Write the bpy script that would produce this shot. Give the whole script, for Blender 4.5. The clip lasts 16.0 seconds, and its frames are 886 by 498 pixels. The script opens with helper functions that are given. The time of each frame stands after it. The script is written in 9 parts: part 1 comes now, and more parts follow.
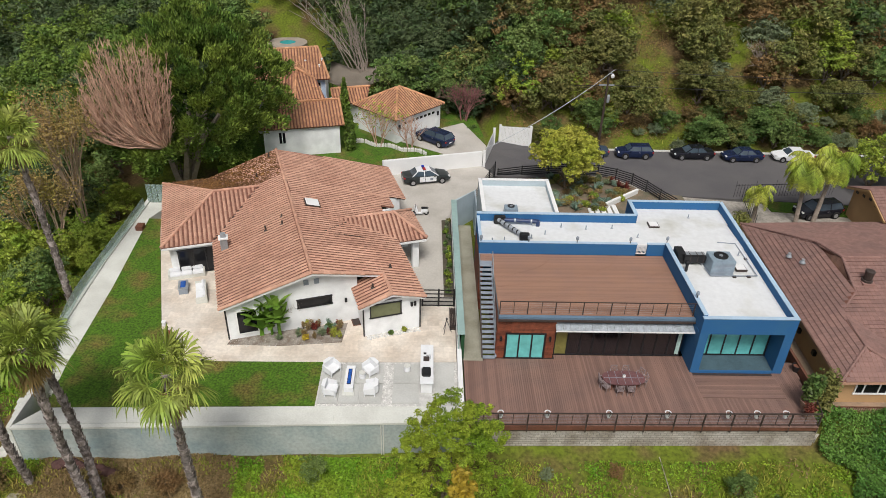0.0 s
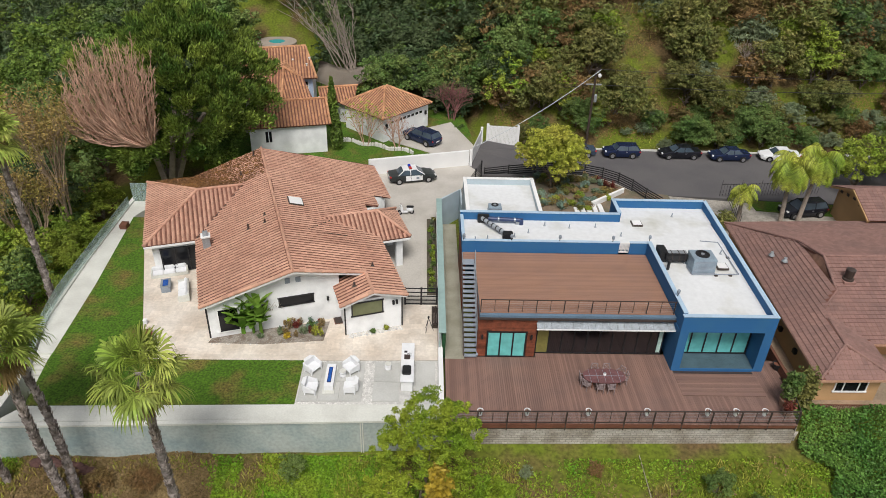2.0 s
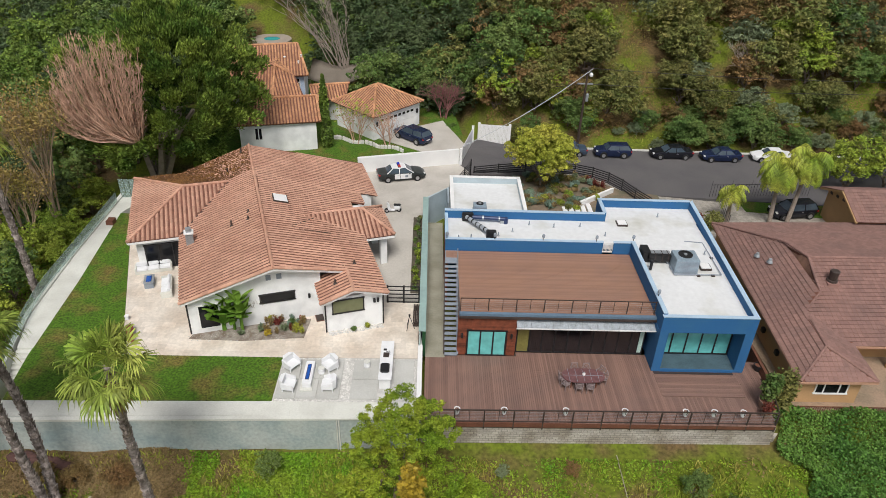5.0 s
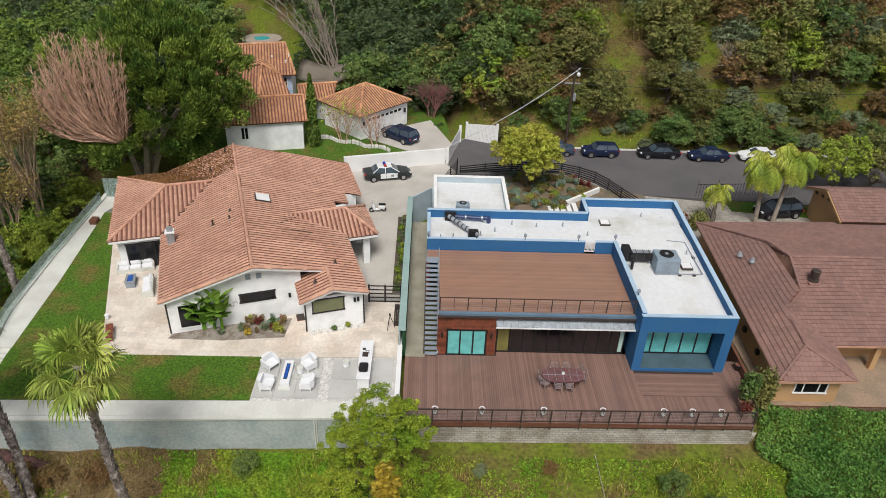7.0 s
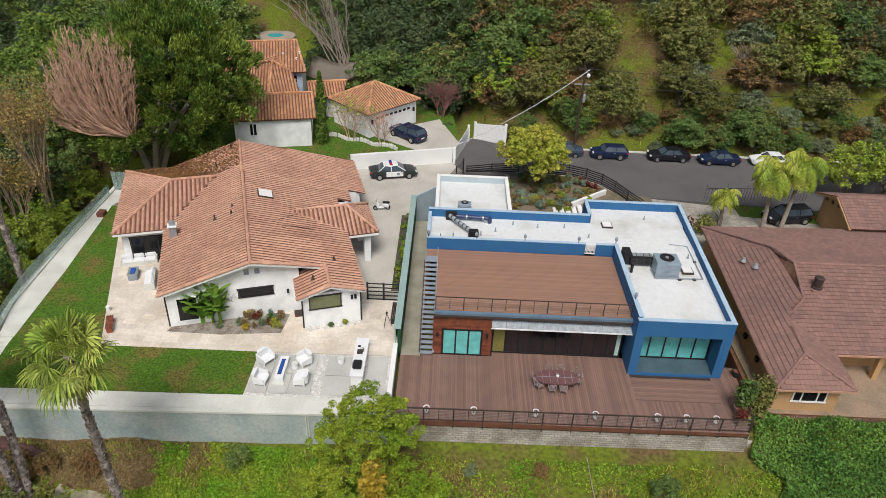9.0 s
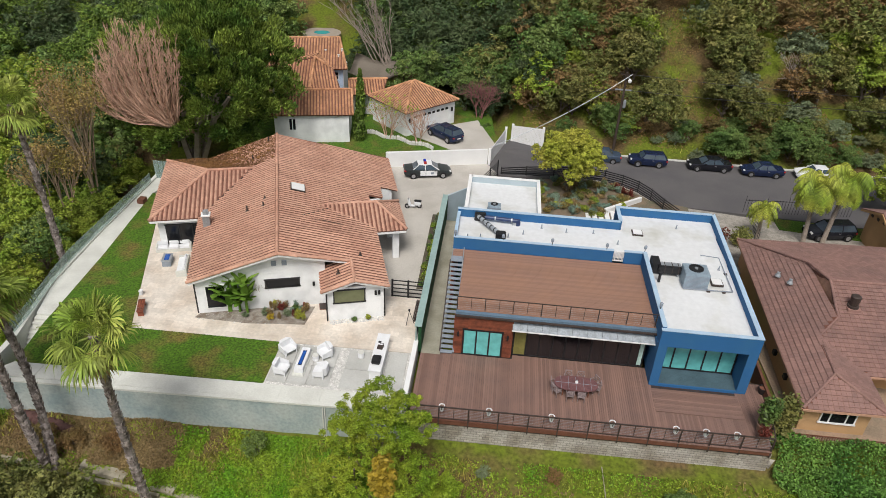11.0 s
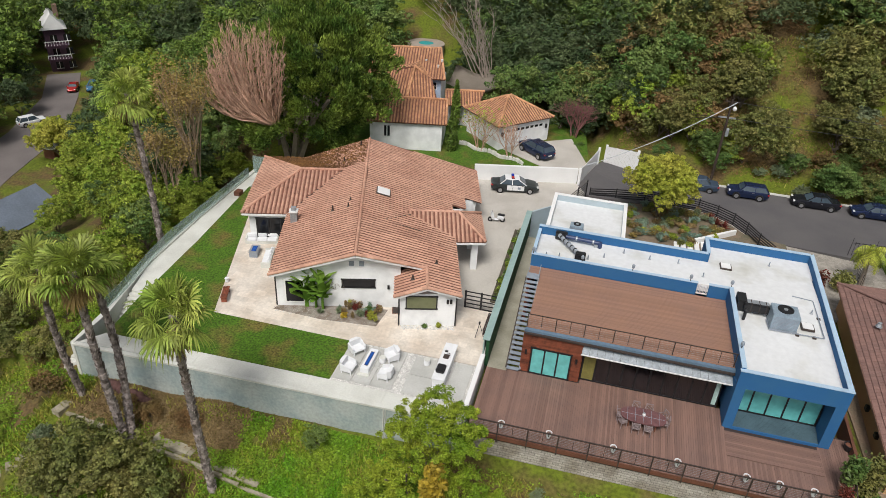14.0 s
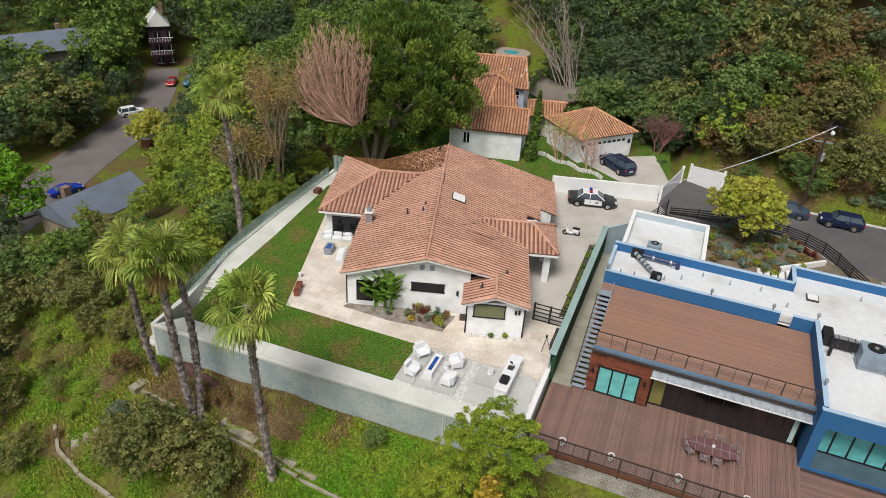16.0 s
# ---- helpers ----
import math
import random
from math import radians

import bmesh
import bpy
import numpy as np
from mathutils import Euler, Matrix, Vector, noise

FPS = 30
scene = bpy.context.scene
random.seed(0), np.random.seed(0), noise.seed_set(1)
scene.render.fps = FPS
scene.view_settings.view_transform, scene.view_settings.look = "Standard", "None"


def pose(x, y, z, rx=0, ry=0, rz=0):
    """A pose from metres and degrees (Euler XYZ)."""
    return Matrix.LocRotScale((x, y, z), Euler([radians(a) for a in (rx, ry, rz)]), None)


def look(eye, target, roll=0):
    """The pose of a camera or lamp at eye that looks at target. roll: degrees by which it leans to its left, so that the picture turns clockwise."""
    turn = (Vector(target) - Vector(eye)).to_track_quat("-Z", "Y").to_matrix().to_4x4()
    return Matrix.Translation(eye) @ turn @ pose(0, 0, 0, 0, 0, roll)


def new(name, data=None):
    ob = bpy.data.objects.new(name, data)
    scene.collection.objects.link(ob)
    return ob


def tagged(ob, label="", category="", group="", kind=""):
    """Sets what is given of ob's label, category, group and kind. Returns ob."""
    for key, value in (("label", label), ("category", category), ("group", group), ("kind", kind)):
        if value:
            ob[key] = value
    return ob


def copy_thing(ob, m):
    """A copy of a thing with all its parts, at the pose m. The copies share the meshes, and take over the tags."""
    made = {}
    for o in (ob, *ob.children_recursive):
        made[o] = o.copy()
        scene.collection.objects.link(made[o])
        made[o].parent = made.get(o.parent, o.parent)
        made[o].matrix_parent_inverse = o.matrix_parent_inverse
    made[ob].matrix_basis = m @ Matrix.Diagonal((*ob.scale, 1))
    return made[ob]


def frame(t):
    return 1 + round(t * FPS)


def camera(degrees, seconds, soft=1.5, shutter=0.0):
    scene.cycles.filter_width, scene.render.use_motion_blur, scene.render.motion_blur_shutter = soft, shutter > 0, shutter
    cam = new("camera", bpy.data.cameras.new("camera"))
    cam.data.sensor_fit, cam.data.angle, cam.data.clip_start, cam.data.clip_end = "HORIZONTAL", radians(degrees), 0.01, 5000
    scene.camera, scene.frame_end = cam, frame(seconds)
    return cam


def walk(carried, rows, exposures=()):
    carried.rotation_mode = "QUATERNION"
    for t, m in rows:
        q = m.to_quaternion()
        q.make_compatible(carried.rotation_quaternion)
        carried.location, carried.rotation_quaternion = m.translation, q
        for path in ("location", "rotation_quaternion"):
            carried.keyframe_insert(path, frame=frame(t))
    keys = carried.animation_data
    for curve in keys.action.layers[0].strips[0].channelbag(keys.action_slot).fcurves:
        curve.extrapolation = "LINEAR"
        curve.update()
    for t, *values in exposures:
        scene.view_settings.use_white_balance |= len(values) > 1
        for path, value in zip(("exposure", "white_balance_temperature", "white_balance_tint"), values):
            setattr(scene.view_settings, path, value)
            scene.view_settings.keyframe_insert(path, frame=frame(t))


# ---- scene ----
cam = camera(64.9, 16.0, 0.45)

# seconds, eye, target, roll
PATH = [
    (0.0, (-1.898, 0.748, 32.898), (-0.878, 34.708, 11.798), 1.80),
    (0.5, (-1.604, 0.766, 32.896), (-0.544, 34.706, 11.776), 1.90),
    (1.0, (-1.308, 0.745, 32.880), (-0.208, 34.685, 11.740), 1.90),
    (1.5, (-1.096, 0.674, 32.840), (0.064, 34.654, 11.740), 2.00),
    (2.0, (-0.828, 0.635, 32.809), (0.392, 34.615, 11.729), 2.00),
    (2.5, (-0.566, 0.617, 32.836), (0.694, 34.577, 11.736), 2.10),
    (3.0, (-0.323, 0.606, 32.822), (0.777, 34.566, 11.722), 2.10),
    (3.5, (-0.047, 0.606, 32.826), (0.873, 34.586, 11.726), 2.20),
    (4.0, (0.238, 0.634, 32.814), (1.158, 34.614, 11.694), 2.20),
    (6.5, (1.811, 0.618, 32.778), (2.891, 34.558, 11.638), 2.30),
    (7.0, (2.176, 0.634, 32.767), (3.216, 34.594, 11.627), 2.30),
    (7.5, (2.590, 0.649, 32.744), (3.470, 34.589, 11.604), 2.30),
    (8.0, (2.946, 0.667, 32.773), (3.626, 34.627, 11.613), 2.40),
    (8.5, (3.304, 0.686, 32.778), (3.624, 34.626, 11.598), 2.50),
    (9.0, (3.695, 0.661, 32.802), (3.655, 34.581, 11.602), 2.50),
    (11.5, (5.224, 0.607, 32.813), (1.944, 34.327, 11.553), 3.00),
    (12.0, (5.444, 0.632, 32.821), (1.364, 34.252, 11.521), 3.10),
    (12.5, (5.665, 0.668, 32.808), (0.825, 34.188, 11.548), 3.20),
    (13.0, (5.762, 0.689, 32.788), (0.042, 34.169, 11.668), 3.30),
    (13.5, (5.860, 0.739, 32.774), (-1.100, 34.059, 11.794), 3.40),
    (14.0, (6.023, 0.805, 32.735), (-1.677, 34.085, 11.915), 3.40),
    (14.5, (5.947, 0.830, 32.672), (-2.093, 34.130, 12.032), 3.40),
    (15.0, (5.926, 0.841, 32.635), (-2.894, 34.021, 12.115), 3.50),
    (15.5, (5.756, 0.924, 32.574), (-4.004, 33.824, 12.034), 3.70),
    (16.0, (5.987, 0.972, 32.552), (-5.713, 33.192, 11.932), 3.70),
]
walk(cam, [(t, look(e, g, r)) for t, e, g, r in PATH])

# ---------------------------------------------------------------- light
SUN_EL, SUN_AZ = 56, 183
world = bpy.data.worlds.new("sky")
world.use_nodes = True
scene.world = world
wn = world.node_tree
sky = wn.nodes.new("ShaderNodeTexSky")
sky.sky_type = "NISHITA"
sky.sun_disc = False
sky.sun_elevation, sky.sun_rotation = radians(SUN_EL), radians(SUN_AZ)
sky.air_density, sky.dust_density = 1.0, 4.0
soften = wn.nodes.new("ShaderNodeHueSaturation")
soften.inputs["Saturation"].default_value = 0.35
wn.links.new(sky.outputs[0], soften.inputs["Color"])
wn.links.new(soften.outputs[0], wn.nodes["Background"].inputs["Color"])
wn.nodes["Background"].inputs["Strength"].default_value = 0.089
sun = new("sun", bpy.data.lights.new("sun", "SUN"))
sun.data.energy, sun.data.angle, sun.data.color = 2.5, radians(20), (1.0, 0.96, 0.9)
az = radians(SUN_AZ)
sun.matrix_world = look((40 * math.sin(az), 40 * math.cos(az), 40 * math.tan(radians(SUN_EL))), (0, 0, 0))
scene.view_settings.exposure = 0.05


# ---------------------------------------------------------------- materials
def mat(name, rgb, rough=0.8, vary=0.25, scale=1.5, grain=12.0, bump=0.15, metal=0.0, other=None, mix=(0.4, 0.65), island=0.0, obj=0.0, spec=0.4):
    """A surface with broad blotches, fine grain and relief; other: a second colour in the blotches; island, obj: how far single pieces differ."""
    m = bpy.data.materials.new(name)
    m.use_nodes = True
    t = m.node_tree
    n, l = t.nodes, t.links
    p = n["Principled BSDF"]
    p.inputs["Roughness"].default_value, p.inputs["Metallic"].default_value = rough, metal
    p.inputs["Specular IOR Level"].default_value = spec
    pos = n.new("ShaderNodeNewGeometry").outputs["Position"]

    def noise_at(s, detail=4):
        q = n.new("ShaderNodeTexNoise")
        q.inputs["Scale"].default_value, q.inputs["Detail"].default_value = s, detail
        l.new(pos, q.inputs["Vector"])
        return q.outputs["Fac"]

    broad, fine = noise_at(scale), noise_at(grain, 3)
    ramp = n.new("ShaderNodeValToRGB")
    e = ramp.color_ramp.elements
    e[0].position, e[1].position = mix
    e[0].color = (*rgb, 1)
    e[1].color = (*(other or [c * (1 - vary) for c in rgb]), 1)
    l.new(broad, ramp.inputs["Fac"])
    hsv = n.new("ShaderNodeHueSaturation")
    l.new(ramp.outputs[0], hsv.inputs["Color"])
    val = n.new("ShaderNodeMapRange")
    val.inputs["To Min"].default_value, val.inputs["To Max"].default_value = 1 - vary * 0.8, 1 + vary * 0.8
    val.inputs["From Min"].default_value, val.inputs["From Max"].default_value = 0.25, 0.75
    l.new(fine, val.inputs["Value"])
    out = val.outputs[0]
    for amount, node, socket in ((island, "ShaderNodeNewGeometry", "Random Per Island"), (obj, "ShaderNodeObjectInfo", "Random")):
        if amount:
            r = n.new("ShaderNodeMapRange")
            r.inputs["To Min"].default_value, r.inputs["To Max"].default_value = 1 - amount, 1 + amount
            l.new(n.new(node).outputs[socket], r.inputs["Value"])
            mul = n.new("ShaderNodeMath")
            mul.operation = "MULTIPLY"
            l.new(out, mul.inputs[0])
            l.new(r.outputs[0], mul.inputs[1])
            out = mul.outputs[0]
    l.new(out, hsv.inputs["Value"])
    l.new(hsv.outputs[0], p.inputs["Base Color"])
    if bump:
        b = n.new("ShaderNodeBump")
        b.inputs["Strength"].default_value, b.inputs["Distance"].default_value = bump, 0.05
        l.new(fine, b.inputs["Height"])
        l.new(b.outputs[0], p.inputs["Normal"])
    return m


def leaf_mat(name, rgb, other, island=0.35, obj=0.15, rough=0.6):
    m = mat(name, rgb, rough, 0.15, 0.35, 3.0, 0.0, 0.0, other, (0.35, 0.65), island, obj, 0.3)
    t = m.node_tree
    tr = t.nodes.new("ShaderNodeBsdfTranslucent")
    add = t.nodes.new("ShaderNodeMixShader")
    add.inputs[0].default_value = 0.15
    p = t.nodes["Principled BSDF"]
    t.links.new(p.inputs["Base Color"].links[0].from_socket, tr.inputs["Color"])
    t.links.new(p.outputs[0], add.inputs[1])
    t.links.new(tr.outputs[0], add.inputs[2])
    t.links.new(add.outputs[0], t.nodes["Material Output"].inputs["Surface"])
    return m


def glass_mat(name, rgb, rough=0.05, metal=0.0):
    """Dark reflecting window glass of a closed room."""
    m = mat(name, rgb, rough, 0.2, 0.6, 2.0, 0.0, metal, spec=0.8)
    return m


M_GROUND = mat("hillside_soil", (0.105, 0.135, 0.010), 0.95, 0.6, 0.22, 4.0, 0.8, other=(0.12, 0.08, 0.033), mix=(0.45, 0.61))
M_LAWN = mat("lawn_grass", (0.06, 0.13, 0.007), 0.95, 0.8, 0.5, 7.0, 0.9, other=(0.15, 0.115, 0.03), mix=(0.47, 0.72))
M_TILE = mat("terracotta_tile", (0.56, 0.325, 0.235), 0.8, 0.12, 0.35, 9.0, 0.2, other=(0.48, 0.26, 0.185), island=0.13, obj=0.13)
# Dark boards under the tiles: dirt and gap shadow put into the colour.
M_FELT = mat("dirt_shade_pan_tile", (0.19, 0.085, 0.06), 0.95, 0.25, 1.0, 9.0, 0.2)
M_TILE2 = mat("orange_tile", (0.56, 0.30, 0.165), 0.8, 0.2, 0.5, 9.0, 0.2, other=(0.46, 0.23, 0.125), island=0.2, obj=0.2)
M_TILE3 = mat("brown_shingle", (0.265, 0.152, 0.13), 0.85, 0.15, 0.4, 9.0, 0.2, other=(0.225, 0.135, 0.118), island=0.12, obj=0.12)
M_WHITE = mat("white_stucco", (0.85, 0.86, 0.87), 0.85, 0.06, 0.8, 30.0, 0.1, other=(0.70, 0.71, 0.72))
M_WPAINT = mat("white_paint", (0.80, 0.80, 0.80), 0.5, 0.05, 1.0, 20.0, 0.05)
M_BLUE = mat("blue_stucco", (0.023, 0.118, 0.295), 0.8, 0.10, 0.7, 25.0, 0.12, other=(0.03, 0.128, 0.285))
M_BLUETOP = mat("pale_blue_coping", (0.40, 0.54, 0.68), 0.6, 0.1, 1.0, 15.0, 0.05)
M_MEMBRANE = mat("white_roof_membrane", (0.68, 0.69, 0.70), 0.55, 0.08, 0.3, 2.5, 0.03, other=(0.46, 0.45, 0.39), mix=(0.52, 0.82))
M_DECK = mat("brown_deck_board", (0.205, 0.122, 0.098), 0.7, 0.12, 0.5, 20.0, 0.15, other=(0.175, 0.108, 0.09), island=0.15, obj=0.18)
M_DECK2 = mat("tan_deck_board", (0.285, 0.16, 0.11), 0.7, 0.10, 0.5, 20.0, 0.15, other=(0.26, 0.15, 0.11), island=0.08, obj=0.09)
M_REDWOOD = mat("red_wood_siding", (0.22, 0.065, 0.035), 0.6, 0.3, 2.0, 18.0, 0.2, other=(0.12, 0.038, 0.022), island=0.25)
M_PATIO = mat("travertine_paving", (0.66, 0.60, 0.53), 0.7, 0.14, 0.5, 5.0, 0.05, other=(0.54, 0.465, 0.39), island=0.10, obj=0.10)
M_CONC = mat("concrete", (0.50, 0.47, 0.43), 0.85, 0.15, 0.35, 9.0, 0.12, other=(0.42, 0.39, 0.35))
M_CONCW = mat("pale_concrete", (0.64, 0.645, 0.60), 0.8, 0.10, 0.5, 9.0, 0.1, other=(0.54, 0.54, 0.50))
M_SLOPEW = mat("weathered_concrete", (0.36, 0.33, 0.26), 0.95, 0.25, 1.2, 9.0, 0.2, other=(0.25, 0.22, 0.15))
M_WALLG = mat("grey_plastered_wall", (0.40, 0.44, 0.42), 0.9, 0.2, 0.5, 5.0, 0.2, other=(0.26, 0.33, 0.335), mix=(0.40, 0.72))
M_BLOCK = mat("grey_block", (0.42, 0.39, 0.35), 0.95, 0.25, 0.7, 10.0, 0.3, other=(0.27, 0.24, 0.20))
bt = M_BLOCK.node_tree
brick, flat, split, tone = bt.nodes.new("ShaderNodeTexBrick"), bt.nodes.new("ShaderNodeCombineXYZ"), bt.nodes.new("ShaderNodeSeparateXYZ"), bt.nodes.new("ShaderNodeMixRGB")
bt.links.new(bt.nodes.new("ShaderNodeNewGeometry").outputs["Position"], split.inputs[0])
bt.links.new(split.outputs["X"], flat.inputs["X"])
bt.links.new(split.outputs["Z"], flat.inputs["Y"])
bt.links.new(flat.outputs[0], brick.inputs["Vector"])
for k, c in (("Color1", 1.15), ("Color2", 0.85), ("Mortar", 0.5)):
    brick.inputs[k].default_value = (c, c, c, 1)
for k, c in (("Scale", 1.0), ("Mortar Size", 0.014), ("Brick Width", 0.4), ("Row Height", 0.2)):
    brick.inputs[k].default_value = c
tone.blend_type = "MULTIPLY"
tone.inputs[0].default_value = 1.0
base_in = bt.nodes["Principled BSDF"].inputs["Base Color"]
bt.links.new(base_in.links[0].from_socket, tone.inputs[1])
bt.links.new(brick.outputs["Color"], tone.inputs[2])
bt.links.new(tone.outputs[0], base_in)
M_ASPHALT = mat("asphalt", (0.115, 0.108, 0.11), 0.9, 0.15, 0.25, 20.0, 0.1, other=(0.095, 0.09, 0.095))
M_BLACK = mat("black_metal", (0.018, 0.018, 0.02), 0.45, 0.2, 3.0, 20.0, 0.03)
M_DARKM = mat("dark_bronze_metal", (0.055, 0.04, 0.035), 0.5, 0.2, 2.0, 20.0, 0.05)
M_STEEL = mat("galvanised_metal", (0.42, 0.45, 0.48), 0.45, 0.2, 1.5, 14.0, 0.05, 0.5)
M_GREYP = mat("grey_paint", (0.27, 0.31, 0.36), 0.6, 0.15, 1.5, 14.0, 0.05)
M_TEAL = glass_mat("teal_glass", (0.16, 0.56, 0.55), 0.12)
M_DGLASS = glass_mat("dark_glass", (0.012, 0.013, 0.016), 0.08)
M_DGLASS.node_tree.nodes["Principled BSDF"].inputs["Specular IOR Level"].default_value = 0.35
M_SMOKE = glass_mat("smoked_glass", (0.014, 0.012, 0.015), 0.06)
M_AWN = mat("pale_awning_sheet", (0.42, 0.46, 0.50), 0.4, 0.25, 3.0, 9.0, 0.05, 0.2)
M_PORTF = mat("teal_grey_board", (0.075, 0.125, 0.155), 0.7, 0.2, 1.0, 14.0, 0.1)
M_PAVER = mat("grey_paver", (0.36, 0.33, 0.29), 0.9, 0.3, 2.2, 9.0, 0.2, other=(0.25, 0.23, 0.20))
M_CURTAIN = mat("pale_curtain", (0.45, 0.62, 0.58), 0.6, 0.2, 2.0, 9.0, 0.0)
M_OLIVEG = mat("olive_blind", (0.22, 0.20, 0.06), 0.5, 0.2, 2.0, 9.0, 0.0)
# Base colour lightened and blued to carry the reflected sky.
M_CGLASS = glass_mat("car_glass", (0.06, 0.085, 0.11), 0.04)
M_TAN = mat("tan_stucco", (0.50, 0.31, 0.155), 0.85, 0.1, 0.6, 25.0, 0.1)
M_WOODB = mat("brown_wood", (0.16, 0.065, 0.04), 0.7, 0.25, 1.5, 14.0, 0.2, island=0.15)
M_FABRIC = mat("white_cushion", (0.75, 0.76, 0.78), 0.9, 0.06, 2.0, 30.0, 0.1)
M_BARK = mat("grey_bark", (0.19, 0.155, 0.12), 0.95, 0.35, 2.0, 9.0, 0.6, other=(0.11, 0.085, 0.065))
M_PALMT = mat("palm_bark", (0.33, 0.285, 0.27), 0.95, 0.45, 3.0, 7.0, 0.8, other=(0.12, 0.095, 0.08), island=0.45)
M_PALEB = mat("pale_branch", (0.34, 0.285, 0.24), 0.9, 0.25, 1.5, 9.0, 0.3)
M_TWIG = mat("dry_twig", (0.58, 0.37, 0.275), 0.95, 0.2, 1.0, 6.0, 0.2, island=0.25)
M_TANB = mat("tan_branch", (0.36, 0.27, 0.19), 0.95, 0.2, 1.0, 6.0, 0.2, island=0.25)
M_REDTW = mat("reddish_twig", (0.22, 0.10, 0.095), 0.95, 0.2, 1.0, 6.0, 0.2, island=0.2)
M_GRAVEL = mat("white_pebble", (0.62, 0.61, 0.59), 0.9, 0.2, 3.0, 12.0, 0.2, island=0.25)
M_TYRE = mat("rubber", (0.015, 0.015, 0.015), 0.8, 0.2, 3.0, 20.0, 0.05)
M_RIM = mat("alloy", (0.5, 0.5, 0.52), 0.3, 0.1, 3.0, 20.0, 0.0, 0.8)
M_RED = mat("red_plastic", (0.45, 0.02, 0.02), 0.3, 0.1, 3.0, 20.0, 0.0)
M_LAMP = mat("clear_lamp", (0.7, 0.7, 0.7), 0.15, 0.1, 3.0, 20.0, 0.0)
M_BLUEP = mat("blue_fire_glass", (0.02, 0.10, 0.42), 0.2, 0.3, 6.0, 30.0, 0.3)
M_WATER = mat("pool_water", (0.03, 0.36, 0.40), 0.05, 0.1, 1.0, 6.0, 0.05)
M_TARP = mat("beige_canvas", (0.36, 0.31, 0.26), 0.9, 0.12, 0.6, 9.0, 0.1)
M_GREENF = mat("artificial_hedge", (0.012, 0.06, 0.022), 0.9, 0.4, 2.0, 14.0, 0.6, other=(0.02, 0.085, 0.03))
M_PGLASS = mat("pale_green_glass", (0.45, 0.56, 0.53), 0.08, 0.1, 0.6, 3.0, 0.0)
pn = M_PGLASS.node_tree
see, mixed = pn.nodes.new("ShaderNodeBsdfTransparent"), pn.nodes.new("ShaderNodeMixShader")
see.inputs[0].default_value = (0.86, 0.93, 0.91, 1)
mixed.inputs[0].default_value = 0.62
pn.links.new(pn.nodes["Principled BSDF"].outputs[0], mixed.inputs[1])
pn.links.new(see.outputs[0], mixed.inputs[2])
pn.links.new(mixed.outputs[0], pn.nodes["Material Output"].inputs["Surface"])
M_FROST = mat("frosted_panel", (0.30, 0.42, 0.40), 0.2, 0.1, 0.6, 3.0, 0.0)
M_COOL = mat("grey_blue_coping", (0.42, 0.50, 0.55), 0.6, 0.1, 1.0, 15.0, 0.05)
M_EDGE = mat("slate_blue_metal", (0.13, 0.20, 0.28), 0.55, 0.15, 1.0, 12.0, 0.08)
M_POLE = mat("tarred_pole", (0.06, 0.042, 0.032), 0.9, 0.3, 2.0, 12.0, 0.3)
M_CLAY = mat("clay_pot", (0.26, 0.17, 0.13), 0.8, 0.2, 3.0, 14.0, 0.1)
L_SPRAY = leaf_mat("ficus_spray", (0.075, 0.145, 0.026), (0.22, 0.29, 0.05), 0.6)
L_FICUS = leaf_mat("dark_leaf", (0.082, 0.15, 0.026), (0.165, 0.23, 0.036), 0.55)
# Grey-green leaf, darkened so that the woods' shadow sits in its colour.
L_BAY = leaf_mat("dark_grey_green_leaf", (0.052, 0.092, 0.036), (0.095, 0.125, 0.05), 0.5)
L_OAK = leaf_mat("olive_leaf", (0.125, 0.155, 0.04), (0.20, 0.185, 0.055), 0.55)
L_GREEN = leaf_mat("green_leaf", (0.085, 0.16, 0.038), (0.155, 0.21, 0.055), 0.5)
L_SPRING = leaf_mat("spring_leaf", (0.13, 0.32, 0.015), (0.22, 0.42, 0.025), 0.4)
L_LIME = leaf_mat("lime_leaf", (0.31, 0.35, 0.04), (0.40, 0.38, 0.06), 0.4)
L_RUST = leaf_mat("rust_leaf", (0.235, 0.135, 0.055), (0.165, 0.13, 0.045), 0.5)
L_BRIGHT = leaf_mat("bright_leaf", (0.185, 0.28, 0.03), (0.29, 0.335, 0.045), 0.5)
L_YELLOW = leaf_mat("yellow_leaf", (0.42, 0.30, 0.03), (0.36, 0.28, 0.04))
L_GREY = leaf_mat("grey_green_leaf", (0.15, 0.20, 0.11), (0.19, 0.22, 0.12), 0.35)
L_PALM = leaf_mat("palm_leaf", (0.20, 0.31, 0.04), (0.36, 0.40, 0.09), 0.5)
L_DEADP = leaf_mat("dry_palm_leaf", (0.32, 0.22, 0.09), (0.25, 0.17, 0.07), 0.3)
L_IVY = leaf_mat("ivy_leaf", (0.065, 0.16, 0.028), (0.15, 0.27, 0.05), 0.55)
L_BANANA = leaf_mat("banana_leaf", (0.13, 0.27, 0.03), (0.25, 0.40, 0.06), 0.4)
L_WEED = leaf_mat("weed_leaf", (0.115, 0.27, 0.012), (0.23, 0.31, 0.026), 0.5)
L_GARDEN = leaf_mat("garden_leaf", (0.18, 0.30, 0.018), (0.34, 0.40, 0.035), 0.5)
L_FEATHER = leaf_mat("feather_leaf", (0.19, 0.29, 0.03), (0.35, 0.37, 0.055), 0.45)
L_RED = leaf_mat("red_leaf", (0.20, 0.03, 0.025), (0.12, 0.05, 0.03))
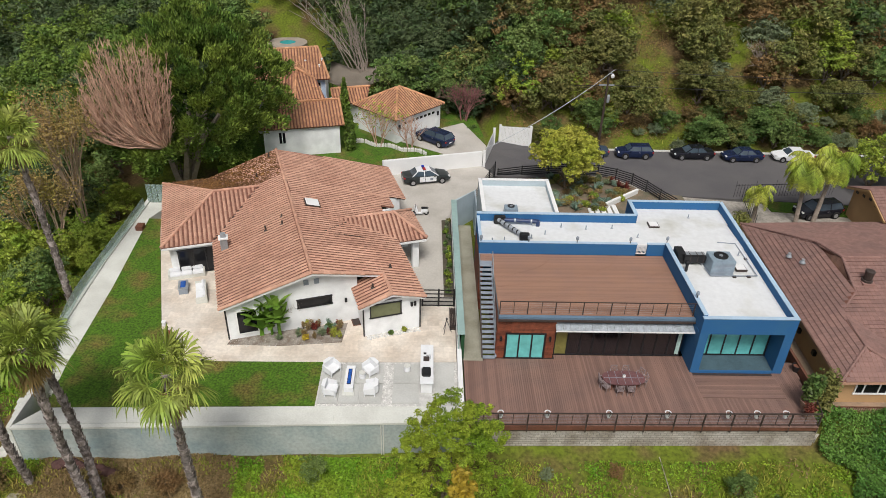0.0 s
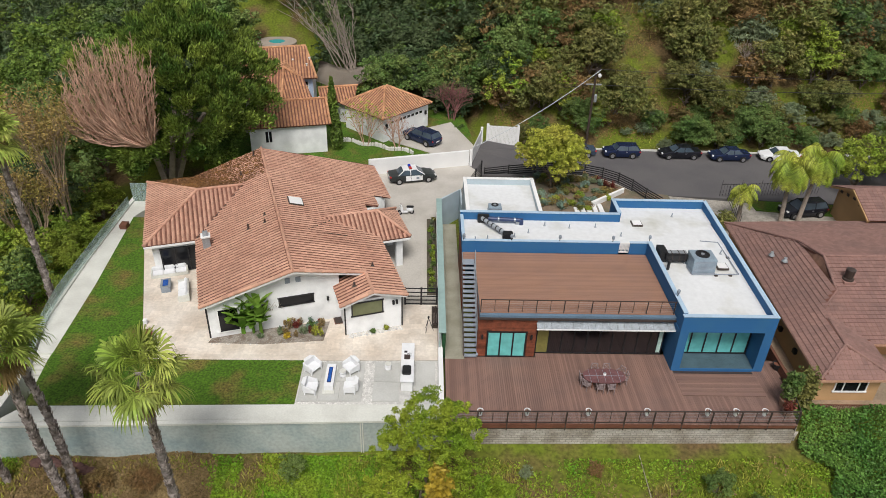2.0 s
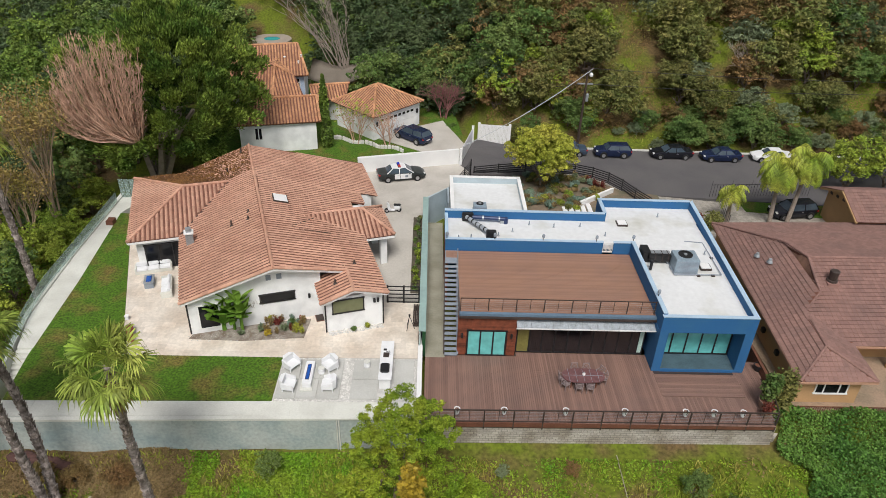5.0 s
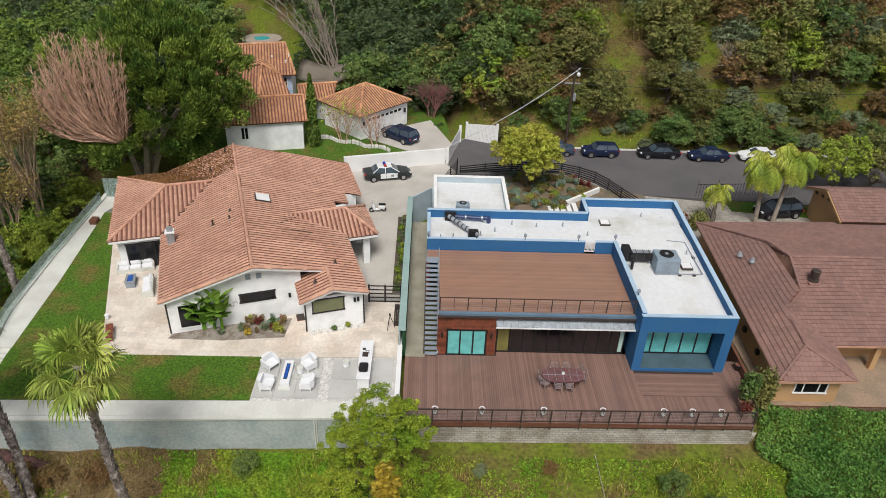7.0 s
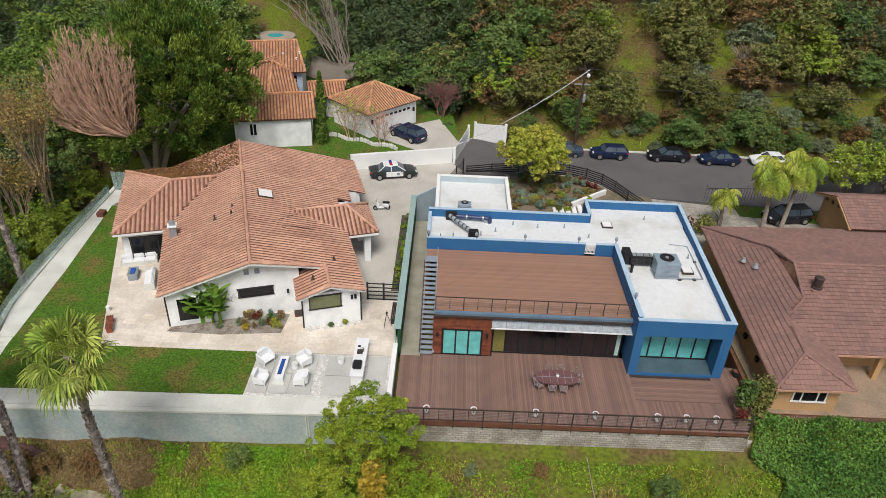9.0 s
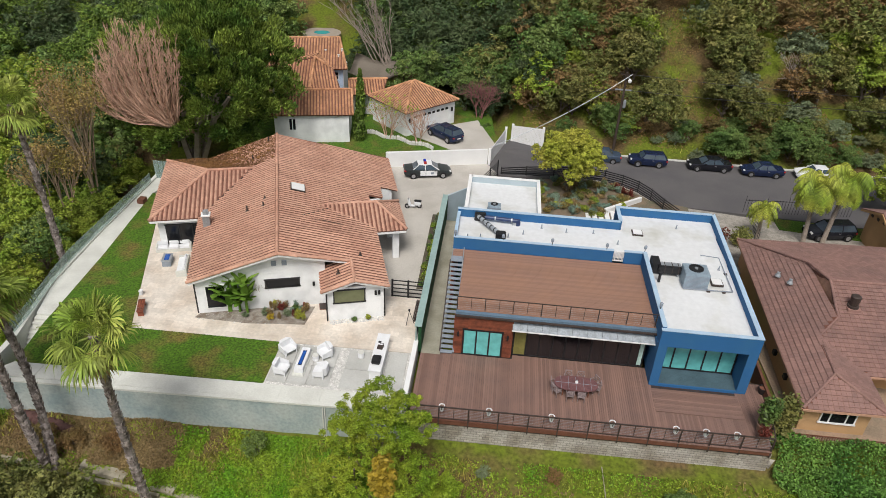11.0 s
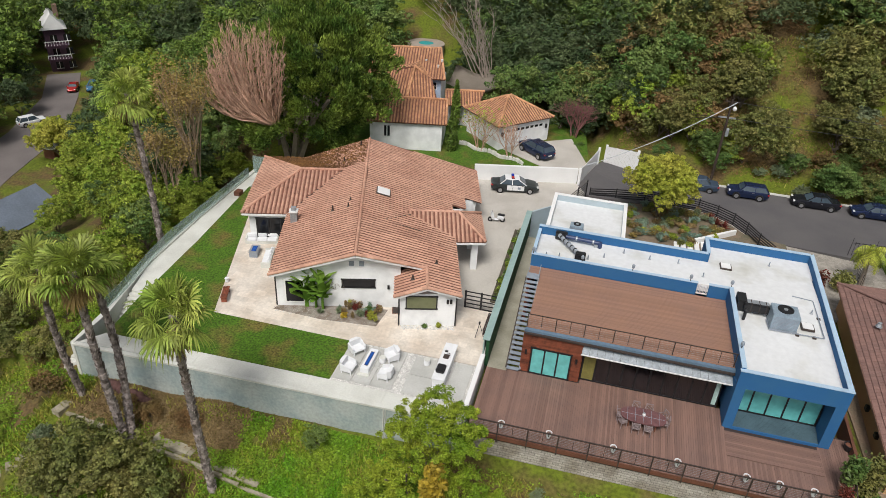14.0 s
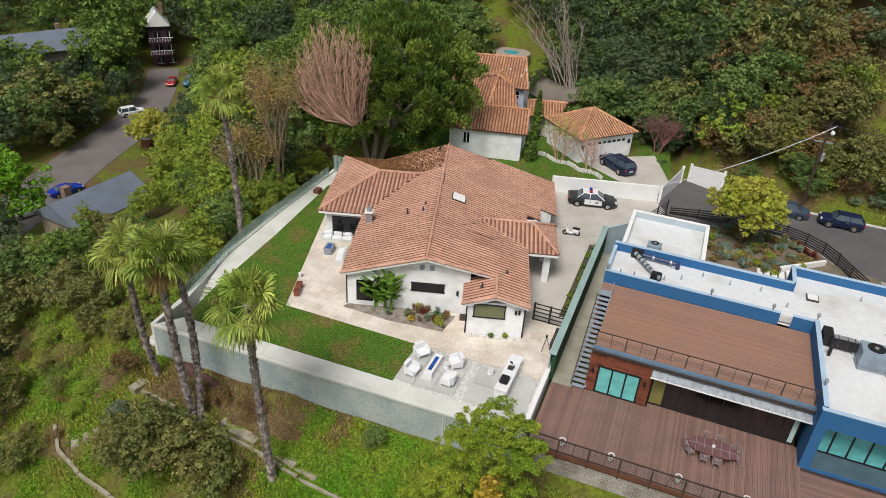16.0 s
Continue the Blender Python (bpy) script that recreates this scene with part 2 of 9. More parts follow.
L_AGAVE = leaf_mat("agave_blade", (0.17, 0.26, 0.21), (0.22, 0.30, 0.22), 0.2)
L_STRAW = leaf_mat("straw_grass", (0.30, 0.22, 0.10), (0.22, 0.15, 0.07), 0.4)
L_TAN = leaf_mat("tan_leaf", (0.32, 0.215, 0.085), (0.24, 0.20, 0.05), 0.5)
L_GRASS = leaf_mat("grass_blade", (0.21, 0.32, 0.022), (0.32, 0.27, 0.065), 0.4, 0.0)


# ---------------------------------------------------------------- building blocks
def bm_box(bm, x0, x1, y0, y1, z0, z1, bevel=0.0):
    made = bmesh.ops.create_cube(bm, size=1)["verts"]
    for v in made:
        v.co = Vector((x0 + (x1 - x0) * (v.co.x + 0.5), y0 + (y1 - y0) * (v.co.y + 0.5), z0 + (z1 - z0) * (v.co.z + 0.5)))
    if bevel:
        edges = {e for v in made for e in v.link_edges}
        bmesh.ops.bevel(bm, geom=list(edges), offset=bevel, segments=2, affect="EDGES", clamp_overlap=True)
    return bm


def bm_beam(bm, a, b, r0, r1=None, n=8, flat=None):
    """A tapered round bar from a to b; flat: a square bar of that width instead."""
    a, b = Vector(a), Vector(b)
    r1 = r0 if r1 is None else r1
    d = b - a
    q = d.to_track_quat("Z", "Y").to_matrix().to_4x4()
    if flat:
        made = bmesh.ops.create_cube(bm, size=1)["verts"]
        for v in made:
            v.co = a + (q @ Vector((v.co.x * flat, v.co.y * flat, (v.co.z + 0.5) * d.length)))
    else:
        ring = [q @ Vector((math.cos(2 * math.pi * i / n), math.sin(2 * math.pi * i / n), 0)) for i in range(n)]
        lo = [bm.verts.new(a + v * r0) for v in ring]
        hi = [bm.verts.new(b + v * max(r1, 0.001)) for v in ring]
        for i in range(n):
            bm.faces.new((lo[i], lo[(i + 1) % n], hi[(i + 1) % n], hi[i]))
        bm.faces.new(lo[::-1])
        bm.faces.new(hi)
    return bm


def bm_prism(bm, poly, z0, z1):
    """A slab over a ground plan; z1 may be a function of x and y."""
    f = z1 if callable(z1) else (lambda x, y: z1)
    lo = [bm.verts.new((x, y, z0)) for x, y in poly]
    hi = [bm.verts.new((x, y, f(x, y))) for x, y in poly]
    k = len(poly)
    faces = [bm.faces.new(hi), bm.faces.new(lo[::-1])]
    for i in range(k):
        faces.append(bm.faces.new((lo[i], lo[(i + 1) % k], hi[(i + 1) % k], hi[i])))
    bmesh.ops.recalc_face_normals(bm, faces=faces)
    return bm


def bm_lathe(bm, profile, n=16, at=(0, 0, 0)):
    """A turned form from (radius, height) pairs."""
    rings = [[bm.verts.new((at[0] + r * math.cos(2 * math.pi * i / n), at[1] + r * math.sin(2 * math.pi * i / n), at[2] + z)) for i in range(n)] for r, z in profile]
    faces = []
    for a, b in zip(rings, rings[1:]):
        for i in range(n):
            faces.append(bm.faces.new((a[i], a[(i + 1) % n], b[(i + 1) % n], b[i])))
    faces.append(bm.faces.new(rings[0][::-1]))
    faces.append(bm.faces.new(rings[-1]))
    bmesh.ops.recalc_face_normals(bm, faces=faces)
    return bm


def finish(bm, name, material, smooth=False):
    me = bpy.data.meshes.new(name)
    bm.to_mesh(me)
    bm.free()
    me.materials.append(material)
    if smooth:
        me.shade_smooth()
    return me


def thing(name, label, category, at=(0, 0, 0), group="", kind=""):
    ob = new(name)
    ob.empty_display_size = 0.2
    ob.location = at
    return tagged(ob, label, category, group, kind)


def part(name, bm, material, parent, label="", smooth=False, kind=""):
    """Links a bmesh, or a mesh, given in world places as one object under its thing."""
    me = bm if isinstance(bm, bpy.types.Mesh) else finish(bm, name, material, smooth)
    ob = new(name, me)
    ob.parent = parent
    base = Vector((0, 0, 0)) if parent.parent else parent.location
    ob.matrix_parent_inverse = Matrix.Translation(-base)
    return tagged(ob, label, kind=kind)


def solid(name, bm, material, label="", category="", kind="structure", smooth=False, group=""):
    return tagged(new(name, finish(bm, name, material, smooth)), label, category, group, kind)


def bx(*a, bevel=0.0):
    return bm_box(bmesh.new(), *a, bevel=bevel)


def raw_mesh(name, verts, faces, material, smooth=False):
    me = bpy.data.meshes.new(name)
    me.from_pydata(verts, [], faces)
    me.materials.append(material)
    if smooth:
        me.shade_smooth()
    return me

# ---------------------------------------------------------------- ground
def ease(a, b, x):
    t = min(1.0, max(0.0, (x - a) / (b - a)))
    return t * t * (3 - 2 * t)


def ground_z(x, y):
    """Terrace for the houses, a slope below it, a valley on one side and a hill behind the road."""
    front = -2.1 - 0.36 * max(0.0, 31.6 - y)
    front = max(front, -22 + 0.02 * y)
    z = front + (-1.0 - front) * ease(32.9, 34.2, y)
    if x < -27.5:
        z -= 0.34 * (-27.5 - x) * (1 - ease(62, 82, y) * 0.55 * ease(-75, -45, x))
        z = max(z, -16.37 + 0.18 * max(0, -x - 112) + 0.12 * max(0, y - 125) - 0.02 * max(0, 50 - y))
    start = 79.5 + 25 * (1 - ease(0, 9, x))
    hill = 0.62 * max(0.0, y - start) * ease(-75, -20, x)
    hill += (2.2 if x > 0 else 1.8) * (noise.noise(Vector((x * 0.05, y * 0.05, 3))) + 0.4) * ease(start, start + 14, y) * ease(-85, -65, x)
    if y > 70:
        z += 1.6 * ease(70.5, 73, y) * ease(-40, -26, x) * (1 - ease(2, 5, x))
    z += min(hill, 95)
    if y < 32 or x < -29.5 or y > start + 1:
        z += (0.35 * noise.noise(Vector((x * 0.22, y * 0.22, 0))) + 0.12 * noise.noise(Vector((x * 0.9, y * 0.9, 5)))) * (0.08 + 0.92 * ease(-72, -58, x))
    return z


def axis(near0, near1, step, far):
    inner = list(np.arange(near0, near1, step))
    grow, lo, hi, d = 1.18, [], [], step
    a, b = near0, inner[-1]
    while a > -far or b < far:
        d *= grow
        a, b = a - d, b + d
        lo.append(a)
        hi.append(b)
    return lo[::-1] + inner + hi


gx, gy = axis(-75, 75, 1.25, 2500), axis(5, 125, 1.25, 2500)
gv = [(x, y, ground_z(x, y)) for y in gy for x in gx]
gn = len(gx)
gf = [(j * gn + i, j * gn + i + 1, (j + 1) * gn + i + 1, (j + 1) * gn + i) for j in range(len(gy) - 1) for i in range(gn - 1)]
tagged(new("ground", raw_mesh("ground", gv, gf, M_GROUND, True)), "hillside soil with patchy green and dry grass", "ground", kind="structure")

PZ, DZ, RZ = 0.55, 0.30, -0.70     # patio, driveway, road levels
B0 = -1.1                          # how deep slabs reach

# lawn and paths of the white house lot
bm = bm_prism(bmesh.new(), [(-25.7, 33.2), (-8.85, 33.55), (-8.85, 37.75), (-19.9, 37.7), (-25.9, 55.6), (-26.1, 57.4), (-27.5, 57.4), (-26.6, 46.5), (-26.2, 37.4)], B0, PZ - 0.02)
solid("lawn", bm, M_LAWN, "short green lawn with worn brownish patches", "lawn")
bm = bm_prism(bmesh.new(), [(-26.9, 31.75), (0.6, 32.45), (0.6, 33.6), (-8.85, 33.5), (-25.7, 33.15)], B0, PZ - 0.03)
for k in range(10):
    x0, x1 = -26.3 + 2.69 * k, -26.3 + 2.69 * (k + 1) - 0.03
    bm_prism(bm, [(x0, 31.76 + 0.0255 * (x0 + 26.9)), (x1, 31.76 + 0.0255 * (x1 + 26.9)), (x1, 33.13 + 0.018 * (x1 + 25.7)), (max(x0, -25.7), 33.13 + 0.018 * (max(x0, -25.7) + 25.7))], PZ - 0.06, PZ - 0.006)
solid("path", bm, M_CONCW, "pale concrete walk along the wall top", "path")
bm = bm_prism(bmesh.new(), [(-27.3, 38.2), (-26.2, 38.2), (-26.6, 46.5), (-27.5, 57.4), (-26.3, 60.5), (-28.6, 60.5), (-28.55, 50), (-28.3, 42)], B0, PZ - 0.01)
solid("side_path", bm, M_CONCW, "pale concrete side walk beside the lawn", "path")
for k in range(7):
    y1 = 38.2 - 0.36 * k
    w = 0.2 * ease(38.2, 34, y1)
    bm = bm_prism(bmesh.new(), [(-27.35 + w, y1 - 0.36), (-26.0, y1 - 0.36), (-26.0, y1), (-27.35 + w, y1)], B0 - 1.4, PZ - 0.02 - 0.17 * (k + 1))
    solid("garden_step", bm, M_CONCW, "pale concrete garden step beside the lawn", "step")
for k in range(9):
    y1 = 35.5 - 0.42 * k
    bm = bm_prism(bmesh.new(), [(-28.9, y1 - 0.42), (-27.45, y1 - 0.42), (-27.45, y1), (-28.9, y1)], -4.5, -0.75 - 0.18 * (k + 1))
    solid("garden_step", bm, M_CONCW, "pale concrete outer step going down the slope", "step")
# the retaining wall with its coping
bm = bm_prism(bmesh.new(), [(-26.95, 31.35), (0.6, 32.2), (0.6, 32.44), (-26.95, 31.74)], -3.6, PZ - 0.05)
solid("retaining_wall", bm, M_WALLG, "grey plastered retaining wall with stains", "wall")
bm = bm_prism(bmesh.new(), [(-27.1, 31.25), (0.6, 32.1), (0.6, 32.4), (-27.1, 31.55)], PZ - 0.05, PZ + 0.10)
solid("coping", bm, M_CONCW, "pale concrete coping on the retaining wall", "trim")
bm = bm_prism(bmesh.new(), [(-27.2, 31.3), (-26.95, 31.3), (-26.95, 35.2), (-28.2, 42), (-28.5, 50), (-28.5, 61), (-28.85, 61), (-28.85, 50), (-28.55, 42), (-27.4, 35.2)], -4.0, PZ + 0.15)
solid("side_wall", bm, M_CONCW, "pale plastered side wall along the slope", "wall")

# patio of the white house, paved with big stone tiles
PATIO = [(-19.9, 37.7), (-8.85, 37.75), (-8.85, 37.78), (0.42, 37.95), (0.45, 44.4), (-2.3, 44.4), (-6.0, 45), (-14, 47), (-20, 56), (-26.0, 56.0)]
bm = bm_prism(bmesh.new(), PATIO, B0, PZ - 0.03)
patio = solid("patio", bm, M_PATIO, "beige stone patio", "patio")
bm = bm_prism(bmesh.new(), [(-8.85, 33.55), (0.46, 33.65), (0.46, 37.92), (-8.85, 37.75)], B0, PZ - 0.06)
solid("lounge_bed", bm, M_GRAVEL, "white pebble bed round the lounge slabs", "gravel")

# driveway
bm = bm_prism(bmesh.new(), [(-6.5, 44.4), (0.4, 44.45), (0.1, 58.3), (2.6, 61.0), (5.4, 68.5), (4.2, 70.6), (-6.6, 67.75), (-9, 67), (-9, 50)], B0, lambda x, y: DZ)
solid("driveway", bm, M_CONC, "pale stained concrete driveway", "driveway")
# road
bm = bmesh.new()
bm_prism(bm, [(4.2, 70.45), (5.45, 68.5), (14.8, 70.3), (18.5, 69.8), (21.5, 66.6), (25.0, 66.2), (60, 63.5), (120, 58), (120, 73), (60, 77.2), (36, 77.6), (20, 77.8), (11.2, 78.0), (6.6, 78.6), (5.2, 75.2)], B0 - 0.4,
         lambda x, y: RZ + 0.95 * (1 - ease(3.5, 13, x)))
solid("road", bm, M_ASPHALT, "grey asphalt residential road", "road")
bm = bm_prism(bmesh.new(), [(13, 77.75), (20, 77.85), (36, 77.65), (60, 77.25), (120, 73.05), (120, 73.3), (60, 77.5), (36, 77.9), (20, 78.1), (13, 78)], B0 - 0.4, RZ + 0.13)
solid("kerb", bm, M_CONCW, "pale concrete kerb along the road", "kerb")
# yard beside the neighbour
bm = bm_prism(bmesh.new(), [(26.0, 35.0), (60, 35.6), (60, 46), (26.0, 46)], B0 - 2.0, -0.82)
solid("brick_patio", bm, mat("brick_paving", (0.34, 0.24, 0.17), 0.85, 0.25, 0.8, 9.0, 0.2, other=(0.26, 0.20, 0.14)), "tan brick paved patio", "patio")
bm = bm_prism(bmesh.new(), [(25.0, 54.3), (45, 54.3), (45, 63.0), (25.0, 66.0)], B0 - 0.2, RZ + 0.02)
solid("parking_pad", bm, M_PAVER, "grey paver parking pad", "driveway")
bm = bm_prism(bmesh.new(), [(33.5, 63.0), (45, 61.5), (45, 64.3), (33.5, 65.2)], B0 - 0.2, RZ + 0.10)
solid("front_lawn", bm, M_LAWN, "bright green patch of front lawn", "lawn")
# corridor and planting yard of the blue house
bm = bm_prism(bmesh.new(), [(0.95, 38.7), (2.35, 38.7), (2.35, 58), (0.95, 58)], B0, 0.0)
solid("side_passage", bm, mat("olive_grey_concrete", (0.36, 0.345, 0.28), 0.9, 0.2, 0.5, 8.0, 0.1, other=(0.27, 0.26, 0.20)), "pale concrete side passage", "path")
bm = bm_prism(bmesh.new(), [(9.3, 51.7), (15.6, 51.7), (15.6, 54.1), (25, 54.1), (25, 65.6), (21.3, 66.4), (18.3, 69.6), (14.8, 70.2), (5.6, 68.4), (2.8, 61.2), (2.8, 58)], B0 - 0.2, -0.35)
solid("garden_bed", bm, mat("dry_mulch", (0.20, 0.15, 0.105), 0.95, 0.3, 1.0, 9.0, 0.5, other=(0.13, 0.12, 0.08)), "dry mulch planting bed", "garden bed")
# yard of the tiled house behind
bm = bm_prism(bmesh.new(), [(-24, 68.2), (-6.7, 68.2), (4.1, 71.0), (5.1, 75.0), (4.0, 84), (-24, 100)], B0 - 0.6, 0.95)
solid("back_yard", bm, M_LAWN, "green lawn round the tiled house", "lawn")
bm = bm_prism(bmesh.new(), [(-5.2, 75.6), (1.0, 71.5), (4.2, 71.0), (4.9, 74.6), (2.5, 81.5), (-0.3, 79.6)], 0.5, 1.0)
solid("back_driveway", bm, M_CONC, "worn concrete driveway before the garage", "driveway")


# ---------------------------------------------------------------- roof tiles
def inside(poly, x, y):
    c = False
    for (x0, y0), (x1, y1) in zip(poly, poly[1:] + poly[:1]):
        if (y0 > y) != (y1 > y) and x < (x1 - x0) * (y - y0) / (y1 - y0) + x0:
            c = not c
    return c


class Roof:
    """Planes of one roof: boards below, overlapping curved tiles above, caps along ridges and hips."""

    def __init__(self, w, c, rise=0.05, lip=0.035, seg=4):
        self.w, self.c, self.rise, self.lip, self.seg = w, c, rise, lip, seg
        self.cells, self.boards = [], []

    def plane(self, pts, thick=0.16):
        """pts: corners of one plane, the first two along its eave."""
        pts = [Vector(p) for p in pts]
        o, e = pts[0], (pts[1] - pts[0]).normalized()
        n = Vector((0, 0, 0))
        for p, q in zip(pts, pts[1:] + pts[:1]):
            n += (p - o).cross(q - o)
        n.normalize()
        if n.z < 0:
            n = -n
        s = n.cross(e)
        if s.z < 0:
            s = -s
        flat = [((p - o).dot(e), (p - o).dot(s)) for p in pts]
        bm = bmesh.new()
        up = [bm.verts.new(o + e * a + s * b) for a, b in flat]
        lo = [bm.verts.new(o + e * a + s * b - n * thick) for a, b in flat]
        k = len(up)
        fs = [bm.faces.new(up), bm.faces.new(lo[::-1])] + [bm.faces.new((lo[i], lo[(i + 1) % k], up[(i + 1) % k], up[i])) for i in range(k)]
        bmesh.ops.recalc_face_normals(bm, faces=fs)
        self.boards.append(bm)
        a0, a1 = min(a for a, b in flat), max(a for a, b in flat)
        b0, b1 = min(b for a, b in flat), max(b for a, b in flat)
        for j in range(int((b1 - b0) / self.c) + 1):
            for i in range(int((a1 - a0) / self.w) + 1):
                a, b = a0 + i * self.w, b0 + j * self.c
                if inside(flat, a + self.w / 2, b + self.c * 0.5):
                    self.cells.append((o + e * a + s * (b - 0.03), e, s, n))
        return self

    def one(self):
        """The corners of one tile: along, up, out."""
        vs, k = [], self.seg
        wide = self.w * (0.60 if self.rise > 0.02 else 0.95)
        for b, lift in ((0, self.lip), (self.c * 1.12, 0.004)):
            for i in range(k + 1):
                x = i / k
                vs.append((x * wide, b, lift * (1 if self.rise < 0.02 else 0.35 + 0.65 * math.sin(math.pi * x)) + self.rise * math.sin(math.pi * x) ** 0.7 + 0.006))
        vs += [(i / k * wide, 0.0, 0.002) for i in range(k + 1)]
        fs = [(i, i + 1, k + 2 + i, k + 1 + i) for i in range(k)] + [(2 * k + 2 + i, 2 * k + 3 + i, i + 1, i) for i in range(k)]
        return vs, fs

    def build(self, parent, material, near=None, count=300, name="roof_tile"):
        for bm in self.boards:
            part("roof_board", bm, M_FELT, parent)
        vs, fs = self.one()
        cells = self.cells
        if near:
            cells = sorted(cells, key=lambda c: (c[0].xy - Vector(near)).length)
            base = raw_mesh(name, vs, fs, material)
            for o, e, s, n in cells[:count]:
                ob = part(name, base, material, parent)
                ob.matrix_basis = Matrix.Translation(o) @ Matrix((e, s, n)).transposed().to_4x4()
                ob.matrix_parent_inverse = Matrix.Translation(-Vector(parent.location))
            cells = cells[count:]
        av, af = [], []
        for o, e, s, n in cells:
            k = len(av)
            jit = random.uniform(-0.006, 0.006)
            av += [o + e * x + s * y + n * (z + jit) for x, y, z in vs]
            af += [tuple(i + k for i in f) for f in fs]
        part("tile_field", raw_mesh("tile_field", av, af, material), material, parent, kind="stuff")


def caps(parent, a, b, material, r=0.12, step=0.42):
    """Overlapping round caps along a ridge or hip."""
    a, b = Vector(a), Vector(b)
    n = max(1, int((b - a).length / step))
    for i in range(n):
        part("ridge_tile", bm_beam(bmesh.new(), a.lerp(b, i / n), a.lerp(b, (i + 1.12) / n), r * 1.12, r * 0.92, 8), material, parent)

# ---------------------------------------------------------------- the white house
HA = radians(17.1)
HC, HS = math.cos(HA), math.sin(HA)


def hw(u, v, z=None):
    x, y = -9.7 + HC * u - HS * v, 40.85 + HS * u + HC * v
    return (x, y) if z is None else (x, y, z)


def zl(u):
    return 5.9 + 0.354 * u


def zr(u):
    return 5.9 - 0.30 * u


house = thing("white_house", "white stucco bungalow with a terracotta tile roof", "house", hw(0, 10, PZ))


def house_box(name, u0, u1, v0, v1, z0, z1, material, parent=None, label="", bevel=0.0):
    bm = bx(u0, u1, v0, v1, z0, z1, bevel=bevel)
    for q in bm.verts:
        q.co = Vector(hw(q.co.x, q.co.y, q.co.z))
    return part(name, bm, material, parent or house, label)


def house_prism(name, poly, z0, z1, material, parent=None, label=""):
    bm = bm_prism(bmesh.new(), poly, z0, z1)
    for q in bm.verts:
        q.co = Vector(hw(q.co.x, q.co.y, q.co.z))
    return part(name, bm, material, parent or house, label)


def roof_under(u, v):
    return (zl(u) if u < 0 else zr(u)) - 0.2


# walls: each a slab under the roof
T = 0.3
house_prism("wall", [(-6.05, 0.95), (0, 0.95), (0, 1.25), (-6.05, 1.25)], B0, roof_under, M_WHITE)
house_prism("wall", [(0, 0.95), (3.3, 0.95), (3.3, 1.25), (0, 1.25)], B0, roof_under, M_WHITE)
house_prism("wall", [(-6.05, 1.25), (-5.75, 1.25), (-5.75, 10.6), (-6.05, 10.6)], B0, roof_under, M_WHITE)
house_prism("wall", [(-9.9, 10.6), (-5.75, 10.6), (-5.75, 10.9), (-9.9, 10.9)], B0, 3.45, M_WHITE)
house_prism("wall", [(-9.9, 10.9), (-9.6, 10.9), (-9.6, 21), (-9.9, 21)], B0, 3.45, M_WHITE)
house_prism("wall", [(-9.6, 20.7), (10.2, 20.7), (10.2, 21), (-9.6, 21)], B0, 2.7, M_WHITE)
house_prism("wall", [(3.3, -1.25), (7.4, -1.25), (7.4, -0.95), (3.3, -0.95)], B0, lambda u, v: min(zr(u), 4.3 - 0.38 * max(0, 5.25 - u)) - 0.2, M_WHITE)
house_prism("wall", [(3.3, -0.95), (3.6, -0.95), (3.6, 1.05), (3.3, 1.05)], B0, 3.35, M_WHITE)
house_prism("wall", [(7.1, -0.95), (7.4, -0.95), (7.4, 5.2), (7.1, 5.2)], B0, roof_under, M_WHITE)
house_prism("wall", [(7.1, 5.2), (7.1, 12.5), (6.8, 12.5), (6.8, 5.2)], B0, roof_under, M_WHITE)
house_prism("wall", [(8.5, 12.5), (8.8, 12.5), (8.8, 15), (8.5, 15)], B0, roof_under, M_WHITE)
house_prism("wall", [(9.9, 15), (10.2, 15), (10.2, 20.7), (9.9, 20.7)], B0, roof_under, M_WHITE)
house_prism("wall", [(8.8, 14.8), (9.9, 14.8), (9.9, 15.1), (8.8, 15.1)], B0, 2.9, M_WHITE)
house_prism("wall", [(6.8, 12.3), (8.5, 12.3), (8.5, 12.6), (6.8, 12.6)], B0, 3.1, M_WHITE)
# porch columns
for v in (7.2, 10.6):
    house_box("column", 9.2, 9.75, v - 0.27, v + 0.27, B0, 3.3, M_WHITE, bevel=0.02)
house_prism("porch_beam", [(6.8, 6.9), (9.75, 6.9), (9.75, 7.2), (6.8, 7.2)], 2.9, 3.35, M_WHITE)

roof = Roof(0.36, 0.42)
E0 = 3.6
roof.plane([hw(-6.5, 9.9, E0), hw(-6.5, 0.6, E0), hw(0, 0, 5.9), hw(0, 21.6, 5.9), hw(-6.5, 21.6, E0), hw(-2.2, 15.8, 5.12)])
roof.plane([hw(-10.4, 10, E0), hw(-6.5, 10, E0), hw(-2.2, 15.8, 5.12), hw(-6.0, 15.8, 5.12)])
roof.plane([hw(-10.4, 21.6, E0), hw(-10.4, 10, E0), hw(-6.0, 15.8, 5.12)])
roof.plane([hw(-6.5, 21.6, E0), hw(-10.4, 21.6, E0), hw(-6.0, 15.8, 5.12), hw(-2.2, 15.8, 5.12)])
roof.plane([hw(7.75, -1.7, zr(7.75)), hw(7.75, 12.6, zr(7.75)), hw(0, 12.6, 5.9), hw(0, 0, 5.9), hw(5.25, 0.8, zr(5.25)), hw(5.25, -1.8, zr(5.25))])
roof.plane([hw(9.05, 12.6, zr(9.05)), hw(9.05, 14.8, zr(9.05)), hw(0, 14.8, 5.9), hw(0, 12.6, 5.9)])
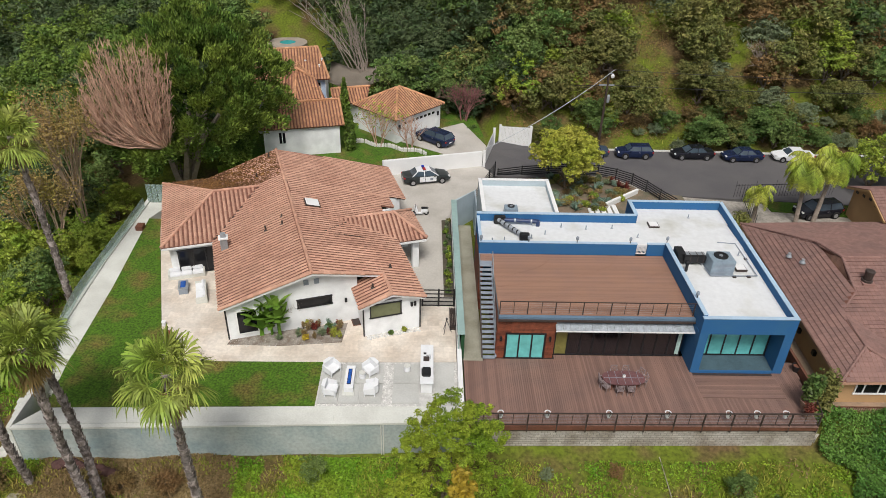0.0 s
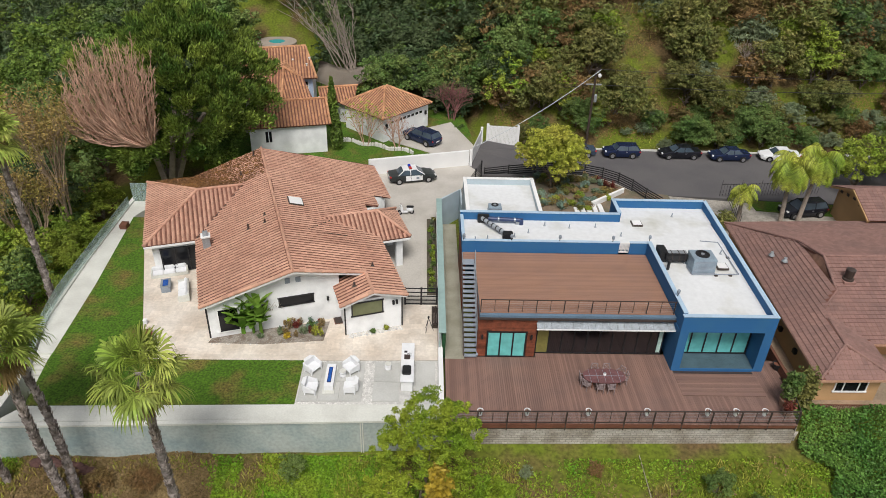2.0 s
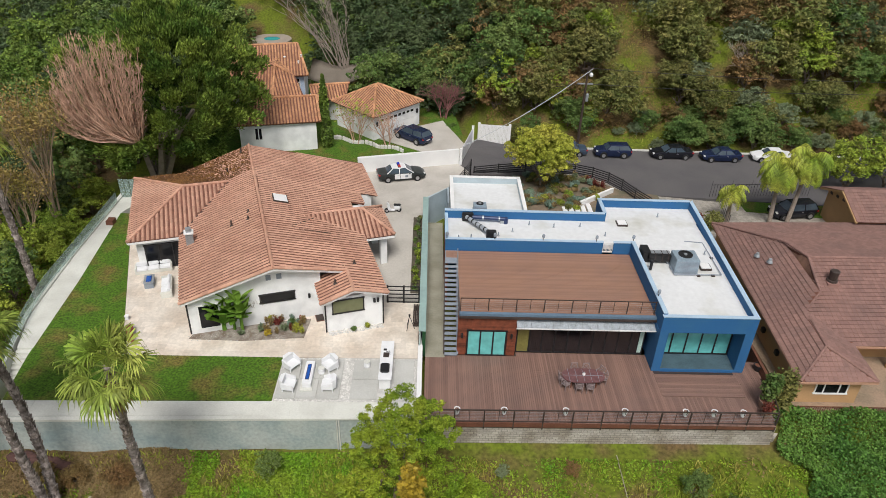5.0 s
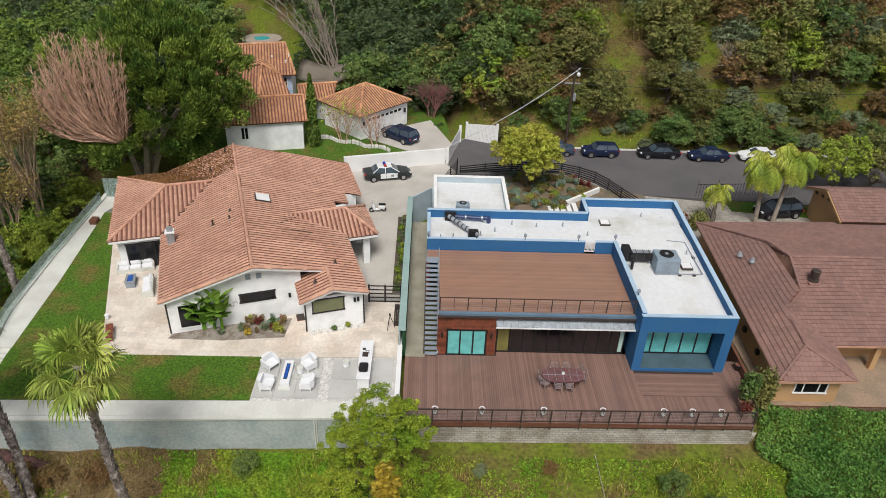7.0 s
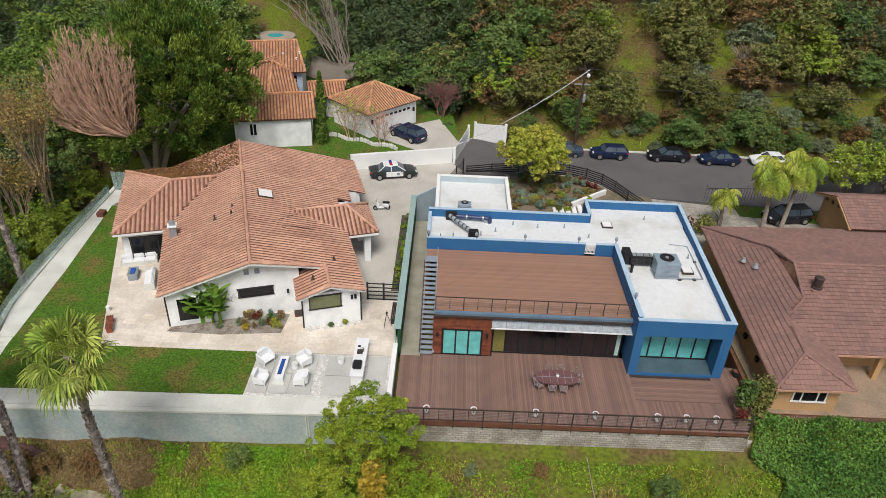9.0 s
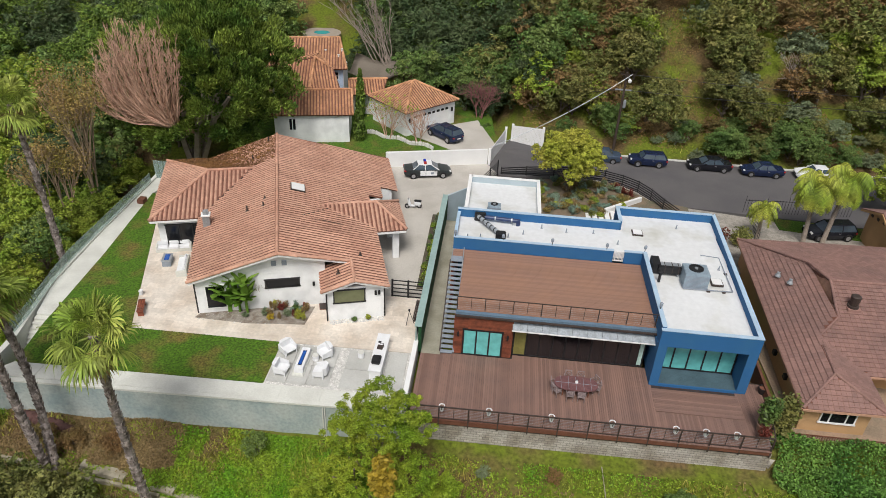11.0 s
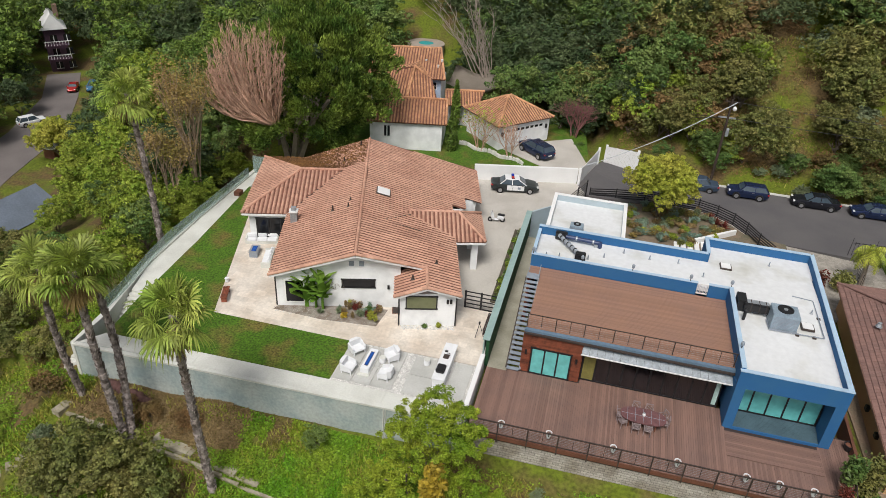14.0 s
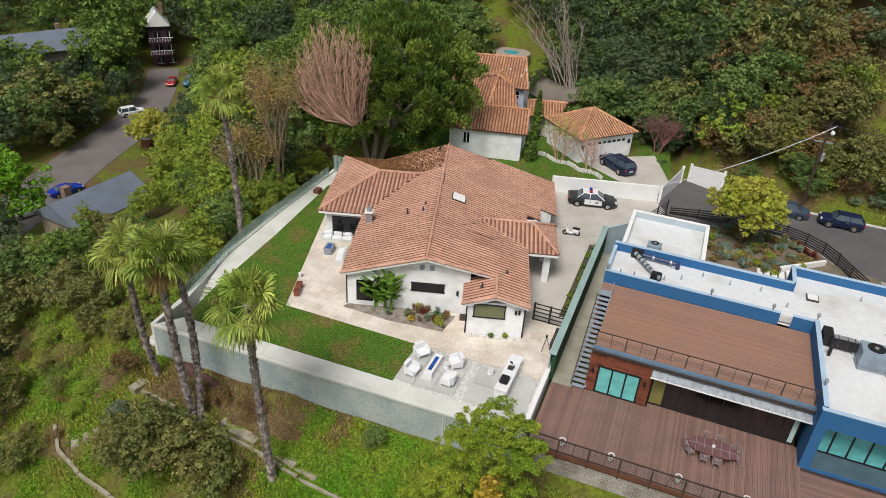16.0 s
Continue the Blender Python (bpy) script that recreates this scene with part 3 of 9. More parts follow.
roof.plane([hw(10.7, 14.8, zr(10.7)), hw(10.8, 22.0, zr(10.8)), hw(0, 21.6, 5.9), hw(0, 14.8, 5.9)])
roof.plane([hw(2.85, 1.5, 3.4), hw(2.85, -1.65, 3.4), hw(5.25, -1.8, zr(5.25)), hw(5.25, 1.5, zr(5.25))])
PR = 4.75
roof.plane([hw(5.2, 6.2, 3.45), hw(10.3, 6.4, 3.35), hw(8.1, 8.9, PR), hw(3.2, 8.6, PR + 0.25)])
roof.plane([hw(10.3, 6.4, 3.35), hw(10.3, 11.4, 3.35), hw(8.1, 8.9, PR)])
roof.plane([hw(10.3, 11.4, 3.35), hw(5.2, 11.4, 3.45), hw(3.9, 8.9, PR), hw(8.1, 8.9, PR)])
for a, b in (((1.8, 6.2, zr(1.8) + 0.03), (5.0, 6.1, zr(5) + 0.03)), ((1.8, 6.2, zr(1.8) + 0.03), (4.6, 8.9, zr(4.6) + 0.05)), ((-6.5, 10, 3.62), (-2.2, 15.8, 5.14))):
    part("valley_flashing", bm_beam(bmesh.new(), hw(*a), hw(*b), 0, flat=0.045), M_DARKM, house)
for a, b in (((0, 0, 5.93), (0, 21.6, 5.93)), ((-10.4, 10, 3.66), (-6, 15.8, 5.18)), ((-6, 15.8, 5.18), (-2.2, 15.8, 5.18)), ((-10.4, 21.6, 3.66), (-6, 15.8, 5.18)),
             ((5.25, -1.8, 4.37), (5.25, 0.8, 4.37)), ((8.1, 8.9, PR + 0.06), (4.0, 8.9, PR + 0.06)), ((10.3, 6.4, 3.42), (8.1, 8.9, PR + 0.06)), ((10.3, 11.4, 3.42), (8.1, 8.9, PR + 0.06)),
             ((0, 0, 5.92), (5.25, 0.8, 4.36)), ((0, 0, 5.92), (-6.5, 0.6, 3.63)), ((5.25, -1.8, 4.36), (7.75, -1.7, 3.6)), ((5.25, -1.8, 4.36), (2.85, -1.65, 3.42))):
    caps(house, hw(*a), hw(*b), M_TILE)
# white fascia boards under the rakes and eaves
for a, b in (((0, 0.05, 5.72), (5.25, 0.85, 4.14)), ((0, 0.05, 5.72), (-6.45, 0.65, 3.42)), ((5.25, -1.72, 4.14), (7.7, -1.62, 3.4)), ((5.25, -1.72, 4.14), (2.9, -1.57, 3.2)),
             ((-10.35, 10.05, 3.42), (-6.45, 10.05, 3.42)), ((-10.35, 10.05, 3.42), (-10.35, 21.5, 3.42)), ((7.7, -1.6, 3.38), (7.7, 6.2, 3.38)), ((5.3, 6.3, 3.2), (10.25, 6.45, 3.15)), ((10.25, 6.45, 3.15), (10.25, 11.3, 3.15))):
    part("fascia", bm_beam(bmesh.new(), hw(*a), hw(*b), 0, flat=0.16), M_WPAINT, house)


# windows of the white house: frame and panes in the wall's plane
def house_window(u0, u1, z0, z1, v0, v1, panes=1, frame_m=None, glass=None, name="window", deep=0.06):
    """A window between (u0, v0) and (u1, v1), standing a little proud of the wall."""
    fm, gm = frame_m or M_WPAINT, glass or M_DGLASS
    d = Vector((u1 - u0, v1 - v0)).normalized()
    nrm = Vector((d.y, -d.x))
    w = part(name, bmesh.new(), fm, house)

    def slab(nm, s0, s1, a, b, out0, out1, m):
        L = (Vector((u1, v1)) - Vector((u0, v0))).length
        poly = []
        for s, o in ((s0, out0), (s1, out0), (s1, out1), (s0, out1)):
            p = Vector((u0, v0)) + d * (s * L) + nrm * o
            poly.append((p.x, p.y))
        bm = bm_prism(bmesh.new(), poly, a, b)
        for q in bm.verts:
            q.co = Vector(hw(q.co.x, q.co.y, q.co.z))
        part(nm, bm, m, w)

    slab("pane", 0.0, 1.0, z0, z1, 0.0, 0.02, gm)
    t = 0.09
    L = (Vector((u1, v1)) - Vector((u0, v0))).length
    slab("sill", -t / L, 1 + t / L, z0 - t, z0, -0.03, deep, fm)
    slab("head", -t / L, 1 + t / L, z1, z1 + t, -0.03, deep, fm)
    for i in range(panes + 1):
        s = i / panes
        slab("stile", s - t / L / 2, s + t / L / 2, z0, z1, -0.03, deep, fm)
    return w


house_window(-5.4, -4.0, 1.0, 2.9, 0.94, 0.94, 1)
house_window(-1.1, 1.35, 2.42, 3.05, 0.94, 0.94, 1, M_BLACK)
house_window(3.75, 6.0, 2.12, 3.15, -1.26, -1.26, 1, M_BLACK, mat("blind_glass", (0.16, 0.17, 0.09), 0.2, 0.1, 0.5, 3.0, 0))
house_window(-9.3, -6.2, 0.65, 2.75, 10.58, 10.58, 3, M_BLACK)
house_window(-6.07, -6.07, 0.7, 2.7, 8.8, 3.0, 3, M_BLACK)
for u in (-0.55, 0.2):
    part("gable_vent", bm_box(bmesh.new(), 0, 1, 0, 1, 0, 1), M_GREYP, house).matrix_basis = Matrix.Translation(hw(u, 0.90, 4.3)) @ Matrix.Rotation(HA, 4, "Z") @ Matrix.Diagonal((0.36, 0.05, 0.42, 1))
for u, v, z in ((-2.6, 0.88, 2.25), (2.4, 0.88, 2.3), (6.8, -1.32, 2.6), (7.05, -1.32, 2.62)):
    m = part("wall_light", bm_box(bmesh.new(), -0.5, 0.5, -0.5, 0.5, 0, 1, bevel=0.1), M_BLACK, house)
    m.matrix_basis = Matrix.Translation(hw(u, v, z)) @ Matrix.Rotation(HA, 4, "Z") @ Matrix.Diagonal((0.17, 0.14, 0.34, 1))
for u, v, z in ((-6.12, 1.05, 3.2), (3.22, -1.3, 3.1), (7.45, -1.3, 3.2)):
    part("downspout", bm_beam(bmesh.new(), hw(u, v, PZ), hw(u, v, z), 0, flat=0.09), M_BLACK, house)
# skylight, flues and chimney on the roof
sk = part("skylight", bmesh.new(), M_WPAINT, house)
bm = bx(-0.62, 0.62, -0.66, 0.66, 0.02, 0.16, bevel=0.02)
TR = Matrix.Translation(hw(1.65, 10.9, zr(1.65))) @ Matrix.Rotation(HA, 4, "Z") @ Matrix.Rotation(math.atan(0.30), 4, "Y")
bm.transform(TR)
part("skylight_frame", bm, M_DARKM, sk)
bm = bx(-0.55, 0.55, -0.59, 0.59, 0.15, 0.22, bevel=0.03)
bm.transform(TR)
part("skylight_dome", bm, M_WPAINT, sk, "milky white dome")
for u, v, h in ((-2.4, 8.0, 0.5), (-1.0, 9.0, 0.3), (-1.1, 7.9, 0.35), (-2.2, 17.5, 0.5), (-0.8, 20.5, 0.5), (6.0, 1.8, 0.3), (4.2, -0.2, 0.35)):
    z = zl(u) if u < 0 else zr(u)
    if v < 0:
        z = 3.95
    fl = part("roof_flue", bm_beam(bmesh.new(), hw(u, v, z - 0.1), hw(u, v, z + h), 0.07, 0.07, 10), M_DARKM, house)
    part("flue_collar", bm_lathe(bmesh.new(), [(0.16, 0), (0.12, 0.08), (0.08, 0.12)], 10, hw(u, v, z)), M_DARKM, fl)
ch = part("chimney", bm_box(bmesh.new(), 0, 1, 0, 1, 0, 1), M_STEEL, house, "white metal-capped chimney")
ch.matrix_basis = Matrix.Translation(hw(-5.9, 7.9, 3.4)) @ Matrix.Rotation(HA, 4, "Z") @ Matrix.Diagonal((0.55, 0.55, 1.45, 1))
house_box("chimney_cap", -5.98, -5.27, 7.82, 8.53, 4.85, 4.95, M_WPAINT)
house_box("chimney_pot", -5.82, -5.43, 7.98, 8.37, 4.95, 5.25, M_STEEL)
HOUSE_ROOF = roof

# ---------------------------------------------------------------- the blue house
blue = thing("blue_house", "modern blue stucco house with a white flat roof and roof deck", "house", (12, 45, 0))
RD = 3.75      # roof deck level
WR = 4.30      # white roof level
PT = 5.0       # parapet top


def bwall(name, x0, x1, y0, y1, z0, z1, m=M_BLUE, top=True, label="", cap=None):
    w = part(name, bx(x0, x1, y0, y1, z0, z1), m, blue, label)
    if top:
        part("coping", bx(x0 - 0.03, x1 + 0.03, y0 - 0.03, y1 + 0.03, z1, z1 + 0.05), cap or M_BLUETOP, w)
    return w


# lower body
bwall("wall", 3.32, 3.55, 39.2, 46.1, B0, RD - 0.5, M_REDWOOD, False)
bwall("wall", 2.35, 2.6, 46.1, 51.35, B0, RD - 0.5, M_REDWOOD, False)
bwall("wall", 2.85, 3.1, 51.6, 57.9, B0, PT, M_COOL, cap=M_WPAINT)
bwall("wall", 3.1, 9.2, 57.6, 57.9, B0, PT, M_COOL, cap=M_WPAINT)
bwall("wall", 8.95, 9.2, 51.6, 57.6, B0, PT, M_COOL, cap=M_WPAINT)
bwall("wall", 2.35, 15.65, 51.35, 51.6, B0, PT)
bwall("wall", 15.6, 15.85, 51.6, 53.9, B0, PT)
bwall("wall", 15.6, 23.62, 53.9, 54.15, B0, PT)
bm = bm_prism(bmesh.new(), [(23.15, 37.98), (23.43, 37.98), (23.87, 54.1), (23.62, 53.9)], B0, lambda x, y: 4.72 + 0.28 * ease(37, 54, y))
side = part("wall", bm, M_BLUE, blue)
bm = bm_prism(bmesh.new(), [(23.12, 37.98), (23.46, 37.98), (23.90, 54.18), (23.59, 53.87)], 4.5, lambda x, y: 4.77 + 0.28 * ease(37, 54, y))
for q in bm.verts:
    if q.co.z == 4.5:
        q.co.z = 4.72 + 0.28 * ease(37, 54, q.co.y)
part("coping", bm, M_BLUETOP, side)
bwall("parapet", 2.35, 14.75, 47.2, 47.42, RD - 0.3, 4.72)
bwall("parapet", 15.6, 17.05, 47.2, 47.42, RD - 0.3, 4.72)
bwall("parapet", 16.95, 17.2, 37.97, 47.2, 0, 4.86)
bwall("parapet", 2.35, 2.55, 47.42, 51.35, RD - 0.3, PT - 0.25)
# roof slabs
part("roof_membrane", bx(2.55, 23.45, 47.42, 51.35, WR - 0.3, WR), M_MEMBRANE, blue)
part("roof_membrane", bx(15.85, 23.6, 51.35, 53.9, WR - 0.3, WR), M_MEMBRANE, blue)
part("roof_membrane", bm_prism(bmesh.new(), [(17.2, 37.95), (23.16, 37.95), (23.4, 47.42), (17.2, 47.42)], WR - 0.4, lambda x, y: WR - 0.004 - 0.2 * (1 - ease(37, 48, y))), M_MEMBRANE, blue)
part("roof_membrane", bx(3.1, 8.95, 51.6, 57.6, 4.2, 4.45), M_MEMBRANE, blue)
part("roof_deck_base", bx(3.3, 16.95, 39.2, 47.2, RD - 0.5, RD - 0.06), M_GREYP, blue)
part("roof_deck_base", bx(2.35, 3.3, 46.1, 47.2, RD - 0.5, RD - 0.06), M_GREYP, blue)
rdk = part("roof_deck_floor", bx(3.3, 16.93, 39.24, 47.18, RD - 0.06, RD - 0.045), M_DARKM, blue)
for k in range(int((47.15 - 39.25) / 0.145)):
    y0 = 39.25 + 0.145 * k
    part("deck_board", bx(3.3 if y0 < 46.0 else 2.4, 16.92, y0, y0 + 0.136, RD - 0.045, RD), M_DECK2, rdk)
# front edge of the roof deck
part("fascia", bx(3.25, 17.0, 38.95, 39.22, RD - 0.42, RD - 0.02), M_EDGE, blue, "slate blue metal fascia")
part("gutter", bx(3.25, 16.95, 38.80, 38.95, RD - 0.32, RD - 0.2), M_DARKM, blue)
# roof deck railing
rail = part("roof_railing", bx(3.3, 16.9, 39.28, 39.34, RD + 1.02, RD + 1.07), M_DARKM, blue, "thin dark metal railing")
for k in range(8):
    x = 3.32 + k * (13.5 / 7)
    part("post", bx(x - 0.03, x + 0.03, 39.28, 39.34, RD, RD + 1.02), M_DARKM, rail)
    if k < 7:
        part("baluster", bx(x + 0.95, x + 0.98, 39.295, 39.325, RD + 0.08, RD + 1.02), M_DARKM, rail)
for k in range(6):
    z = RD + 0.10 + 0.16 * k
    part("wire", bx(3.3, 16.9, 39.305, 39.312, z, z + 0.007), M_STEEL, rail)

# red wood wall with three teal glass doors
bm = bmesh.new()
for k in range(22):
    z = 0.02 + k * 0.155
    if z + 0.15 < 2.25:
        bm_box(bm, 3.25, 3.8, 39.02, 39.12, z, z + 0.145)
        bm_box(bm, 6.72, 7.3, 39.02, 39.12, z, z + 0.145)
    else:
        bm_box(bm, 3.25, 4.2, 39.02, 39.12, z, z + 0.145)
        bm_box(bm, 4.2, 7.3, 38.98, 39.12, z, z + 0.145)
part("wood_siding", bm, M_REDWOOD, blue, "reddish horizontal wood siding", kind="stuff")
part("wall", bx(3.2, 7.35, 39.12, 39.35, B0, RD - 0.45), M_REDWOOD, blue)


def glazing(x0, x1, n, y, z0, z1, glass, other={}):
    g = part("glass_door", bx(x0 - 0.08, x1 + 0.08, y - 0.05, y + 0.05, z1, z1 + 0.12), M_BLACK, blue)
    part("threshold", bx(x0 - 0.08, x1 + 0.08, y - 0.06, y + 0.05, z0, z0 + 0.1), M_BLACK, g)
    w = (x1 - x0) / n
    for k in range(n + 1):
        x = x0 + k * w
        part("stile", bx(x - 0.055, x + 0.055, y - 0.05, y + 0.05, z0 + 0.1, z1), M_BLACK, g)
    for k in range(n):
        x = x0 + k * w
        part("pane", bx(x + 0.055, x + w - 0.055, y - 0.012, y + 0.012, z0 + 0.1, z1), other[k] if k in other else glass, g)
    return g


glazing(3.9, 6.62, 3, 39.0, 0.02, 2.2, M_TEAL)
glazing(7.45, 16.55, 10, 39.45, 0.02, 2.75, M_SMOKE, {0: M_OLIVEG})
part("curtain", bx(16.22, 16.5, 39.36, 39.39, 0.25, 2.6), M_CURTAIN, blue, "pale curtain edge behind the glass")
part("lintel", bx(7.3, 16.95, 39.3, 39.6, 2.87, RD - 0.5), M_DARKM, blue)
# wall lamps on the wood, and the metal awning over the glass wall
for x in (3.52, 7.0):
    part("wall_light", bx(x - 0.07, x + 0.07, 38.86, 39.02, 1.65, 2.0, bevel=0.02), M_BLACK, blue)
aw = part("awning", bmesh.new(), M_STEEL, blue, "sloping metal awning")
for k in range(19):
    x0 = 7.25 + k * 0.51
    bm = bm_prism(bmesh.new(), [(x0, 38.45), (x0 + 0.495, 38.45), (x0 + 0.495, 39.2), (x0, 39.2)], 2.80, lambda x, y: 2.96 + 0.34 * (y - 38.45))
    for q in bm.verts:
        if q.co.z < 2.85:
            q.co.z = 2.91 + 0.34 * (q.co.y - 38.45)
    part("awning_panel", bm, M_AWN, aw)
part("awning_beam", bx(7.2, 16.95, 38.4, 38.45, 2.9, 2.98), M_WPAINT, aw)
for x in (7.3, 10.5, 13.7, 16.85):
    part("bracket", bm_beam(bmesh.new(), (x, 38.5, 2.86), (x, 39.3, 3.05), 0, flat=0.06), M_DARKM, aw)

# blue portal of the projecting wing, with a recessed glass wall
bwall("portal_head", 16.9, 23.43, 37.72, 37.97, 3.42, 4.72)
part("portal_soffit", bx(17.2, 23.14, 37.97, 39.45, 3.42, 3.55), M_BLUE, blue)
bm = bm_prism(bmesh.new(), [(16.9, 37.72), (17.5, 37.72), (17.5, 39.5), (16.9, 39.5)], B0, 3.42)
part("portal_pillar", bm, M_BLUE, blue)
bm = bm_prism(bmesh.new(), [(22.78, 37.72), (23.43, 37.72), (23.43, 37.98), (23.14, 37.98), (23.14, 39.5), (22.95, 39.5)], B0, 3.42)
part("portal_pillar", bm, M_BLUE, blue)
bm = bmesh.new()
for k in range(14):
    y0 = 37.78 + k * 0.123
    bm_box(bm, 17.5, 22.9, y0, y0 + 0.116, 0.03, 0.12)
part("portal_floor", bm, M_PORTF, blue, "weathered grey-blue boards", kind="stuff")
part("portal_sill", bx(17.5, 22.8, 37.70, 37.8, -0.2, 0.16), M_BLUE, blue)
glazing(17.55, 22.85, 5, 39.5, 0.14, 3.4, M_TEAL)

# white gate in the low wall
wg = part("roof_gate", bx(14.78, 15.57, 47.27, 47.33, 4.6, 4.68), M_WPAINT, blue, "small white slatted gate")
part("gate_rail", bx(14.78, 15.57, 47.27, 47.33, RD + 0.05, RD + 0.13), M_WPAINT, wg)
for k in range(8):
    x = 14.80 + k * 0.107
    part("gate_bar", bx(x, x + 0.035, 47.28, 47.32, RD + 0.13, 4.6), M_WPAINT, wg)

# outer stairs: stringers, treads and a rail
stairs = part("stairs", bm_beam(bmesh.new(), (3.25, 38.9, 0.15), (3.25, 45.6, RD - 0.1), 0, flat=0.12), M_GREYP, blue, "grey metal outer stairs")
part("stringer", bm_beam(bmesh.new(), (2.28, 38.9, 0.15), (2.3, 45.6, RD - 0.1), 0, flat=0.1), M_DARKM, stairs)
NS = 20
for k in range(NS):
    y, z = 38.75 + k * 6.9 / NS, (k + 1) * RD / NS
    part("tread", bx(2.32, 3.2, y, y + 0.31, z - 0.05, z), M_GREYP, stairs)
part("landing", bx(2.32, 3.25, 45.6, 46.1, RD - 0.1, RD - 0.004), M_GREYP, stairs)
hr = part("handrail", bm_beam(bmesh.new(), (3.27, 40.0, 1.6), (3.27, 45.8, RD + 1.0), 0.03), M_STEEL, stairs)
for k in range(5):
    y = 40.2 + k * 1.35
    z = 0.15 + (y - 38.9) * (RD - 0.25) / 6.7
    part("baluster", bm_beam(bmesh.new(), (3.27, y, z), (3.27, y, z + 0.95), 0.025), M_STEEL, hr)

# rooftop equipment
def ac_unit(at, sx, sy, sz):
    x, y, z = at
    a = thing("air_conditioner", "grey metal air conditioning unit on the white roof", "air conditioner", at, "roof units")
    M_ACB = bpy.data.materials.get("blue_grey_casing") or mat("blue_grey_casing", (0.30, 0.38, 0.45), 0.5, 0.2, 1.5, 12.0, 0.05, 0.2)
    part("casing", bx(x - sx / 2, x + sx / 2, y - sy / 2, y + sy / 2, z + 0.06, z + sz, bevel=0.03), M_ACB, a)
    part("base", bx(x - sx / 2 - 0.04, x + sx / 2 + 0.04, y - sy / 2 - 0.04, y + sy / 2 + 0.04, z, z + 0.06), M_GREYP, a)
    f = part("fan_guard", bm_lathe(bmesh.new(), [(min(sx, sy) * 0.36, 0), (min(sx, sy) * 0.36, 0.05), (min(sx, sy) * 0.28, 0.05), (min(sx, sy) * 0.28, 0.01)], 20, (x, y + 0.1, z + sz)), M_BLACK, a)
    part("fan_hub", bm_lathe(bmesh.new(), [(0.13, 0), (0.13, 0.07), (0.05, 0.09)], 12, (x, y + 0.1, z + sz)), M_STEEL, f)
    for k in range(9):
        zz = z + 0.15 + k * (sz - 0.25) / 9
        part("louvre", bx(x - sx / 2 + 0.08, x + sx / 2 - 0.08, y - sy / 2 - 0.02, y - sy / 2, zz, zz + 0.04), M_GREYP, a)
    return a


ac_unit((20.3, 44.5, WR - 0.06), 1.75, 1.5, 1.2)
ac_unit((5.3, 52.5, 4.45), 1.1, 0.85, 0.6)
duct = thing("air_duct", "black insulated air duct with white bands on the roof", "duct", (18.2, 45.5, WR), "ducts")
part("duct_run", bx(17.75, 19.45, 44.95, 45.65, WR + 0.22, WR + 0.8, bevel=0.04), M_BLACK, duct)
part("foil_wrap", bx(17.95, 19.4, 45.2, 45.66, WR + 0.8, WR + 0.815), M_STEEL, duct, "crinkled silver foil wrap")
part("duct_box", bx(17.35, 17.95, 45.2, 46.4, WR, WR + 0.85, bevel=0.03), M_BLACK, duct)
for x in (18.2, 18.75, 19.2):
    part("band", bx(x, x + 0.06, 44.94, 45.66, WR + 0.21, WR + 0.822), M_DARKM, duct)
for x in (18.0, 19.2):
    part("duct_support", bx(x, x + 0.1, 45.0, 45.6, WR, WR + 0.22), M_STEEL, duct)
M_NAVYP = mat("navy_pipe", (0.03, 0.05, 0.13), 0.4, 0.2, 2.0, 14.0, 0.05)
duct2 = thing("round_duct", "black round ducts with silver bands crossing the roof", "duct", (5.5, 50.0, WR), "ducts")
for a, b, r, m, bm_, n in (((4.6, 50.85, WR + 0.42), (7.3, 50.7, WR + 0.38), 0.17, M_NAVYP, M_STEEL, 2), ((4.1, 50.7, WR + 0.5), (5.9, 48.4, WR + 0.4), 0.17, M_AWN, M_BLACK, 6)):
    part("pipe", bm_beam(bmesh.new(), a, b, r, r, 14), m, duct2)
    A, Bv = Vector(a), Vector(b)
    for k in range(n):
        p = A.lerp(Bv, (k + 0.6) / n)
        part("band", bm_beam(bmesh.new(), p, p + (Bv - A).normalized() * 0.12, r + 0.012, r + 0.012, 14), bm_, duct2)
part("pipe_end", bm_lathe(bmesh.new(), [(0.2, 0), (0.2, 0.3), (0.16, 0.5)], 14, (7.35, 50.68, WR)), M_NAVYP, duct2)
part("elbow", bx(3.75, 4.7, 50.75, 51.2, WR, WR + 0.7, bevel=0.06), M_BLACK, duct2)
part("outlet", bx(5.6, 6.4, 48.0, 48.6, WR, WR + 0.6, bevel=0.06), M_BLACK, duct2)
part("stand", bx(6.9, 7.3, 50.55, 50.95, WR, WR + 0.25), M_STEEL, duct2)
for x, y in ((17.75, 44.2), ):
    f = thing("roof_flue", "black metal roof flue with a cap", "vent", (x, y, WR))
    part("pipe", bm_beam(bmesh.new(), (x, y, WR), (x, y, WR + 0.75), 0.11, 0.11, 12), M_BLACK, f)
    part("cap", bm_lathe(bmesh.new(), [(0.2, 0), (0.2, 0.12), (0.05, 0.2)], 12, (x, y, WR + 0.72)), M_BLACK, f)
for x, y, s in ((17.1, 51.0, 0.85), (22.0, 44.6, 0.85)):
    h = thing("roof_hatch", "white framed roof hatch", "hatch", (x, y, WR), "roof hatches")
    part("curb", bx(x - s / 2, x + s / 2, y - s / 2, y + s / 2, WR, WR + 0.14), M_DARKM, h)
    part("lid", bx(x - s * 0.42, x + s * 0.42, y - s * 0.42, y + s * 0.42, WR + 0.14, WR + 0.18), M_WPAINT, h)


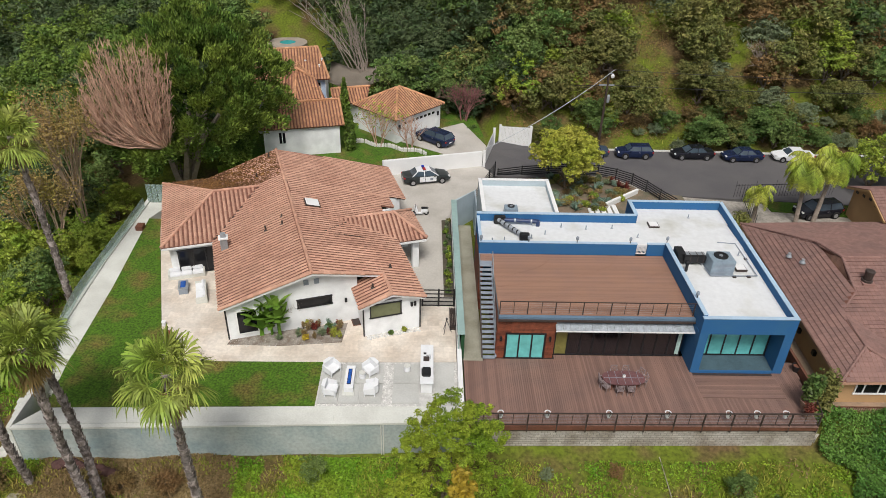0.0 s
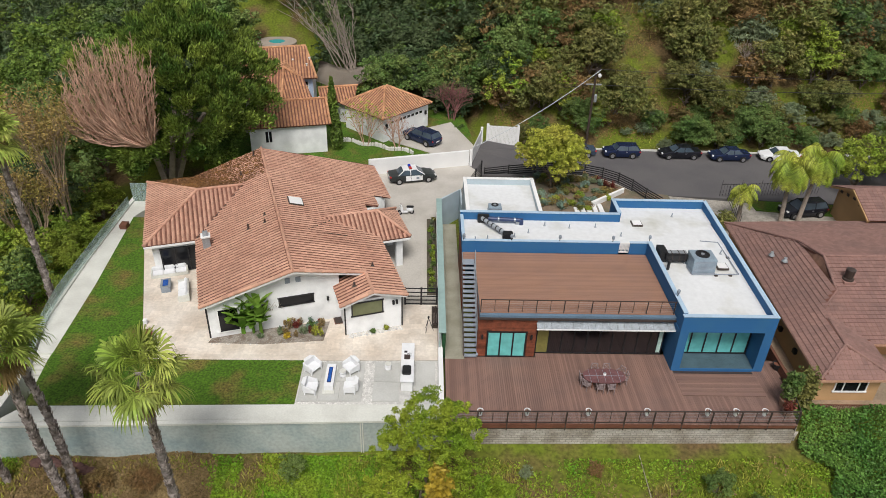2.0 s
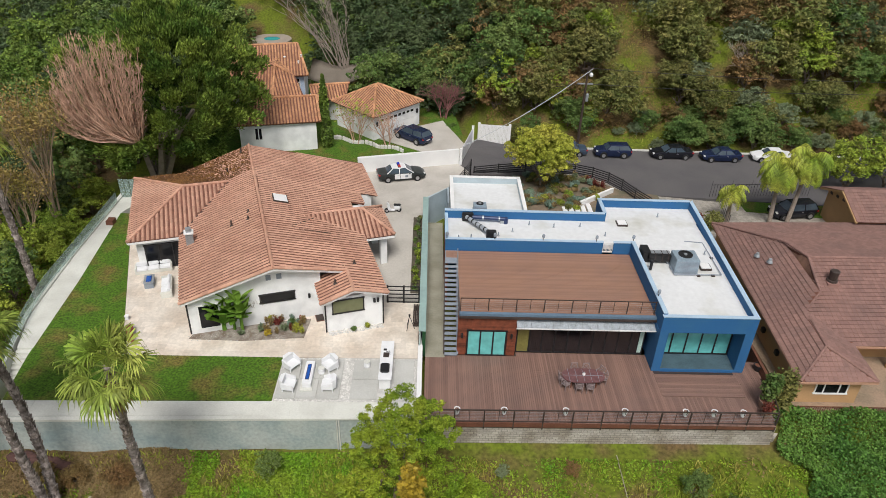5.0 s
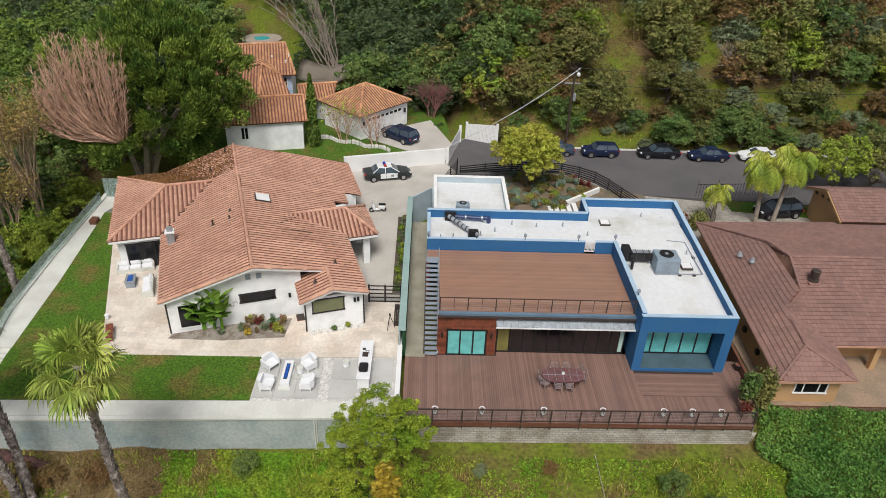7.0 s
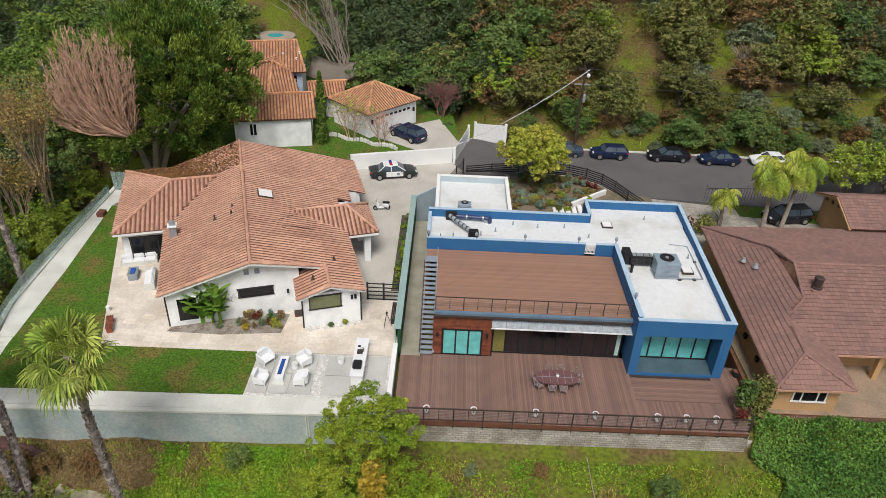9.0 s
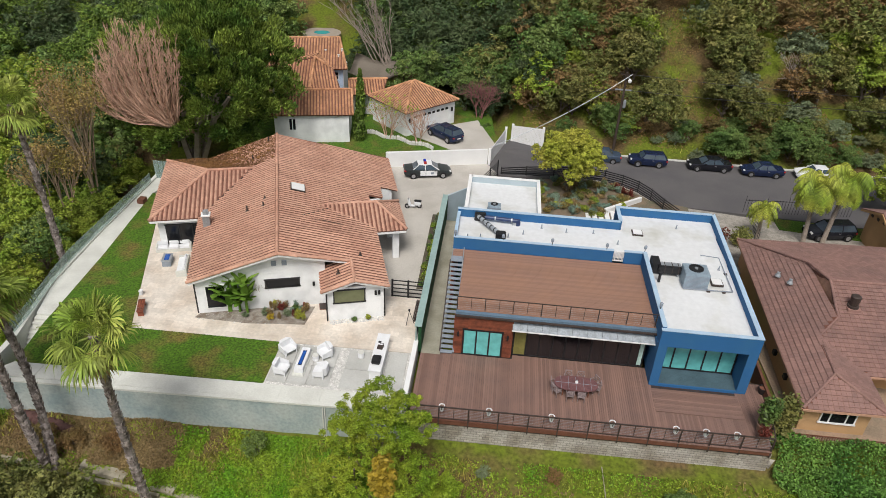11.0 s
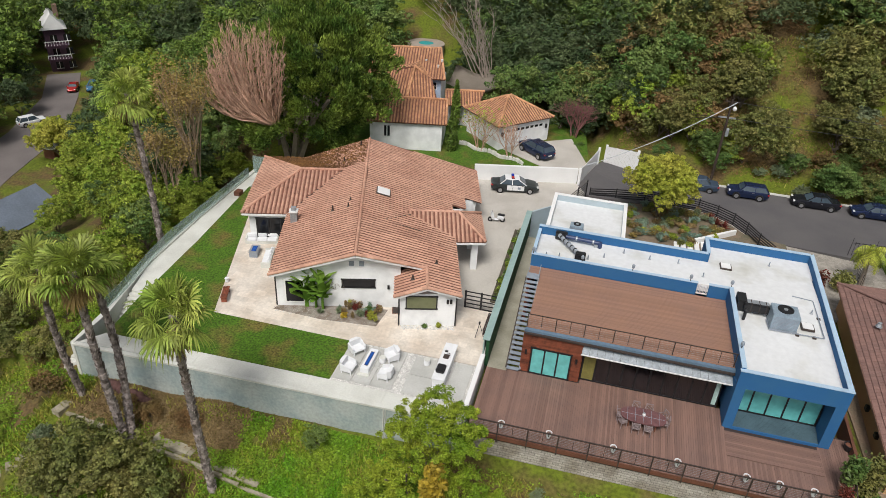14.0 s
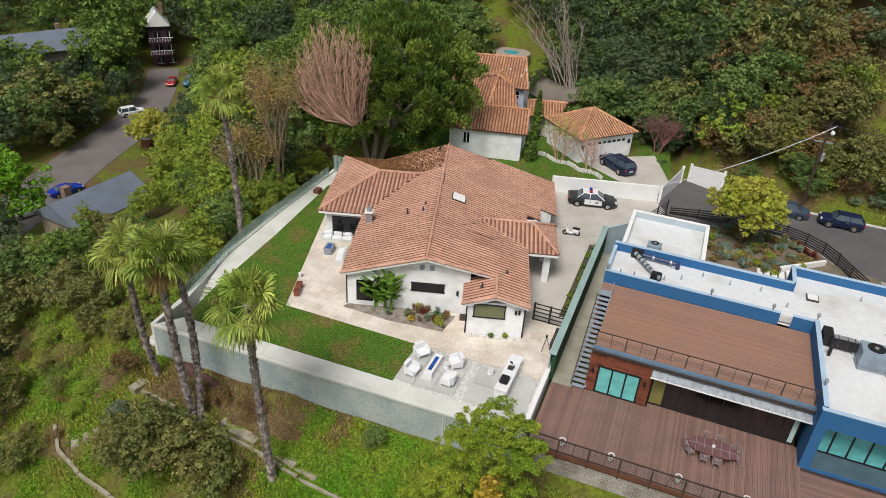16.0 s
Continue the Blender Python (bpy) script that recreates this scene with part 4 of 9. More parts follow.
cd = thing("roof_conduit", "thin grey conduit laid over the white roof", "pipe", (20, 44, WR))
run = [(21.6, 48.4), (23.0, 48.2), (22.95, 43.6), (19.4, 43.5), (19.3, 44.6)]
for (x0, y0), (x1, y1) in zip(run, run[1:]):
    part("conduit", bm_beam(bmesh.new(), (x0, y0, WR + 0.04), (x1, y1, WR + 0.04), 0.035, 0.035, 6), M_GREYP, cd)
for x, y in ((23.0, 46.0), (21.2, 43.55), (22.3, 43.58)):
    part("sleeper", bx(x - 0.12, x + 0.12, y - 0.12, y + 0.12, WR - 0.12, WR + 0.02), M_DARKM, cd)


def roof_lamp(x, y, z):
    f = thing("roof_lamp", "small dark lantern on a roof parapet", "lamp", (x, y, z), "roof lamps")
    part("bracket", bm_beam(bmesh.new(), (x, y, z), (x, y, z + 0.25), 0.03), M_DARKM, f)
    part("lantern", bm_lathe(bmesh.new(), [(0.06, 0), (0.12, 0.05), (0.12, 0.25), (0.03, 0.34)], 8, (x, y, z + 0.22)), M_GREYP, f)


for x, y, z in ((2.45, 47.3, 4.77), (6.2, 47.3, 4.77), (10.0, 47.3, 4.77), (14.2, 47.3, 4.77), (17.07, 47.25, 4.91), (17.07, 39.9, 4.91)):
    roof_lamp(x, y, z)
for x, y in ((3.4, 48.0), (4.4, 48.2), (7.8, 49.3), (9.3, 50.5), (11.3, 50.2), (13.5, 50.4), (6.6, 48.6), (15.3, 49.0), (20.5, 52.4), (22.6, 46.5)):
    p = thing("vent_pipe", "thin grey vent pipe on the white roof", "vent", (x, y, WR), "vent pipes")
    part("pipe", bm_beam(bmesh.new(), (x, y, WR), (x, y, WR + 0.35), 0.045, 0.045, 8), M_GREYP, p)
    part("collar", bm_lathe(bmesh.new(), [(0.12, 0), (0.06, 0.08)], 8, (x, y, WR)), M_STEEL, p)

# the big deck
bm = bm_prism(bmesh.new(), [(0.95, 32.5), (23.75, 32.7), (24.9, 38.9), (23.6, 39), (17, 39.4), (2.4, 39.2), (0.95, 38.7)], -0.5, -0.045)
deck = solid("deck", bm, M_DARKM, "brown composite deck over dark framing", "deck")
x = 0.95
while x < 24.6:
    y0 = 32.55 if x < 23.6 else 32.7 + (x - 23.65) * 5.6
    top = 38.7 if x < 2.35 else 38.95 if x < 7.4 else 39.4 if x < 16.9 else 37.68 if x < 23.3 else 38.8
    if 17.0 < x < 22.6:
        top = 35.15
    part("deck_board", bx(x, x + 0.134, y0, top, -0.045, 0), M_DECK, deck)
    x += 0.145
for k in range(14):
    y = 35.2 + k * 0.155
    part("deck_board", bx(17.0, 22.75, y, y + 0.144, -0.045, 0.03), M_DECK, deck)
bm = bm_prism(bmesh.new(), [(0.9, 32.40), (23.75, 32.62), (23.75, 32.72), (0.9, 32.5)], -0.36, -0.02)
solid("deck_fascia", bm, M_WOODB, "brown deck edge board", "trim")
# railing along the deck edge
dr = thing("deck_railing", "thin dark metal railing along the deck edge", "railing", (2.0, 32.5, 0))
part("top_rail", bm_prism(bmesh.new(), [(0.95, 32.44), (23.7, 32.66), (23.7, 32.74), (0.95, 32.52)], 1.02, 1.08), M_DARKM, dr)
part("bottom_rail", bm_prism(bmesh.new(), [(0.95, 32.44), (23.7, 32.66), (23.7, 32.71), (0.95, 32.49)], 0.08, 0.12), M_DARKM, dr)
for k in range(13):
    x = 1.0 + k * 1.89
    y = 32.48 + 0.0096 * (x - 0.95)
    part("post", bx(x - 0.04, x + 0.04, y - 0.08, y, -0.55, 1.02), M_DARKM, dr)
    if k < 12:
        part("baluster", bx(x + 0.93, x + 0.96, y - 0.01, y + 0.02, 0.12, 1.02), M_DARKM, dr)
for j in range(6):
    z = 0.24 + 0.13 * j
    part("wire", bm_prism(bmesh.new(), [(0.95, 32.475), (23.7, 32.695), (23.7, 32.702), (0.95, 32.482)], z, z + 0.007), M_STEEL, dr)
part("side_rail", bm_beam(bmesh.new(), (23.7, 32.7, 1.05), (24.3, 36.0, 1.05), 0, flat=0.06), M_DARKM, dr)
for y in (33.8, 34.9, 36.0):
    x = 23.7 + (y - 32.7) * 0.18
    part("post", bx(x - 0.04, x + 0.04, y - 0.04, y + 0.04, -0.5, 1.02), M_DARKM, dr)
# block wall below the deck, its courses as pieces
bm = bmesh.new()
for k in range(14):
    z, o = -3.3 + 0.205 * k, random.uniform(0, 0.01)
    bm_prism(bm, [(0.7, 32.60 - o), (23.9, 32.80 - o), (23.9, 33.1), (0.7, 32.9)], z, z + 0.195)
bm_prism(bm, [(0.7, 32.64), (23.9, 32.84), (23.9, 33.08), (0.7, 32.88)], -3.6, -0.42)
solid("block_wall", bm, M_BLOCK, "stained grey block wall under the deck", "wall")

# dividing wall with glass on top and artificial hedge on one face
dw = tagged(new("dividing_wall", finish(bx(0.48, 0.72, 33.0, 58.6, B0, 0.95), "dividing_wall", M_WPAINT)), "white dividing wall between the lots", "wall", kind="structure")
part("hedge_panel", bx(0.72, 0.95, 38.8, 58.6, 0.0, 2.25), M_GREENF, dw, "dark green artificial hedge")
part("glass_panel", bx(0.52, 0.60, 38.8, 58.6, 0.95, 2.3), M_FROST, dw, "pale frosted glass panels")
part("top_cap", bx(0.46, 0.97, 38.7, 58.7, 2.3, 2.37), M_FROST, dw)
part("low_cap", bx(0.44, 0.76, 33.0, 38.7, 0.95, 1.05), M_WPAINT, dw)
bm = bm_prism(bmesh.new(), [(0.75, 58.6), (2.75, 60.9), (2.75, 57.9), (2.9, 57.9), (2.9, 61.2), (0.55, 58.7)], B0, 2.2)
solid("corner_wall", bm, M_COOL, "grey-blue corner wall", "wall")

# ---------------------------------------------------------------- neighbour house with the brown roof
tan = thing("tan_house", "tan stucco house with a brown shingle roof", "house", (32, 45, -1.45))
NG = -1.5
NE = 1.7
part("wall", bm_prism(bmesh.new(), [(26.4, 35.75), (26.7, 35.75), (27.95, 55.5), (27.65, 55.5)], B0 - 2, NE - 0.05), M_TAN, tan)
part("wall", bx(26.7, 30.7, 35.75, 36.05, B0 - 2, NE - 0.05), M_TAN, tan)
part("wall", bx(30.4, 30.7, 36.05, 41.0, B0 - 2, NE - 0.05), M_TAN, tan)
part("wall", bx(30.7, 48.0, 40.7, 41.0, B0 - 2, NE - 0.05), M_TAN, tan)
part("wall", bx(27.65, 48.0, 55.5, 55.8, B0 - 2, NE - 0.05), M_TAN, tan)
nroof = Roof(0.33, 0.36, 0.004, 0.07, 1)
FL, FR, BL = (25.86, 35.0, NE), (31.2, 35.1, NE), (27.15, 56.2, NE)
HIP, WV, VV, R1, R2 = (28.36, 37.34, 2.82), (28.77, 41.37, 2.78), (30.4, 42.95, 3.4), (30.5, 49.75, 3.72), (30.75, 46.3, 4.38)
nroof.plane([BL, FL, HIP, WV, VV, (30.45, 46.3, 3.62), R1])
nroof.plane([FL, FR, HIP])
nroof.plane([FR, (31.45, 38.83, NE), WV, HIP])
nroof.plane([(31.45, 38.83, NE), (52, 39.1, NE), (52, 46.6, 4.38), R2, VV, WV])
nroof.plane([(52, 57.4, NE), BL, R1, R2, (52, 46.6, 4.38)])
nroof.build(tan, M_TILE3, (28, 37), 300, "shingle")
for a, b in ((FL, HIP), (FR, HIP), (HIP, WV), (WV, VV), (VV, R2), (BL, R1), (R1, R2), (R2, (52, 46.6, 4.38))):
    caps(tan, (a[0], a[1], a[2] + 0.05), (b[0], b[1], b[2] + 0.05), M_TILE3, 0.10)
M_PINK = mat("pinkish_trim", (0.50, 0.29, 0.2), 0.7)
for a, b in ((FL, BL), (FL, FR), (FR, (31.45, 38.83, NE)), ((31.45, 38.83, NE), (52, 39.1, NE))):
    part("fascia", bm_beam(bmesh.new(), (a[0], a[1], a[2] - 0.1), (b[0], b[1], b[2] - 0.1), 0, flat=0.15), M_PINK, tan)
gable = bmesh.new()
gv0 = [gable.verts.new(q) for q in ((30.62, 43.3, 3.3), (30.72, 46.3, 4.3), (30.62, 49.5, 3.55), (30.62, 46.3, 3.3))]
gable.faces.new(gv0)
part("gable_wall", gable, M_PINK, tan, "pale boarded little gable")
w = part("window", bx(27.55, 29.85, 35.68, 35.74, 0.95, 1.05), M_WPAINT, tan)
part("sill", bx(27.5, 29.9, 35.63, 35.74, 0.0, 0.1), M_WPAINT, w)
for x in (27.55, 28.12, 29.18, 29.76):
    part("stile", bx(x, x + 0.09, 35.67, 35.74, 0.1, 0.95), M_WPAINT, w)
for x0, x1 in ((27.64, 28.12), (28.21, 29.18), (29.27, 29.76)):
    part("pane", bx(x0, x1, 35.71, 35.73, 0.1, 0.95), M_DGLASS, w)
for x in (35.2, 40.0):
    part("column", bx(x - 0.2, x + 0.2, 39.2, 39.6, B0 - 0.5, NE - 0.1), M_TAN, tan)
f = part("turbine_vent", bm_lathe(bmesh.new(), [(0.45, -0.3), (0.4, 0.1), (0.3, 0.12), (0.36, 0.85), (0.28, 0.9)], 14, (31.75, 44.1, 3.75)), M_DARKM, tan, "dark ribbed roof vent")
part("vent_base", bx(31.3, 32.2, 43.65, 44.55, 3.3, 3.7), M_TILE3, f)
for x, y, z in ((28.66, 47.7, 2.95), (28.2, 49.0, 2.7)):
    part("roof_vent", bm_lathe(bmesh.new(), [(0.25, 0), (0.2, 0.12), (0.1, 0.3), (0.14, 0.34)], 10, (x, y, z)), M_STEEL, tan)
for y, z in ((39.3, 0.2), (41.8, 0.3)):
    part("wall_light", bx(26.4, 26.66, y, y + 0.4, z, z + 0.4, bevel=0.04), M_BLACK, tan)
# garage of the next house up the road
gar = thing("garage_house", "tan gabled house with a brown shingle roof by the road", "house", (50, 62, -1))
part("wall", bm_prism(bmesh.new(), [(41.0, 56.5), (41.3, 56.5), (41.3, 59.5), (41.3, 62.6), (41.0, 62.6), (41.0, 59.5)], B0 - 1, lambda x, y: 3.62 - 0.4 * abs(y - 59.5)), M_TAN, gar)
groof = Roof(0.42, 0.36, 0.004, 0.04, 1)
groof.plane([(40.4, 56.0, 2.3), (60, 56.0, 2.3), (60, 59.5, 3.75), (40.4, 59.5, 3.75)])
groof.plane([(60, 63.0, 2.4), (40.4, 63.0, 2.4), (40.4, 59.5, 3.75), (60, 59.5, 3.75)])
groof.build(gar, M_TILE3)
part("wall", bx(41.3, 60, 56.5, 56.8, B0 - 1, 2.2), M_TAN, gar)
part("wall", bx(41.3, 60, 62.7, 63.0, B0 - 1, 2.2), M_TAN, gar)
for a, b in (((40.4, 56.0, 2.15), (40.4, 59.5, 3.6)), ((40.4, 63.0, 2.25), (40.4, 59.5, 3.6))):
    part("barge_board", bm_beam(bmesh.new(), a, b, 0, flat=0.2), M_TAN, gar)
for k in range(5):
    y = 57.4 + k * 1.1
    part("attic_vent", bx(40.95, 41.0, y, y + 0.4, 1.75 + 0.18 * (4 - abs(k - 2)), 2.0 + 0.18 * (4 - abs(k - 2))), M_DARKM, gar)

# ---------------------------------------------------------------- tiled house behind
oh = thing("tiled_house", "white stucco house with orange clay tile roofs", "house", (-12, 80, 1))
part("wing_wall", bm_prism(bmesh.new(), [(-19.3, 70.35), (-11.4, 72.1), (-12.4, 78.0), (-19.3, 77.2)], 0, 4.35), M_WHITE, oh)
part("wing_wall", bx(-22.0, -13.9, 80.8, 83.0, 0, 6.65), M_WHITE, oh)
part("wing_wall", bx(-22.0, -16.2, 83.0, 87.6, 0, 7.3), M_WHITE, oh)
part("wing_wall", bx(-21.5, -14.6, 77.0, 80.8, 0, 5.1), M_WHITE, oh)
part("link_wall", bx(-13.6, -9.4, 80.9, 82.2, 0, 3.7), M_WHITE, oh)
oroof = Roof(0.34, 0.42, 0.05, 0.035, 4)
WL, WR, WRR, WRL = (-19.6, 69.8, 4.3), (-10.9, 71.85, 4.3), (-11.75, 75.4, 5.9), (-19.6, 73.6, 5.9)
oroof.plane([WL, WR, WRR, WRL])
oroof.plane([(-12.5, 79.0, 4.3), (-19.6, 77.4, 4.3), WRL, WRR])
MR, ML = (-15.3, 85.4, 8.8), (-22.4, 83.4, 8.8)
oroof.plane([(-22.6, 78.4, 6.6), (-13.35, 80.2, 6.6), MR, ML])
oroof.plane([(-16.0, 88.4, 7.5), (-22.6, 86.6, 7.5), ML, MR])
HP, HF, HB = (-17.1, 80.2, 7.78), (-16.8, 76.3, 5.4), (-17.2, 82.6, 7.8)
oroof.plane([HF, (-13.6, 77.6, 5.2), (-14.9, 79.9, 6.55), HP])
oroof.plane([(-21.8, 75.8, 5.2), HF, HP, (-21.8, 79.0, 6.75)])
oroof.plane([(-14.9, 79.9, 6.55), HB, HP])
oroof.plane([HB, (-21.8, 79.0, 6.75), HP])
oroof.plane([(-12.9, 79.3, 3.8), (-9.1, 80.45, 3.8), (-8.9, 82.65, 5.0), (-13.4, 81.4, 5.0)])
# garage with its hip roof, turned against the house
GA = radians(47)


def gw(u, v, z):
    return (-5.4 + math.cos(GA) * u - math.sin(GA) * v, 74.9 + math.sin(GA) * u + math.cos(GA) * v, z)


GE, GP = 3.9, 5.9
oroof.plane([gw(-0.4, -0.4, GE), gw(7.7, -0.4, GE), gw(3.9, 3.2, GP), gw(3.4, 3.2, GP)])
oroof.plane([gw(-0.4, 6.8, GE), gw(-0.4, -0.4, GE), gw(3.4, 3.2, GP), gw(3.4, 3.4, GP)])
oroof.plane([gw(7.7, -0.4, GE), gw(7.7, 6.8, GE), gw(3.9, 3.4, GP), gw(3.9, 3.2, GP)])
oroof.plane([gw(7.7, 6.8, GE), gw(-0.4, 6.8, GE), gw(3.4, 3.4, GP), gw(3.9, 3.4, GP)])
oroof.build(oh, M_TILE2)


def above(p, d=0.05):
    return (p[0], p[1], p[2] + d)


for a, b in ((WRL, WRR), (ML, MR), (HF, HP), (HP, (-14.9, 79.9, 6.55)), (WR, WRR), ((-13.35, 80.2, 6.6), MR), ((-13.4, 81.4, 5.0), (-8.9, 82.65, 5.0)),
             (gw(-0.4, -0.4, GE), gw(3.4, 3.2, GP)), (gw(7.7, -0.4, GE), gw(3.9, 3.2, GP)), (gw(-0.4, 6.8, GE), gw(3.4, 3.4, GP)), (gw(7.7, 6.8, GE), gw(3.9, 3.4, GP)), (gw(3.4, 3.3, GP), gw(3.9, 3.3, GP))):
    caps(oh, above(a), above(b), M_TILE2, 0.13)
for x, y, z in ((-14.5, 83.0, 7.75), (-14.7, 82.0, 7.3), (-16.4, 82.6, 7.6)):
    part("roof_vent", bm_lathe(bmesh.new(), [(0.09, 0), (0.09, 0.35), (0.14, 0.36), (0.14, 0.42)], 10, (x, y, z)), M_WPAINT, oh)
for a, b in (((0, 0), (7.4, 0.3)), ((7.1, 0.3), (7.4, 6.4)), ((0, 0.3), (0.3, 6.4)), ((0.3, 6.1), (7.1, 6.4))):
    bm = bx(a[0], b[0], a[1], b[1], 0, GE)
    for q in bm.verts:
        q.co = Vector(gw(*q.co))
    part("garage_wall", bm, M_WHITE, oh)
gd = part("garage_door", bmesh.new(), M_WPAINT, oh, "white panelled garage door")
for j in range(4):
    for i in range(8):
        bm = bx(1.0 + i * 0.68, 1.66 + i * 0.68, -0.05, 0.0, 1.05 + j * 0.58, 1.61 + j * 0.58, bevel=0.012)
        for q in bm.verts:
            q.co = Vector(gw(*q.co))
        part("door_panel", bm, M_WPAINT, gd)
        if j == 3:
            bm = bx(1.1 + i * 0.68, 1.56 + i * 0.68, -0.062, -0.05, 2.92, 3.2)
            for q in bm.verts:
                q.co = Vector(gw(*q.co))
            part("pane", bm, M_DGLASS, gd)
for u in (0.45, 6.9):
    bm = bx(u - 0.13, u + 0.13, -0.18, 0.0, 2.55, 3.05, bevel=0.03)
    for q in bm.verts:
        q.co = Vector(gw(*q.co))
    part("wall_light", bm, M_BLACK, oh)
w = part("window", bx(-15.5, -14.45, 80.66, 80.70, 5.15, 5.95), M_DGLASS, oh)
for k in range(3):
    part("mullion", bx(-15.55 + k * 0.53, -15.46 + k * 0.53, 80.61, 80.66, 5.1, 6.0), M_WPAINT, w)
part("mullion", bx(-15.55, -14.4, 80.61, 80.65, 5.52, 5.58), M_WPAINT, w)
part("wall_bay", bx(-15.8, -13.95, 80.70, 80.8, 3.9, 6.5), mat("pale_blue_trim", (0.45, 0.55, 0.72), 0.8), oh)
w = part("window", bm_prism(bmesh.new(), [(-17.75, 70.6), (-17.0, 70.77), (-17.01, 70.84), (-17.76, 70.67)], 2.5, 3.7), M_DGLASS, oh)
for k in range(3):
    x = -17.78 + k * 0.36
    part("mullion", bx(x, x + 0.08, 70.55 + 0.222 * (x + 17.78), 70.63 + 0.222 * (x + 17.78), 2.5, 3.7), M_WPAINT, w)
# canvas shade behind, pool
bm = bmesh.new()
for i in range(9):
    for j in range(7):
        x, y = -15.0 + i * 0.95 + 0.08 * j, 85.4 + j * 0.95 + 0.12 * i
        u, v = (i - 4) / 4, (j - 3) / 3
        z = 3.0 + 0.75 * abs(u * v) + 0.45 * (u * u + v * v) + 0.12 * j + 0.08 * math.sin(i * 1.9 + j)
        bm.verts.new((x, y, z))
bm.verts.ensure_lookup_table()
for i in range(8):
    for j in range(6):
        bm.faces.new((bm.verts[i * 7 + j], bm.verts[i * 7 + j + 7], bm.verts[i * 7 + j + 8], bm.verts[i * 7 + j + 1]))
bmesh.ops.solidify(bm, geom=bm.faces[:], thickness=0.04)
can = thing("canvas_canopy", "slack beige canvas canopy behind the tiled house", "canopy", (-8, 89, 1))
part("canvas", bm, M_TARP, can, smooth=True)
for x, y in ((-14.9, 85.5), (-7.5, 86.4), (-7.0, 92.0), (-14.5, 91.0)):
    part("pole", bm_beam(bmesh.new(), (x, y, 0.5), (x, y, 4.4), 0.06), M_DARKM, can)
po = thing("pool", "round turquoise pool with a pale stone rim", "pool", (-22.4, 104.5, 0.5))
part("rim", bm_lathe(bmesh.new(), [(2.9, -3), (2.9, 2.4), (1.2, 2.45), (1.2, 2.3)], 28, (-23.0, 106.2, 1.1)), M_TARP, po)
part("water", bm_lathe(bmesh.new(), [(1.2, 2.1), (1.2, 2.36), (0.6, 2.37)], 28, (-23.0, 106.2, 1.1)), M_WATER, po)

# white walls and gates at the end of the road
bm = bm_prism(bmesh.new(), [(-6.5, 67.7), (4.2, 70.6), (4.1, 70.9), (-6.6, 68.0)], B0, 2.0)
solid("white_boundary_wall", bm, M_WPAINT, "white rendered boundary wall behind the parked car", "wall")
for nm, x0, y0, x1, y1, lab in (("white_gate", 4.4, 70.7, 6.0, 77.3, "white slatted gate, standing open"), ("white_gate", 6.8, 78.4, 10.4, 78.0, "white panelled gate across the drive")):
    g = thing(nm, lab, "gate", (x0, y0, 0.3), "white gates")
    d = Vector((x1 - x0, y1 - y0)).normalized()
    L = math.hypot(x1 - x0, y1 - y0)
    for k in range(int(L / 0.16)):
        a = Vector((x0, y0)) + d * (k * 0.16)
        b = a + d * 0.15
        n = Vector((-d.y, d.x)) * 0.03
        part("slat", bm_prism(bmesh.new(), [(a.x - n.x, a.y - n.y), (b.x - n.x, b.y - n.y), (b.x + n.x, b.y + n.y), (a.x + n.x, a.y + n.y)], -0.4, 1.9), M_WPAINT, g)
    for t in (0, 1):
        c = Vector((x0, y0)).lerp(Vector((x1, y1)), t)
        part("gate_post", bx(c.x - 0.14, c.x + 0.14, c.y - 0.14, c.y + 0.14, -0.6, 2.1), M_WPAINT, g)
# low fence of the neighbour's patio
fe = thing("picket_fence", "low brown metal picket fence", "fence", (26, 35, -1.4), "fences")
for k in range(150):
    x = 25.6 + k * 0.16
    part("picket", bx(x, x + 0.03, 35.0, 35.03, -1.6, -0.55), M_WOODB, fe)
part("rail", bx(25.6, 49.6, 34.99, 35.04, -0.58, -0.52), M_WOODB, fe)
part("rail", bx(25.6, 49.6, 34.99, 35.04, -1.4, -1.34), M_WOODB, fe)
bm = bm_prism(bmesh.new(), [(24.6, 36.2), (24.8, 36.2), (25.4, 54), (25.2, 54)], B0 - 1, 0.6)
solid("brown_fence", bm, M_WOODB, "solid dark brown board fence between the lots", "fence")
bm = bm_prism(bmesh.new(), [(23.9, 33.2), (25.6, 34.9), (60, 35.4), (60, 35.0), (25.7, 34.5), (24.1, 32.9)], -3.6, -1.5)
solid("yard_wall", bm, M_BLOCK, "low block wall below the picket fence", "wall")

# ---------------------------------------------------------------- plants
RNG = np.random.default_rng(7)


def unit(a):
    return a / np.maximum(np.linalg.norm(a, axis=1)[:, None], 1e-6)


